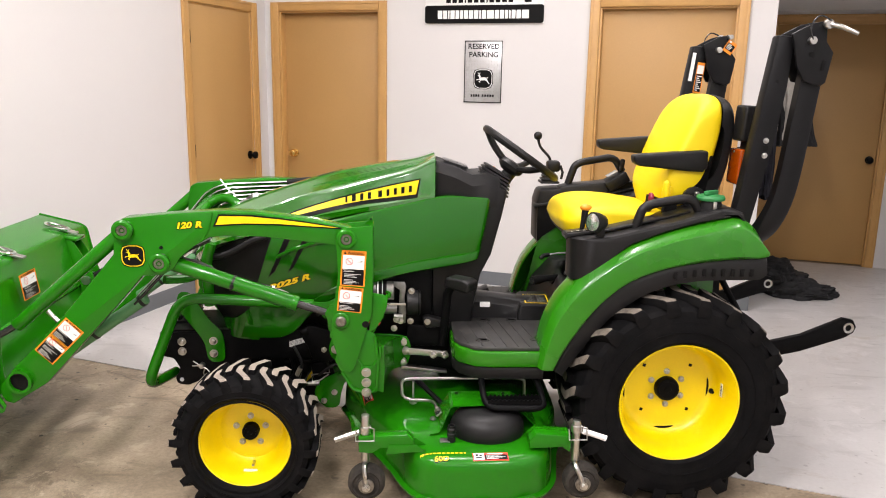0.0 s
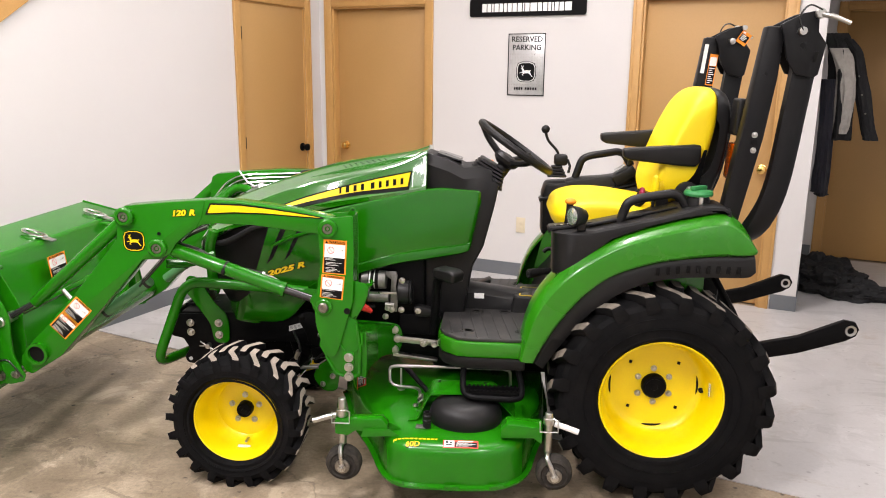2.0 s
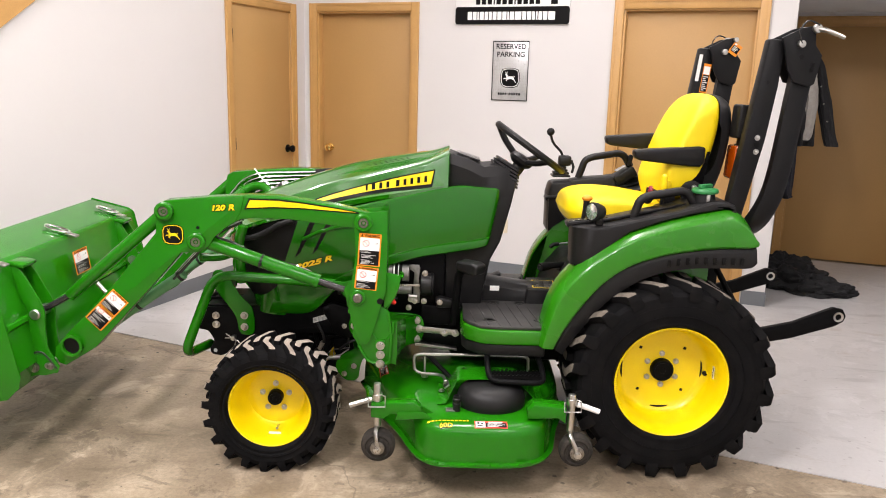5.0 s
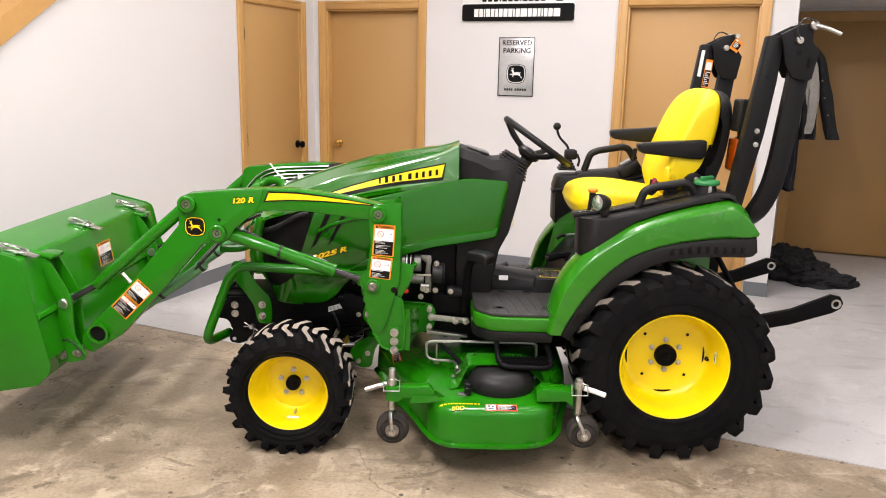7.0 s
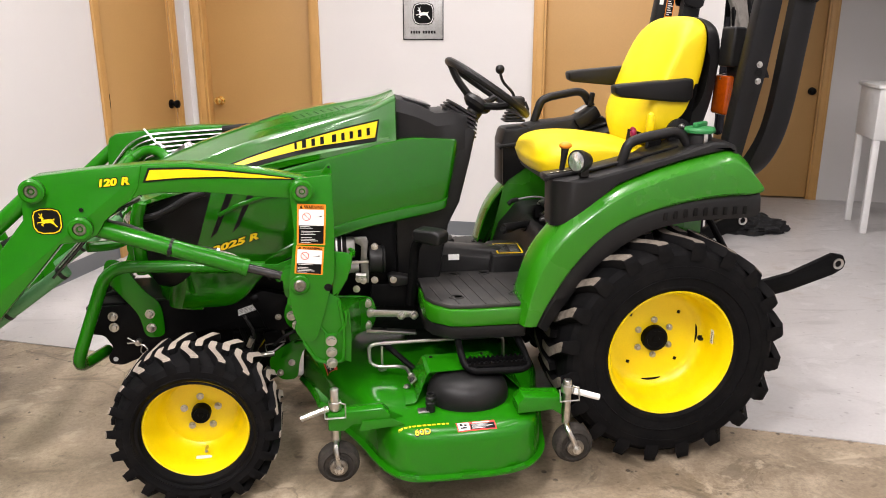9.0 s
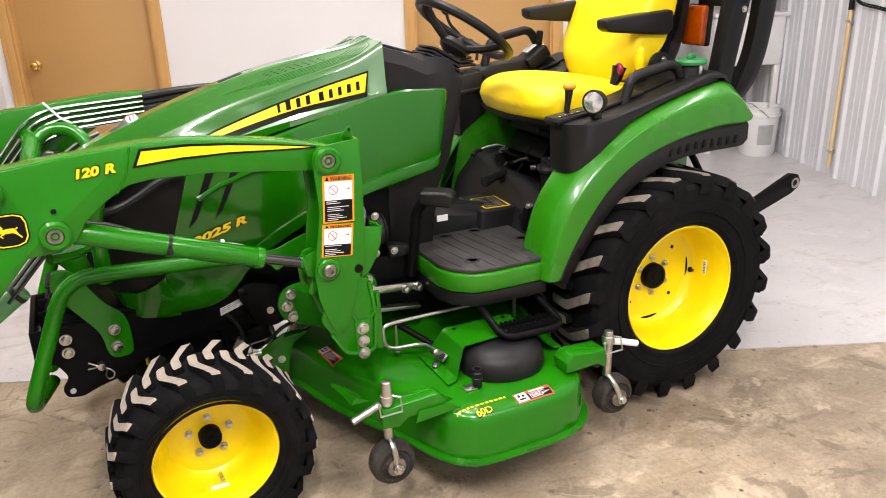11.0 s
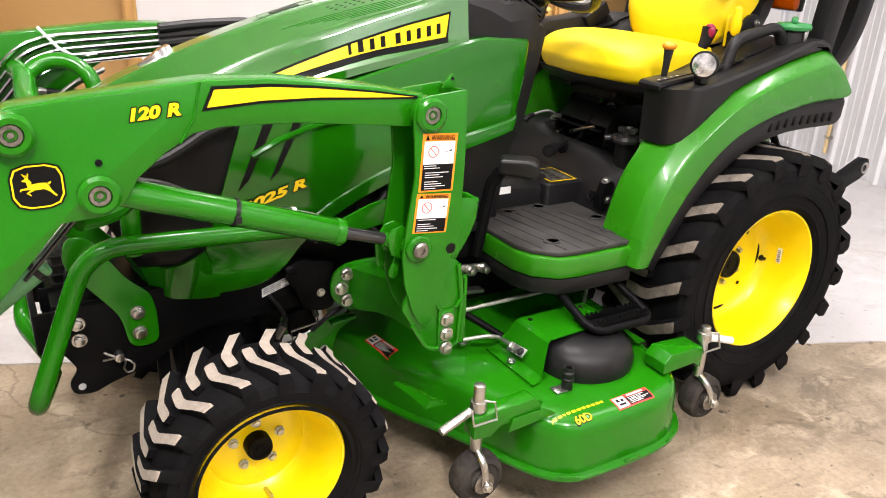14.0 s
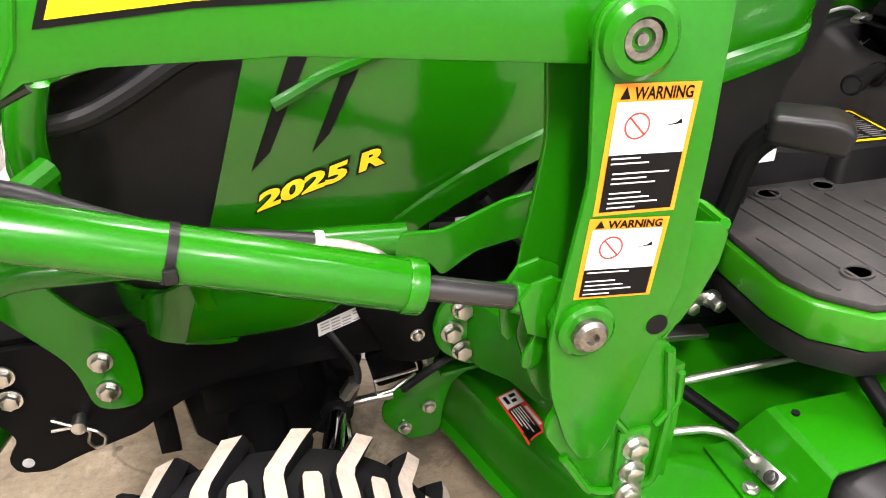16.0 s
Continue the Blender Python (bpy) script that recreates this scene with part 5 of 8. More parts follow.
part("panel_hole", lathe([(0.001, 0.0), (0.013, 0.0), (0.015, 0.002), (0.015, -0.004)], (0, 0, 0), 18, axis="z"), DECAL_K, tractor).data.transform(Matrix.Translation((0.585, 2.862, 0.606)) @ Vector((-0.95, 0.0, 0.3)).to_track_quat("Z", "Y").to_matrix().to_4x4())
part("inner_fender", prism([(0.545, 0.56), (0.60, 0.80), (0.66, 0.90), (1.0, 0.98), (1.15, 0.90), (1.15, 0.50), (0.55, 0.50)], 2.700, 2.708, 0.002), GREEN_FENDER, tractor, "green inner fender wall", mirror=True)
part("seat_floor", box((0.90, CY, 0.672), (0.46, 0.62, 0.012), 0.003), BLACK_STEEL, tractor)
part("suspension_plate", prism([(-0.115, -0.035), (0.115, -0.035), (0.115, 0.035), (-0.115, 0.035)], -0.003, 0.003, 0.002), ROLL_BAR, tractor, "shiny black seat suspension plate").data.transform(Matrix.Translation((0.785, 3.135, 0.788)) @ Matrix.Rotation(radians(90), 4, "Z") @ Matrix.Rotation(radians(36), 4, "X"))
for y_ in (3.02, 3.25):
    part("plate_rib", prism([(0.755, 0.70), (0.765, 0.765), (0.81, 0.83), (0.93, 0.90), (0.93, 0.70)], y_ - 0.004, y_ + 0.004, 0.002), ROLL_BAR, tractor)
part("plate_flange", box((0.742, 3.135, 0.749), (0.036, 0.21, 0.005), 0.002, Matrix.Rotation(radians(12), 4, "Y")), ROLL_BAR, tractor)
part("cross_tube", cyl((0.835, 2.90, 0.852), (0.835, 3.28, 0.852), 0.011, 12), ROLL_BAR, tractor)
for dy_ in (-0.11, 0.09):
    part("seat_link", tube([(0.72, CY + dy_, 0.70), (0.80, CY + dy_, 0.80), (0.92, CY + dy_, 0.90)], 0.008, 8), BLACK_STEEL, tractor)
part("seat_slide", tube([(0.746, 3.15, 0.880), (0.738, 3.03, 0.881), (0.736, 2.93, 0.880)], 0.0035, 8), STEEL, tractor, "bright seat slide rod")
part("slide_rail", box((0.80, 2.915, 0.893), (0.24, 0.018, 0.016), 0.003), ROLL_BAR, tractor, mirror=True)
part("seat_base", box((0.87, CY, 0.885), (0.32, 0.26, 0.05), 0.01), BLACK_STEEL, tractor)
part("release_rod", tube([(0.705, 3.115, 0.735), (0.70, 3.06, 0.757), (0.70, 3.01, 0.773)], 0.0045, 8), STEEL, tractor, "bright release rod")
part("rod_sleeve", tube([(0.706, 3.125, 0.731), (0.705, 3.105, 0.739)], 0.008, 10), BLACK, tractor)
part("panel_bolt", bolt((0.742, 3.252, 0.750), 0.015, 0.009, d=(-0.35, 0, 0.9)), STEEL, tractor)
loom_ = part("wire_loom", tube([(0.600, 3.235, 0.752), (0.615, 3.24, 0.764), (0.640, 3.25, 0.766)], 0.009, 10), BLACK, tractor, "taped black wire loom")
part("loom_wire", tube([(0.635, 3.249, 0.766), (0.69, 3.27, 0.770), (0.74, 3.29, 0.766), (0.775, 3.30, 0.752)], 0.004, 8, 0.03), GREY_METAL, loom_)
pedal = part("brake_pedal", place(prism(soft([(-0.052, -0.014), (0.050, -0.022), (0.056, 0.016), (0.032, 0.028), (-0.050, 0.027)], 0.012, 5), -0.034, 0.034, 0.012, 3), Matrix.Translation((0.218, 2.745, 0.762)) @ Matrix.Rotation(radians(-38), 4, "Z")), BLACK, tractor, "black brake pedal pad")
part("brake_arm", tube([(0.188, 2.775, 0.750), (0.172, 2.795, 0.72), (0.165, 2.815, 0.60), (0.158, 2.83, 0.50)], 0.017, 10, 0.05), BLACK_STEEL, pedal)
part("drive_pedal", box((0.33, 3.24, 0.60), (0.10, 0.07, 0.02), 0.008, Matrix.Rotation(radians(-25), 4, "Y")), BLACK, tractor)
col_ = part("valve_column", lathe([(0.034, 0.0), (0.033, 0.02), (0.031, 0.06), (0.031, 0.185), (0.034, 0.19)], (0.685, 2.845, 0.575), 24, axis="z"), BLACK, tractor, "black hydraulic valve column")
part("column_cap", lathe([(0.033, 0.0), (0.044, 0.003), (0.046, 0.012), (0.042, 0.022), (0.020, 0.026), (0.001, 0.026)], (0.685, 2.845, 0.762), 28, axis="z"), DARK_CHROME, col_, "glossy black cap")
part("cap_grip", join(box((0.685, 2.845, 0.799), (0.020, 0.058, 0.020), 0.005, Matrix.Rotation(radians(20), 4, "Z")), cyl((0.685, 2.845, 0.785), (0.685, 2.845, 0.797), 0.014, 14)), DARK_CHROME, col_)
part("grip_screw", cyl((0.684, 2.838, 0.806), (0.684, 2.838, 0.812), 0.009, 12, bev=0.002), STEEL, col_)
part("side_port", cyl((0.65, 2.872, 0.775), (0.632, 2.884, 0.772), 0.010, 12, bev=0.002), DARK_CHROME, col_)
pb_ = part("pivot_bracket", prism(soft([(0.548, 0.585), (0.592, 0.580), (0.600, 0.668), (0.562, 0.672)], 0.01, 3), 2.782, 2.812, 0.004), BLACK_STEEL, tractor, "black pivot bracket")
part("bolt", bolt((0.573, 2.792, 0.670), 0.010, 0.010, d=(-0.4, 0, 0.9)), STEEL, pb_)
part("bolt", bolt((0.577, 2.781, 0.616), 0.009, 0.008), STEEL, pb_)
rk_ = part("rate_knob", tube([(0.530, 3.015, 0.708), (0.556, 3.030, 0.709), (0.585, 3.045, 0.711), (0.66, 3.075, 0.712)], 0.013, 14, radii=[0.019, 0.019, 0.014, 0.013]), BLACK, tractor, "black seat rate knob")
part("knob_face", cyl((0.530, 3.015, 0.708), (0.526, 3.013, 0.708), 0.014, 14), DARK_CHROME, rk_)
part("knob_hole", lathe([(0.001, 0.0), (0.019, 0.0), (0.022, 0.002), (0.022, -0.006)], (0, 0, 0), 20, axis="z"), DECAL_K, rk_).data.transform(Matrix.Translation((0.624, 3.062, 0.706)) @ Vector((-0.85, -0.15, 0.45)).to_track_quat("Z", "Y").to_matrix().to_4x4())
part("tunnel_tag", place(rect(0, 0, 0.040, 0.022), Matrix.Translation((0.312, 2.9525, 0.615)) @ NEAR), WHITE_DECAL, tractor, "small white sticker")

# fenders
UP = [(0.482, 0.502), (0.497, 0.585), (0.530, 0.695), (0.582, 0.779), (0.668, 0.862), (0.798, 0.946), (0.915, 0.990), (1.030, 1.022), (1.165, 1.049), (1.222, 1.022), (1.258, 0.975), (1.279, 0.938)]
LO = [(0.536, 0.500), (0.562, 0.555), (0.596, 0.612), (0.645, 0.685), (0.715, 0.765), (0.800, 0.828), (0.910, 0.870), (1.020, 0.894), (1.130, 0.908), (1.190, 0.911), (1.240, 0.913), (1.272, 0.920)]
fu, fl_ = curve_pts(UP, 48), curve_pts(LO, 48)
secs = []
for a, c in zip(fu, fl_):
    mid = lambda t: (a[0] + (c[0] - a[0]) * t, a[1] + (c[1] - a[1]) * t)
    row = []
    for t, y in ((1.0, 2.585), (1.0, 2.560), (0.95, 2.552), (0.55, 2.549), (0.26, 2.552), (0.22, 2.555), (0.18, 2.561), (0.02, 2.588), (-0.01, 2.60), (-0.03, 2.68), (-0.01, 2.70)):
        x, z = mid(t)
        row.append(Vector((x, y, z)))
    secs.append(row)
fb = loft(secs, caps=False, loop=False)
thick(fb, (0.004, 0.004, -0.004))
fenders = part("fender", fb, GREEN_FENDER, tractor, "green moulded rear fender sweeping over the tyre", mirror=True, sharp=26)
KO = [(0.575, 0.470), (0.605, 0.520), (0.655, 0.590), (0.720, 0.672), (0.785, 0.728), (0.860, 0.776), (0.940, 0.806), (1.030, 0.823), (1.120, 0.828), (1.200, 0.829), (1.262, 0.832), (1.286, 0.850)]
kk = curve_pts(KO, 48)
secs = [[Vector((c[0], 2.574, c[1])), Vector((c[0] + (d[0] - c[0]) * 0.3, 2.564, c[1] + (d[1] - c[1]) * 0.3)), Vector((d[0], 2.572, d[1])), Vector((d[0], 2.60, d[1])), Vector((d[0], 2.70, d[1] + 0.01))] for c, d in zip(fl_, kk)]
kb_ = loft(secs, caps=False, loop=False)
thick(kb_, (0.002, 0.004, 0.003))
liner = part("fender_liner", kb_, BLACK, tractor, "black plastic lower fender lip", mirror=True, sharp=40)
for s, l_ in ((0, liner[0]), (1, liner[1])):
    for i in range(9):
        x = 0.955 + i * 0.034
        q = box((x, 2.5665, 0.845 + 0.012 * min(1, (x - 0.95) / 0.1)), (0.014, 0.006, 0.028), 0.002)
        part("notch", mirror_bm(q) if s else q, DECAL_K, l_)

# black consoles on the fenders
con = [(0.594, 0.962), (0.597, 0.815), (0.672, 0.868), (0.800, 0.950), (0.915, 0.994), (1.030, 1.026), (1.165, 1.052), (1.195, 1.046), (1.188, 1.066), (1.160, 1.078), (1.110, 1.080), (0.980, 1.040), (0.840, 1.006), (0.730, 0.980), (0.62, 0.968)]
def console_body():
    secs = []
    for y, dx, dz in ((2.584, 0.085, 0.020), (2.586, 0.062, 0.010), (2.593, 0.036, 0.003), (2.606, 0.016, 0.0), (2.625, 0.004, 0.0), (2.65, 0.0, 0.0), (2.712, 0.0, 0.0)):
        sec = []
        for i, (x, z) in enumerate(con):
            sh = dx * max(0.0, min(1.0, (0.74 - x) / 0.14))
            top = i == 0 or i > 6
            sec.append(Vector((x + sh, y, z - (dz if top else -0.35 * dz) + (0.35 * sh if not top else 0.15 * sh))))
        secs.append(sec)
    return loft(secs)


consoles = part("console", console_body(), BLACK, tractor, "black plastic fender console", mirror=True, sharp=28)
for s, c_ in ((0, consoles[0]), (1, consoles[1])):
    m_ = (lambda q: mirror_bm(q)) if s else (lambda q: q)
    part("console_lid", m_(prism([(0.582, 0.952), (0.586, 0.962), (0.73, 0.984), (0.90, 1.024), (0.90, 1.033), (0.73, 0.994), (0.584, 0.976), (0.576, 0.968)], 2.645, 2.722, 0.003)), BLACK, c_)
    part("console_inner", m_(prism([(0.76, 0.86), (0.76, 0.975), (0.84, 1.0), (0.98, 1.035), (1.11, 1.072), (1.165, 1.06), (1.165, 0.90)], 2.70, 2.835, 0.012)), BLACK, c_)
    dx_, dz_ = (-0.088, 0.074) if s else (0.0, 0.0)
    part("grab_handle", m_(tube([(x + dx_, 2.655, z + dz_) for x, z in ((0.823, 0.985), (0.850, 1.070), (0.885, 1.085), (1.005, 1.106), (1.032, 1.096), (1.065, 1.045))], 0.0165, 12, 0.03)), BLACK, c_, "black grab handle")
    if s:
        part("console_top", m_(prism([(0.69, 0.98), (0.69, 1.050), (0.74, 1.062), (0.86, 1.072), (0.94, 1.085), (1.02, 1.08), (1.06, 1.04), (1.06, 0.98)], 2.60, 2.70, 0.014)), BLACK, c_, "raised black top of the loader console")
    part("tray_recess", m_(box((0.95, 2.70, 1.036), (0.16, 0.08, 0.01), 0.004, Matrix.Rotation(radians(-14), 4, "Y"))), DECAL_K, c_)

for i in range(4):
    x = 0.600 + i * 0.022
    part("icon_mark", place(flat([(0, 0), (0.010, 0.0), (0.007, 0.010), (0.001, 0.008)]) if i % 2 else flat([(0, 0.002), (0.006, 0), (0.012, 0.006), (0.004, 0.009)]), Matrix.Translation((x, 2.672, 0.9795 + i * 0.0026))), WHITE_DECAL, consoles[0])
part("icon_groove", box((0.66, 2.662, 0.9865), (0.15, 0.002, 0.002), 0, Matrix.Rotation(radians(-7.5), 4, "Y")), DECAL_K, consoles[0])
# levers and fittings on the near console
lev = part("throttle_lever", tube([(0.645, 2.70, 0.975), (0.652, 2.702, 1.02), (0.657, 2.705, 1.055)], 0.010, 10, radii=[0.008, 0.010, 0.014]), BLACK, tractor)
part("lever_knob", ball((0.658, 2.705, 1.062), (0.022, 0.020, 0.013)), ORANGE_KNOB, lev, "orange lever knob")
lev = part("hydraulic_lever", tube([(0.90, 2.82, 1.01), (0.925, 2.82, 1.05), (0.936, 2.819, 1.09)], 0.011, 10, radii=[0.008, 0.018, 0.024]), BLACK, tractor)
part("lever_knob", ball((0.928, 2.812, 1.082), (0.013, 0.02, 0.022)), RED_KNOB, lev, "maroon lever knob")
lev = part("pto_lever", tube([(0.955, 2.755, 1.02), (0.962, 2.752, 1.085)], 0.007, 10), BLACK, tractor)
part("lever_knob", lathe([(0.008, 0), (0.014, 0.01), (0.016, 0.035), (0.013, 0.06), (0.011, 0.075), (0.004, 0.082)], (0.963, 2.751, 1.075), 12, axis="z"), DECAL_Y, lev, "yellow lever knob")
lamp = part("work_lamp", lathe([(0.010, 0.054), (0.024, 0.042), (0.034, 0.015), (0.036, -0.002), (0.036, -0.007), (0.033, -0.008), (0.031, -0.004)], (0, 0, 0), 28, axis="z"), BLACK, tractor, "round black work lamp")
LM = Matrix.Translation((0.660, 2.58, 1.030)) @ Vector((-0.86, -0.48, 0.06)).to_track_quat("-Z", "Y").to_matrix().to_4x4()
lamp.data.transform(LM)
part("lens", place(lathe([(0.031, -0.005), (0.030, -0.008), (0.018, -0.010), (0.003, -0.011)], (0, 0, 0), 28, axis="z"), LM), LAMP_GLASS, lamp, "bright clear lens")
part("lamp_foot", box((0.69, 2.61, 0.995), (0.03, 0.03, 0.04), 0.006), BLACK, lamp)
part("filler_neck", lathe([(0.042, -0.06), (0.040, -0.012), (0.036, 0.002)], (1.092, 2.655, 1.098), 28, axis="z"), BLACK, tractor, "black fuel filler neck")
part("neck_clip", box((1.092, 2.612, 1.085), (0.014, 0.006, 0.03), 0.002), STEEL, tractor)
cap = part("fuel_cap", lathe([(0.034, 0.0), (0.048, 0.004), (0.050, 0.012), (0.046, 0.02), (0.02, 0.023), (0.004, 0.023)], (1.092, 2.655, 1.098), 28, axis="z"), CAP_GREEN, tractor, "green fuel cap")
part("cap_grip", box((1.092, 2.655, 1.127), (0.07, 0.018, 0.016), 0.005, Matrix.Rotation(radians(35), 4, "Z")), CAP_GREEN, cap)

# far console: joystick lever and boot, as on the near side but taller
jl = part("loader_lever", tube([(0.665, 3.43, 1.13), (0.66, 3.43, 1.17), (0.61, 3.43, 1.22), (0.60, 3.43, 1.262)], 0.006, 8, 0.03), BLACK, tractor, "black loader joystick lever")
part("lever_knob", ball((0.600, 3.43, 1.268), (0.019, 0.019, 0.019)), BLACK, jl)
part("lever_head", box((0.672, 3.42, 1.135), (0.06, 0.05, 0.05), 0.012), BLACK, jl)
part("lever_tower", prism([(0.590, 0.985), (0.604, 1.038), (0.722, 1.046), (0.735, 0.95), (0.67, 0.815), (0.640, 0.802), (0.592, 0.806)], 3.34, 3.48, 0.015), BLACK, tractor, "black tower under the loader lever")
q = None
for i in range(4):
    z = box((0.655, 3.42, 1.065 + 0.013 * i), (0.085 - 0.012 * i, 0.085 - 0.012 * i, 0.010), 0.004)
    q = join(q, z) if q else z
part("lever_boot", q, BLACK, jl)

cbx = part("control_box", box((0.945, 3.37, 1.078), (0.105, 0.10, 0.05), 0.008, Matrix.Rotation(radians(-32), 4, "Y")), BLACK, tractor, "tilted black control box on the far console")
part("box_label", box((0.925, 3.365, 1.112), (0.05, 0.045, 0.002), 0, Matrix.Rotation(radians(-32), 4, "Y")), GREY_METAL, cbx)
pdl = part("side_paddle", box((0.968, 3.36, 1.150), (0.016, 0.035, 0.055), 0.007, Matrix.Rotation(radians(8), 4, "Y")), BLACK, tractor, "small black paddle lever")
part("paddle_stem", cyl((0.965, 3.36, 1.08), (0.967, 3.36, 1.13), 0.005, 8), BLACK, pdl)
part("lever_clip", tube([(0.70, 3.40, 1.14), (0.712, 3.395, 1.11), (0.705, 3.39, 1.08)], 0.006, 8), BLACK, jl)
# seat
def cushion(path, half_w, corner, n=20):
    """A padded slab: closed outline in x and z, rounded off towards both sides."""
    pts = [np.array(p) for p in curve_pts(path + [path[0]], n + 1)[:-1]]
    c = sum(pts) / len(pts)
    secs = []
    for i in range(-14, 15):
        a = math.pi / 2 * i / 14
        t = math.copysign(abs(math.sin(a)) ** 0.62, a)
        k = 1 - corner * (1 - max(0.0, math.cos(a)) ** 0.62)
        secs.append([Vector((c[0] + (p[0] - c[0]) * k, CY + t * half_w, c[1] + (p[1] - c[1]) * k)) for p in pts])
    return loft(secs)


part("seat_cushion", cushion([(0.595, 0.985), (0.625, 0.935), (0.72, 0.912), (0.90, 0.930), (1.04, 0.955), (1.03, 1.02), (0.90, 1.048), (0.78, 1.060), (0.68, 1.055), (0.615, 1.03)], 0.235, 0.62, 44), SEAT, tractor, "bright yellow vinyl seat cushion", sharp=80)
part("seat_back", cushion([(0.975, 1.02), (0.955, 1.10), (0.985, 1.20), (1.035, 1.33), (1.085, 1.425), (1.135, 1.465), (1.185, 1.455), (1.195, 1.38), (1.175, 1.25), (1.13, 1.10), (1.06, 1.03)], 0.215, 0.55, 44), SEAT, tractor, "bright yellow vinyl seat back", sharp=80)
part("seat_shell", cushion([(1.05, 1.02), (1.15, 1.12), (1.19, 1.25), (1.20, 1.40), (1.175, 1.462), (1.22, 1.45), (1.238, 1.38), (1.225, 1.22), (1.18, 1.06), (1.10, 1.00)], 0.205, 0.45, 32), BLACK, tractor, "black plastic seat shell")
part("seat_pan", cushion([(0.615, 0.945), (0.640, 0.915), (0.72, 0.892), (0.90, 0.908), (1.04, 0.935), (1.04, 0.955), (0.90, 0.945), (0.72, 0.930)], 0.232, 0.30, 32), BLACK, tractor, "black plastic rim under the seat cushion")
arms = part("armrest", prism([(0.846, 1.243), (0.850, 1.214), (0.870, 1.204), (1.053, 1.187), (1.108, 1.185), (1.126, 1.20), (1.124, 1.262), (1.10, 1.265), (0.871, 1.247)], 2.785, 2.840, 0.009, 3), BLACK, tractor, "black padded armrest", mirror=True)
arms[1].data.transform(Matrix.Translation((-0.03, 0, 0.025)))
part("armrest_bracket", prism([(1.06, 1.10), (1.085, 1.20), (1.10, 1.245), (1.15, 1.245), (1.13, 1.10)], 2.806, 2.818, 0.003), BLACK_STEEL, tractor, mirror=True)
part("recline_pivot", lathe([(0.03, 0.0), (0.045, 0.004), (0.045, 0.016), (0.03, 0.02)], (1.085, 2.785, 1.085), 20), BLACK, tractor, mirror=True)
for dz in (-0.02, 0.02):
    part("bolt", bolt((1.09, 2.783, 1.085 + dz), 0.008, 0.008), STEEL, tractor)
part("seat_belt", box((0.985, 2.79, 1.085), (0.03, 0.01, 0.09), 0.003), DECAL_Y, tractor, "yellow seat belt end")
part("belt_buckle", box((0.995, 2.785, 1.06), (0.045, 0.02, 0.05), 0.005), BLACK, tractor)

# folded roll bar
ROP = lambda pts, y0, y1, bev=0.006: prism(pts, y0, y1, bev)
legs = part("roll_bar_post", ROP([(1.158, 1.02), (1.221, 1.02), (1.278, 1.307), (1.303, 1.50), (1.312, 1.664), (1.255, 1.668), (1.212, 1.372), (1.167, 1.081)], 2.605, 2.66, 0.008), ROLL_BAR, tractor, "black square roll bar post", mirror=True)
hp = [(1.390, 2.632, 1.56), (1.371, 2.632, 1.38), (1.350, 2.632, 1.19), (1.327, 2.636, 1.08), (1.292, 2.655, 0.995), (1.275, 2.72, 0.955), (1.270, 2.82, 0.945), (1.270, CY, 0.945)]
hoop = [Vector(p) for p in curve_pts(hp, 26)]
hoop += [Vector((p.x, 2 * CY - p.y, p.z)) for p in hoop[::-1][1:]]
rings = []
for i, p in enumerate(hoop):
    d = (hoop[min(i + 1, len(hoop) - 1)] - hoop[max(i - 1, 0)]).normalized()
    ax = Vector((1, 0, 0.15))
    ax = (ax - d * ax.dot(d)).normalized()
    ay = d.cross(ax)
    rings.append([p + ax * 0.036 * a + ay * 0.026 * c for a, c in ((1, 0.7), (0.7, 1), (-0.7, 1), (-1, 0.7), (-1, -0.7), (-0.7, -1), (0.7, -1), (1, -0.7))])
part("roll_bar_hoop", loft(rings), ROLL_BAR, tractor, "black roll bar hoop folded down behind", sharp=50)
HINGE = [(1.288, 1.670), (1.318, 1.686), (1.358, 1.706), (1.395, 1.714), (1.406, 1.700), (1.410, 1.648), (1.437, 1.613), (1.421, 1.514), (1.404, 1.502), (1.345, 1.517), (1.316, 1.567), (1.300, 1.64)]
heads = part("fold_hinge", ROP(HINGE, 2.585, 2.597, 0.003), ROLL_BAR, tractor, "black steel fold hinge plate", mirror=True)
part("fold_hinge", ROP(HINGE, 2.667, 2.679, 0.003), ROLL_BAR, tractor, mirror=True)
for s in (0, 1):
    m_ = (lambda q: mirror_bm(q)) if s else (lambda q: q)
    part("hinge_bolt", m_(cyl((1.354, 2.565, 1.650), (1.354, 2.70, 1.650), 0.013, 14, bev=0.002)), STEEL, heads[s])
    part("lock_pin", m_(tube([(1.400, 2.70, 1.705), (1.406, 2.575, 1.703), (1.43, 2.548, 1.695), (1.482, 2.53, 1.672)], 0.009, 12, radii=[0.010, 0.010, 0.008, 0.0065])), STEEL, heads[s], "bright steel lock pin")
    part("pin_collar", m_(lathe([(0.004, -0.012), (0.013, -0.012), (0.016, -0.008), (0.016, 0.004), (0.010, 0.004)], (1.404, 2.578, 1.704), 18)), STEEL, heads[s])
    part("pin_ring", m_(tube([(1.36, 2.57, 1.64), (1.33, 2.56, 1.69), (1.36, 2.56, 1.735), (1.405, 2.565, 1.715)], 0.003, 6, 0.03)), DARK_CHROME, heads[s])
    part("slot", m_(box((1.405, 2.584, 1.57), (0.012, 0.003, 0.035), 0.001, Matrix.Rotation(radians(12), 4, "Y"))), DECAL_K, heads[s])
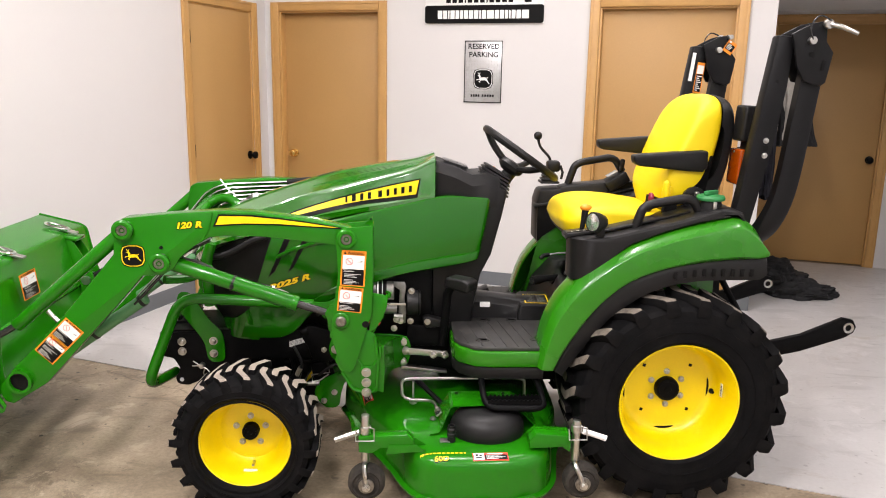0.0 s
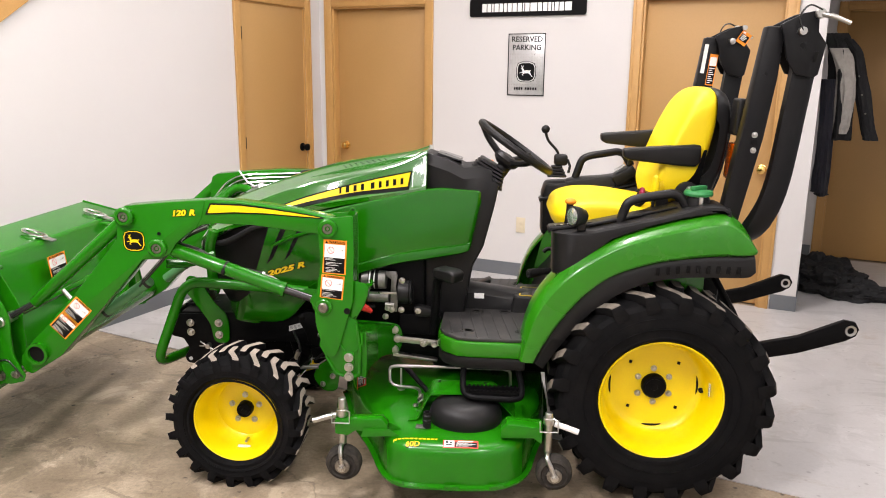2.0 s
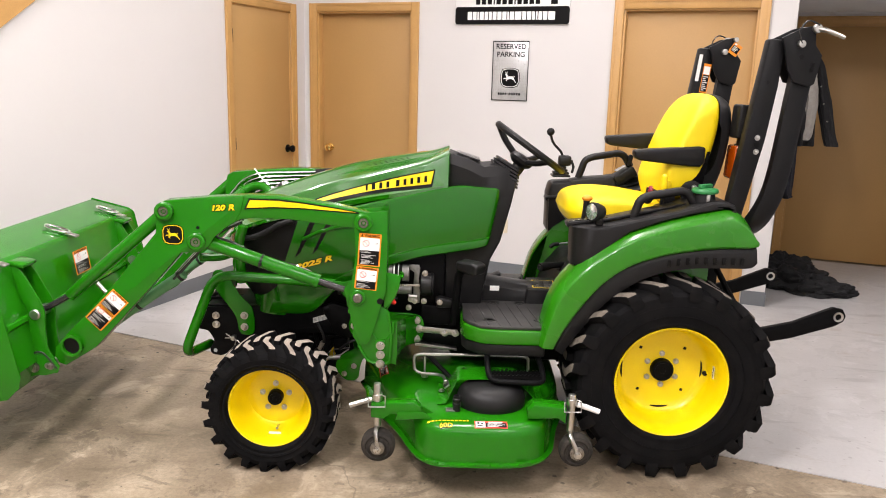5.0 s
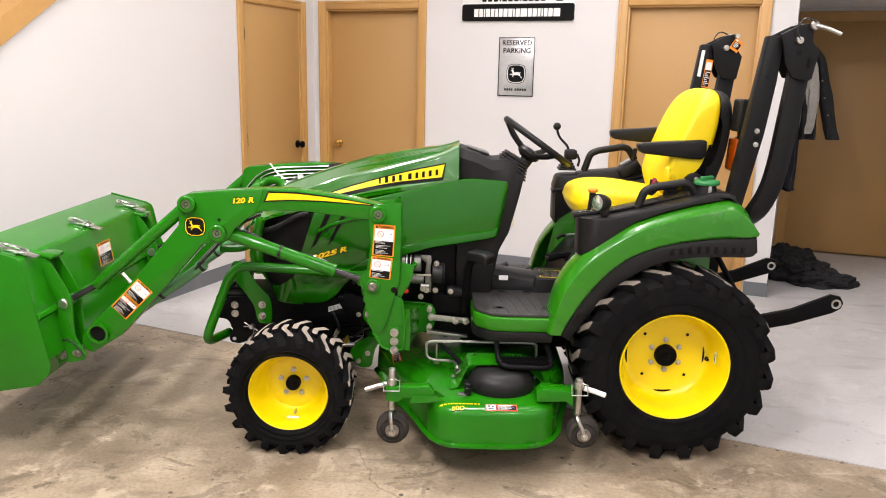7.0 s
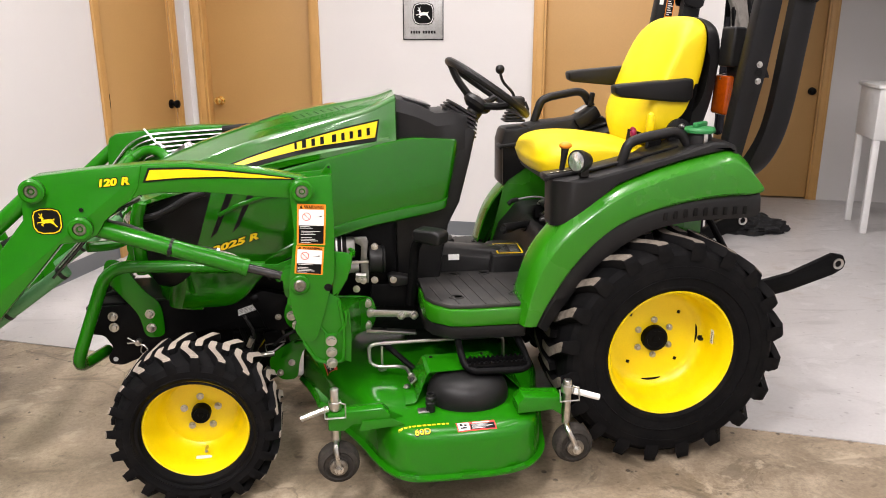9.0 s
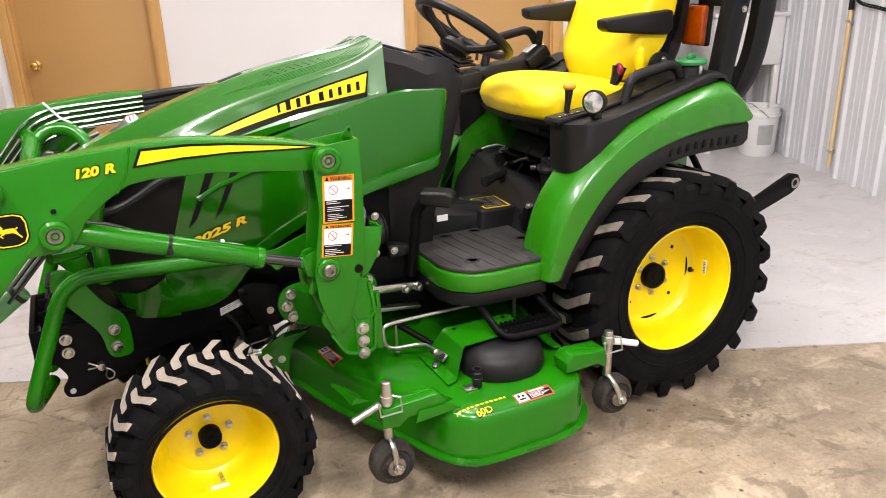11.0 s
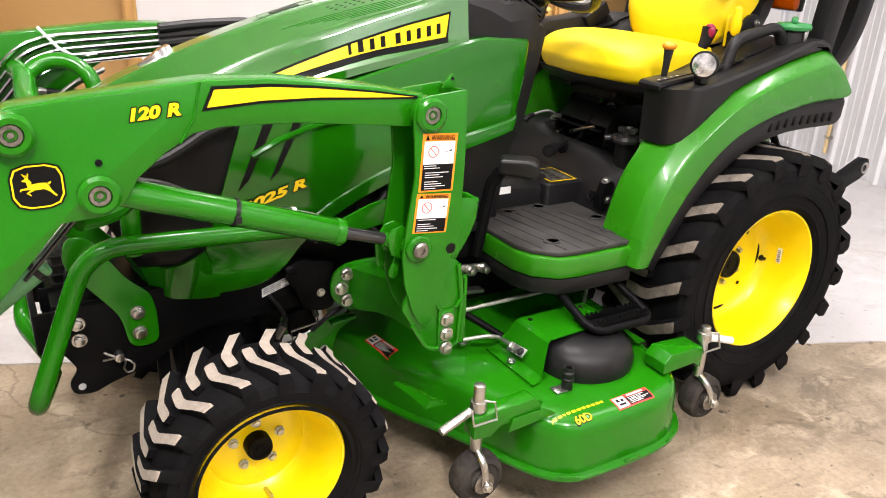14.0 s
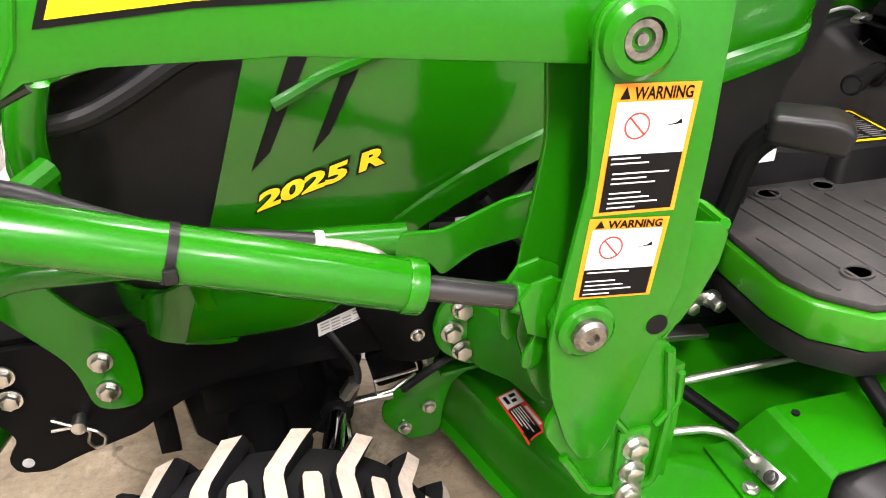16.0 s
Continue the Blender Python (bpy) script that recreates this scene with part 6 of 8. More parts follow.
for z in (1.265, 1.316):
    part("bolt", bolt((1.246, 2.604, z), 0.0075, 0.007), STEEL, legs[0])
part("bolt_hole", cyl((1.246, 2.603, 1.29), (1.246, 2.606, 1.29), 0.011, 14), DECAL_K, legs[0])
FARV = lambda x, z, turn=0.0: Matrix.Translation((x, 3.379, z)) @ Matrix.Rotation(radians(-turn), 4, "Y") @ NEAR
part("bar_code_strip", place(rect(0, 0, 0.016, 0.12), FARV(1.240, 1.52, -6)), WHITE_DECAL, legs[1], "pale paper strip")
wl = part("warning_label", place(rect(0, 0, 0.034, 0.13), FARV(1.264, 1.47, -6)), ORANGE_DECAL, legs[1], "orange, white and black warning label")
part("picture_field", place(rect(0.003, 0.082, 0.031, 0.118), FARV(1.264, 1.47, -6) @ Matrix.Translation((0, 0, 0.0006))), WHITE_DECAL, wl)
part("text_field", place(rect(0.003, 0.005, 0.031, 0.080), FARV(1.264, 1.47, -6) @ Matrix.Translation((0, 0, 0.0006))), DECAL_K, wl)
q = bmesh.new()
for i in range(8):
    rect(0.006, 0.010 + i * 0.0085, 0.018 + 0.010 * ((i * 5) % 3) / 2, 0.0135 + i * 0.0085, q)
part("text_block", place(q, FARV(1.264, 1.47, -6) @ Matrix.Translation((0, 0, 0.0012))), WHITE_DECAL, wl)
TAG = Matrix.Translation((1.400, 3.349, 1.662)) @ Matrix.Rotation(radians(32), 4, "Y") @ NEAR
tg = part("hang_tag", place(rect(-0.022, -0.026, 0.022, 0.026), TAG), ORANGE_DECAL, heads[1], "orange, black and white hang tag")
part("text_field", place(rect(-0.018, -0.014, 0.018, 0.014), TAG @ Matrix.Translation((0, 0, 0.0006))), DECAL_K, tg)
q = bmesh.new()
for i in range(4):
    rect(-0.014, -0.010 + i * 0.006, 0.004 + 0.003 * (i % 3), -0.007 + i * 0.006, q)
rect(-0.016, 0.017, -0.006, 0.024, q)
part("text_block", place(q, TAG @ Matrix.Translation((0, 0, 0.0012))), WHITE_DECAL, tg)
for x_, z_, r_ in ((1.262, 1.515, 0.006), (1.362, 1.606, 0.009)):
    part("hole", cyl((x_, 2.603 if x_ < 1.3 else 2.583, z_), (x_, 2.606 if x_ < 1.3 else 2.586, z_), r_, 12), DECAL_K, legs[0])
part("edge_step", prism([(1.366, 1.600), (1.372, 1.600), (1.372, 1.594)], 2.583, 2.585, 0), DECAL_K, legs[0])
sig = part("signal_lamp", box((1.240, 2.808, 1.207), (0.026, 0.098, 0.132), 0.010, Matrix.Rotation(radians(3), 4, "Y"), seg=3), ORANGE_LENS, tractor, "amber turn signal lamp", mirror=True)
for s_ in (0, 1):
    m_ = (lambda q: mirror_bm(q)) if s_ else (lambda q: q)
    part("lens_back", m_(box((1.260, 2.808, 1.207), (0.018, 0.104, 0.138), 0.006, Matrix.Rotation(radians(3), 4, "Y"))), BLACK, sig[s_])
    for dz in (-0.055, 0.055):
        part("screw", m_(cyl((1.2275, 2.808, 1.207 + dz), (1.2255, 2.808, 1.207 + dz), 0.004, 8)), PIN_STEEL, sig[s_])
part("signal_back", box((1.247, 2.785, 1.366), (0.046, 0.09, 0.130), 0.010, Matrix.Rotation(radians(3), 4, "Y"), seg=3), BLACK, tractor, "black lamp housing", mirror=True)
part("lamp_bracket", box((1.262, 2.725, 1.287), (0.030, 0.17, 0.034), 0.004), ROLL_BAR, tractor, mirror=True)

# three-point lower links
links = part("lift_arm", prism([(1.10, 0.44), (1.34, 0.492), (1.50, 0.525), (1.665, 0.578), (1.698, 0.598), (1.707, 0.622), (1.692, 0.648), (1.655, 0.655), (1.50, 0.590), (1.33, 0.552), (1.10, 0.51)], 2.682, 2.704, 0.003), BLACK_STEEL, tractor, "black flat lower link with ball eye", mirror=True)
for s in (0, 1):
    q = lathe([(0.012, -0.002), (0.020, -0.004), (0.020, 0.026), (0.012, 0.024)], (1.676, 2.682, 0.618), 20, closed=True)
    part("ball_eye", mirror_bm(q) if s else q, STEEL, links[s])
part("lift_rod", tube([(1.19, 2.74, 0.80), (1.27, 2.72, 0.66), (1.33, 2.71, 0.53)], 0.012, 10), BLACK_STEEL, tractor, mirror=True)
part("rear_housing", box((1.16, CY, 0.62), (0.2, 0.30, 0.42), 0.03), BLACK_STEEL, tractor)


# ---- front loader ----
loader = thing("front_loader", (-0.2, CY, 0.42), "green front loader with boom arms and wide bucket on a tractor", "loader")
ARM = [(-0.940, 1.022), (-0.915, 1.037), (-0.766, 1.052), (-0.610, 1.064), (-0.500, 1.062), (-0.411, 1.051), (-0.300, 1.036), (-0.172, 1.010), (-0.172, 0.946), (-0.323, 0.963), (-0.457, 0.978), (-0.590, 0.981), (-0.640, 0.974), (-0.692, 0.943), (-0.738, 0.905), (-0.762, 0.866), (-0.800, 0.845), (-0.864, 0.842), (-0.936, 0.760), (-1.045, 0.640), (-1.168, 0.505), (-1.205, 0.464), (-1.325, 0.388), (-1.350, 0.396), (-1.366, 0.425), (-1.360, 0.460), (-1.305, 0.526), (-1.243, 0.587), (-1.125, 0.713), (-0.999, 0.862), (-0.955, 0.915), (-0.950, 0.985)]
arms_ = part("boom_arm", prism(ARM, 2.532, 2.602, 0.005), GREEN, loader, "green box-section loader boom arm", mirror=True)
for s in (0, 1):
    m_ = (lambda q: mirror_bm(q)) if s else (lambda q: q)
    for x, z, r in ((-0.916, 0.999, 0.034), (-0.803, 0.888, 0.034), (-0.185, 0.978, 0.034)):
        part("pin_boss", m_(lathe([(r, 0.05), (r, -0.014), (r - 0.006, -0.019), (0.019, -0.019), (0.019, -0.012), (0.004, -0.012)], (x, 2.53 if x < -0.3 else 2.517, z), 28)), GREEN, arms_[s])
        part("pin", m_(lathe([(0.0185, 0.012), (0.0185, -0.002), (0.0165, -0.004), (0.0105, -0.004), (0.009, 0.001), (0.006, 0.001), (0.005, -0.003), (0.001, -0.003)], (x, 2.518 if x < -0.3 else 2.505, z), 20)), PIN_STEEL, arms_[s], "dull steel pin")
    part("cross_tube_end", m_(lathe([(0.042, 0.04), (0.042, -0.014), (0.032, -0.014), (0.032, 0.048), (0.004, 0.048)], (-1.293, 2.53, 0.472), 28)), GREEN, arms_[s])
    # flat black disc in place of the shaded hollow of the tube
    part("tube_bore", m_(cyl((-1.293, 2.5285, 0.472), (-1.293, 2.5305, 0.472), 0.0318, 24)), DECAL_K, arms_[s])
    part("grease_hole", m_(cyl((-0.797, 2.529, 0.94), (-0.797, 2.533, 0.94), 0.006, 10)), DECAL_K, arms_[s])
    # weld seam where the boom halves meet
    part("seam", m_(tube([(-0.625, 2.5315, 1.062), (-0.640, 2.5315, 1.0), (-0.665, 2.5315, 0.96)], 0.0025, 6)), GREEN, arms_[s])
part("cross_tube", cyl((-1.293, 2.60, 0.472), (-1.293, 2 * CY - 2.60, 0.472), 0.045, 24), GREEN, loader, "green cross tube between the arms")

# decals of the near and far arms
def label_sheet(M, w, h, parent, split=0.55, head="WARNING", name="warning_label"):
    """An orange-framed safety label: heading, white picture field, black field with text bars."""
    lb_ = part(name, place(rect(0, 0, w, h), M), ORANGE_DECAL, parent, "orange, white and black warning label")
    hb_ = h * 0.13
    up = lambda q, k: place(q, M @ Matrix.Translation((0, 0, 0.0006 * k)))
    part("picture_field", up(rect(w * 0.06, h * (1 - split), w * 0.94, h - hb_), 1), WHITE_DECAL, lb_)
    part("text_field", up(rect(w * 0.06, h * 0.03, w * 0.94, h * (1 - split)), 1), DECAL_K, lb_)
    q = text_bm(head, hb_ * 0.95, bold=0.0004)
    ws = max(v.co.x for v in q.verts)
    for v in q.verts:
        v.co.x = w * 0.24 + v.co.x * (w * 0.68 / ws)
        v.co.y = h - hb_ * 0.86 + v.co.y
    part("heading", up(q, 1), DECAL_K, lb_)
    part("hazard_mark", up(flat([(w * 0.08, h - hb_ * 0.85), (w * 0.2, h - hb_ * 0.85), (w * 0.14, h - hb_ * 0.15)]), 1), DECAL_K, lb_)
    q = bmesh.new()
    n = 11 if split < 0.6 else 6
    fh = h * (1 - split) - h * 0.05
    for i in range(n):
        y = h * 0.045 + fh * (i + 0.3) / n
        if i in (4, 8):
            continue
        x0 = w * (0.10 if i > 8 or n == 6 else 0.14)
        rect(x0, y, x0 + w * (0.34 + 0.38 * ((i * 37) % 10) / 10), y + fh / n * 0.30, q)
    part("text_block", up(q, 2), WHITE_DECAL, lb_)
    q = bmesh.new()
    cx, cy_, r = w * 0.33, h * (1 - split) + (h * split - hb_) * 0.55, min(w, h) * 0.15
    for i in range(20):
        a, c = 2 * math.pi * i / 20, 2 * math.pi * (i + 1) / 20
        join(q, flat([(cx + r * math.cos(a), cy_ + r * math.sin(a)), (cx + r * math.cos(c), cy_ + r * math.sin(c)), (cx + r * 0.85 * math.cos(c), cy_ + r * 0.85 * math.sin(c)), (cx + r * 0.85 * math.cos(a), cy_ + r * 0.85 * math.sin(a))]))
    join(q, flat([(cx - r * 0.7, cy_ + r * 0.6), (cx - r * 0.6, cy_ + r * 0.7), (cx + r * 0.7, cy_ - r * 0.6), (cx + r * 0.6, cy_ - r * 0.7)]))
    part("pictogram", up(q, 2), RED_DECAL, lb_)
    part("pictogram", up(flat([(w * 0.6, cy_ - r * 0.1), (w * 0.86, cy_ + r * 0.05), (w * 0.84, cy_ + r * 0.4), (w * 0.78, cy_ + r * 0.1)]), 2), DECAL_K, lb_)
    return lb_


def at_near(x, y, z, turn=0.0):
    return Matrix.Translation((x, y, z)) @ Matrix.Rotation(radians(-turn), 4, "Y") @ NEAR


AY = 2.5305
st = part("decal_stripe", place(flat([(-0.625, 1.012), (-0.606, 1.054), (-0.50, 1.053), (-0.41, 1.044), (-0.30, 1.029), (-0.205, 1.013), (-0.205, 1.007), (-0.30, 1.012), (-0.41, 1.018), (-0.52, 1.019)]), at_near(0, AY, 0)), DECAL_K, arms_[0], "black-edged yellow stripe decal")
part("yellow_field", place(flat([(-0.616, 1.018), (-0.602, 1.048), (-0.50, 1.047), (-0.41, 1.039), (-0.30, 1.025), (-0.212, 1.0115), (-0.30, 1.016), (-0.41, 1.023), (-0.52, 1.024)]), at_near(0, AY - 0.0006, 0)), DECAL_Y, st)
for mt, bold, dy, grow in ((DECAL_K, 0.0034, 0.0, 0.0022), (DECAL_Y, 0.0016, 0.0006, 0.0)):
    for body, x, z, w in (("120", -0.742, 1.003, 0.047), ("R", -0.6825, 1.0068, 0.0235)):
        q = text_fit(body, w + 2 * grow, 0.0225 + 2 * grow, 0.22, bold, 0.07)
        part("model_number", place(q, at_near(x - grow, AY - dy, z - grow)), mt, arms_[0], "yellow model number with black edge")
badge(at_near(-0.890, AY, 0.911), 0.080, 0.076, arms_[0], DECAL_Y, DECAL_Y)
for k_ in range(2):
    # two labels one above the other along the lower arm, heads uphill
    base = at_near(-1.238, AY, 0.583) @ Matrix.Rotation(radians(-44.5), 4, "Z")
    label_sheet(base @ Matrix.Translation((0, 0.081 * k_ + 0.002, 0)), 0.077, 0.079, arms_[0], 0.32 if k_ == 0 else 0.6)

# boom lift cylinders, bucket cylinders
for s in (0, 1):
    m_ = (lambda q: mirror_bm(q)) if s else (lambda q: q)
    lc = part("lift_cylinder", m_(cyl((-0.790, 2.565, 0.885), (-0.360, 2.562, 0.740), 0.026, 28, bev=0.004)), GREEN, loader, "green lift cylinder")
    part("end_cap", m_(cyl((-0.374, 2.562, 0.7447), (-0.356, 2.562, 0.7387), 0.028, 28, bev=0.002)), GREEN, lc)
    part("rod", m_(cyl((-0.362, 2.562, 0.7405), (-0.232, 2.562, 0.700), 0.013, 18)), DARK_CHROME, lc, "dark piston rod")
    part("rod_eye", m_(cyl((-0.262, 2.562, 0.7095), (-0.212, 2.562, 0.694), 0.0165, 16, bev=0.002)), GREEN, lc)
    tie = part("zip_tie", m_(cyl((-0.577, 2.5635, 0.8132), (-0.569, 2.5635, 0.8105), 0.0275, 20)), BLACK, lc, "black cable tie")
    part("tie_head", m_(box((-0.573, 2.5345, 0.806), (0.012, 0.008, 0.014), 0.002)), BLACK, tie)
    part("hose", m_(tube([(-0.80, 2.61, 0.895), (-0.745, 2.602, 0.880), (-0.69, 2.60, 0.867), (-0.645, 2.60, 0.841), (-0.572, 2.598, 0.806), (-0.505, 2.598, 0.794), (-0.448, 2.597, 0.781)], 0.0118, 12, 0.06)), BLACK, lc, "black hydraulic hose")
    part("hose_band", m_(cyl((-0.450, 2.597, 0.7815), (-0.442, 2.597, 0.7798), 0.0135, 14)), WHITE_DECAL, lc)
    part("hose_elbow", m_(tube([(-0.442, 2.597, 0.780), (-0.41, 2.594, 0.772), (-0.388, 2.585, 0.763), (-0.382, 2.572, 0.752)], 0.0075, 10, 0.015)), PIN_STEEL, lc)
    part("hose_start", m_(tube([(-0.80, 2.61, 0.895), (-0.815, 2.615, 0.902), (-0.83, 2.615, 0.892)], 0.0085, 10, 0.01)), STEEL, lc)
    bc = part("bucket_cylinder", m_(cyl((-0.925, 2.565, 0.990), (-1.305, 2.565, 0.658), 0.024, 24, bev=0.004)), GREEN, loader, "green bucket cylinder")
    part("rod", m_(cyl((-1.30, 2.565, 0.662), (-1.412, 2.565, 0.598), 0.012, 16)), DARK_CHROME, bc)
    part("fitting", m_(tube([(-1.215, 2.60, 0.70), (-1.185, 2.60, 0.665), (-1.15, 2.60, 0.63)], 0.008, 10)), STEEL, bc)
    sleeve = part("line_sleeve", m_(cyl((-0.895, 2.645, 0.735), (-1.18, 2.645, 0.532), 0.021, 20, bev=0.004)), SLEEVE, bc, "dull pale green sleeve over the steel lines")
    for t in (0.03, 0.62):
        c0 = Vector((-0.895, 2.645, 0.735)).lerp(Vector((-1.18, 2.645, 0.532)), t)
        c1 = c0 + Vector((-0.285, 0, -0.203)).normalized() * 0.012
        part("strap", m_(cyl(c0, c1, 0.0225, 20)), BLACK, sleeve, "black strap")
    for k_ in range(4):
        y_ = 2.628 + 0.011 * k_
        part("steel_line", m_(tube([(-0.93, y_, 0.715 + 0.006 * k_), (-0.785, y_, 0.872 + 0.005 * k_), (-0.735, y_, 0.912 + 0.005 * k_), (-0.66, y_, 0.945 + 0.004 * k_)], 0.0052, 8, 0.04)), STEEL if k_ % 2 else DARK_CHROME, bc)

# masts
MAST = [(-0.222, 0.985), (-0.214, 1.004), (-0.195, 1.014), (-0.110, 1.022), (-0.098, 1.022), (-0.097, 0.878), (-0.102, 0.717), (-0.118, 0.668), (-0.152, 0.553), (-0.164, 0.519), (-0.178, 0.508), (-0.195, 0.515), (-0.212, 0.545), (-0.233, 0.612), (-0.240, 0.680), (-0.232, 0.738), (-0.214, 0.852)]
MAST = soft(MAST, 0.012, 3)
masts = part("mast", prism(MAST, 2.512, 2.520, 0.002), GREEN, loader, "green loader mast plate", mirror=True)
part("mast", prism(MAST, 2.612, 2.620, 0.002), GREEN, loader, "green loader mast plate", mirror=True)
for s in (0, 1):
    m_ = (lambda q: mirror_bm(q)) if s else (lambda q: q)
    part("mast_web", m_(prism([(-0.108, 1.020), (-0.098, 1.020), (-0.104, 0.72), (-0.116, 0.72)], 2.520, 2.612, 0)), GREEN, masts[s])
    ear = part("top_ear", m_(prism([(-0.130, 1.018), (-0.098, 1.018), (-0.0985, 1.040), (-0.105, 1.047), (-0.113, 1.043)], 2.562, 2.568, 0.0015)), GREEN, masts[s])
    part("ear_hole", m_(cyl((-0.1065, 2.5605, 1.037), (-0.1065, 2.5635, 1.037), 0.004, 10)), DECAL_K, ear)
    part("pin_boss", m_(lathe([(0.030, 0.02), (0.030, -0.008), (0.026, -0.011), (0.004, -0.011)], (-0.205, 2.512, 0.696), 24)), GREEN, masts[s])
    part("pin", m_(lathe([(0.018, 0.0), (0.018, -0.016), (0.014, -0.02), (0.007, -0.02), (0.006, -0.015), (0.002, -0.015)], (-0.205, 2.510, 0.696), 18)), PIN_STEEL, masts[s], "dull steel pin")
    part("hole", m_(cyl((-0.123, 2.5112, 0.682), (-0.123, 2.514, 0.682), 0.012, 16)), DECAL_K, masts[s])
    part("saddle", m_(prism([(-0.104, 0.790), (-0.060, 0.782), (-0.048, 0.768), (-0.052, 0.735), (-0.066, 0.700), (-0.085, 0.668), (-0.112, 0.645)], 2.526, 2.532, 0.002)), GREEN, masts[s])
    part("saddle", m_(tube([(-0.052, 2.530, 0.778), (-0.044, 2.540, 0.772), (-0.043, 2.58, 0.772), (-0.052, 2.60, 0.772)], 0.006, 8)), GREEN, masts[s])
    part("saddle", m_(loft([[Vector((-0.046, 2.53, 0.772)), Vector((-0.046, 2.60, 0.772)), Vector((-0.050, 2.60, 0.772)), Vector((-0.050, 2.53, 0.772))], [Vector((-0.064, 2.53, 0.70)), Vector((-0.064, 2.60, 0.70)), Vector((-0.068, 2.60, 0.70)), Vector((-0.068, 2.53, 0.70))], [Vector((-0.098, 2.53, 0.645)), Vector((-0.098, 2.60, 0.645)), Vector((-0.102, 2.60, 0.645)), Vector((-0.102, 2.53, 0.645))]])), GREEN, masts[s])
    # bolted lower bracket with a raised rim
    br = part("mast_bracket", m_(prism(soft([(-0.232, 0.548), (-0.215, 0.520), (-0.174, 0.442), (-0.152, 0.430), (-0.088, 0.427), (-0.079, 0.436), (-0.074, 0.55), (-0.088, 0.64), (-0.125, 0.66), (-0.200, 0.62)], 0.014), 2.526, 2.538, 0.003)), GREEN, loader, "green cast mast bracket with three bolts")
    part("bracket_rim", m_(tube([(-0.205, 2.526, 0.505), (-0.170, 2.525, 0.445), (-0.150, 2.524, 0.436), (-0.086, 2.524, 0.433), (-0.080, 2.524, 0.545), (-0.093, 2.524, 0.635)], 0.006, 8, 0.02)), GREEN, br)
    def ring_at(y, x0, x1, zb0, zb1, zt0, zt1):
        return [Vector((x0, y, zb0)), Vector((x0 - 0.004, y, (zb0 + zt0) / 2)), Vector((x0, y, zt0)), Vector(((x0 + x1) / 2, y, (zt0 + zt1) / 2 + 0.006)), Vector((x1, y, zt1)), Vector((x1 + 0.004, y, (zb1 + zt1) / 2)), Vector((x1, y, zb1)), Vector(((x0 + x1) / 2, y, (zb0 + zb1) / 2))]
    part("bracket_casting", m_(loft([ring_at(2.536, -0.168, -0.062, 0.455, 0.425, 0.565, 0.60), ring_at(2.60, -0.165, -0.062, 0.45, 0.43, 0.555, 0.575), ring_at(2.68, -0.172, -0.052, 0.445, 0.432, 0.545, 0.560), ring_at(2.74, -0.190, -0.036, 0.44, 0.43, 0.538, 0.548), ring_at(2.785, -0.215, -0.010, 0.43, 0.425, 0.538, 0.540), ring_at(2.812, -0.225, 0.006, 0.43, 0.42, 0.538, 0.540)])), GREEN, br)
    part("side_plate", m_(prism(soft([(-0.268, 0.530), (-0.238, 0.548), (-0.19, 0.552), (-0.02, 0.545), (0.02, 0.536), (0.032, 0.515), (0.040, 0.48), (0.026, 0.43), (0.01, 0.415), (-0.22, 0.418), (-0.238, 0.425), (-0.272, 0.455), (-0.280, 0.49)], 0.02), 2.813, 2.826, 0.004)), GREEN, br)
    for z in (0.507, 0.470, 0.434):
        part("bolt", m_(bolt((-0.121, 2.519, z), 0.0125, 0.014)), STEEL, br)
    for x, z in ((-0.236, 0.524), (-0.252, 0.487), (-0.236, 0.452)):
        part("bolt", m_(bolt((x, 2.812, z), 0.0125, 0.016)), STEEL, br)
    for x, z in ((0.004, 0.517), (0.016, 0.482), (0.004, 0.437)):
        part("bolt", m_(bolt((x, 2.812, z), 0.0125, 0.016)), STEEL, br)
    part("bolt_boss", m_(prism([(-0.140, 0.424), (-0.103, 0.424), (-0.101, 0.53), (-0.142, 0.53)], 2.519, 2.528, 0.003)), GREEN, br)
    part("bracket_rib", m_(tube([(-0.134, 2.523, 0.53), (-0.152, 2.523, 0.555), (-0.158, 2.524, 0.545)], 0.005, 8)), GREEN, br)
    part("bracket_rib", m_(tube([(-0.096, 2.523, 0.53), (-0.072, 2.523, 0.56), (-0.074, 2.523, 0.60)], 0.005, 8)), GREEN, br)
    for y_ in (2.540, 2.576):
        part("clevis", m_(prism([(-0.262, 0.716), (-0.250, 0.734), (-0.228, 0.740), (-0.205, 0.728), (-0.205, 0.690), (-0.228, 0.664), (-0.252, 0.676)], y_, y_ + 0.008, 0.003)), GREEN, br)
    part("lock_tongue", m_(prism([(-0.226, 0.70), (-0.212, 0.69), (-0.222, 0.65), (-0.228, 0.622), (-0.238, 0.613), (-0.249, 0.620), (-0.248, 0.634), (-0.238, 0.655)], 2.556, 2.563, 0.002)), GREEN, br)
    part("lock_tongue", m_(prism([(-0.262, 0.70), (-0.236, 0.69), (-0.236, 0.655), (-0.240, 0.630), (-0.250, 0.625), (-0.258, 0.636), (-0.260, 0.66)], 2.598, 2.604, 0.002)), GREEN, br)
label_sheet(at_near(-0.208, 2.511, 0.819, -3.5), 0.082, 0.122, masts[0], 0.52)
label_sheet(at_near(-0.2195, 2.511, 0.731, -6), 0.082, 0.086, masts[0], 0.62)

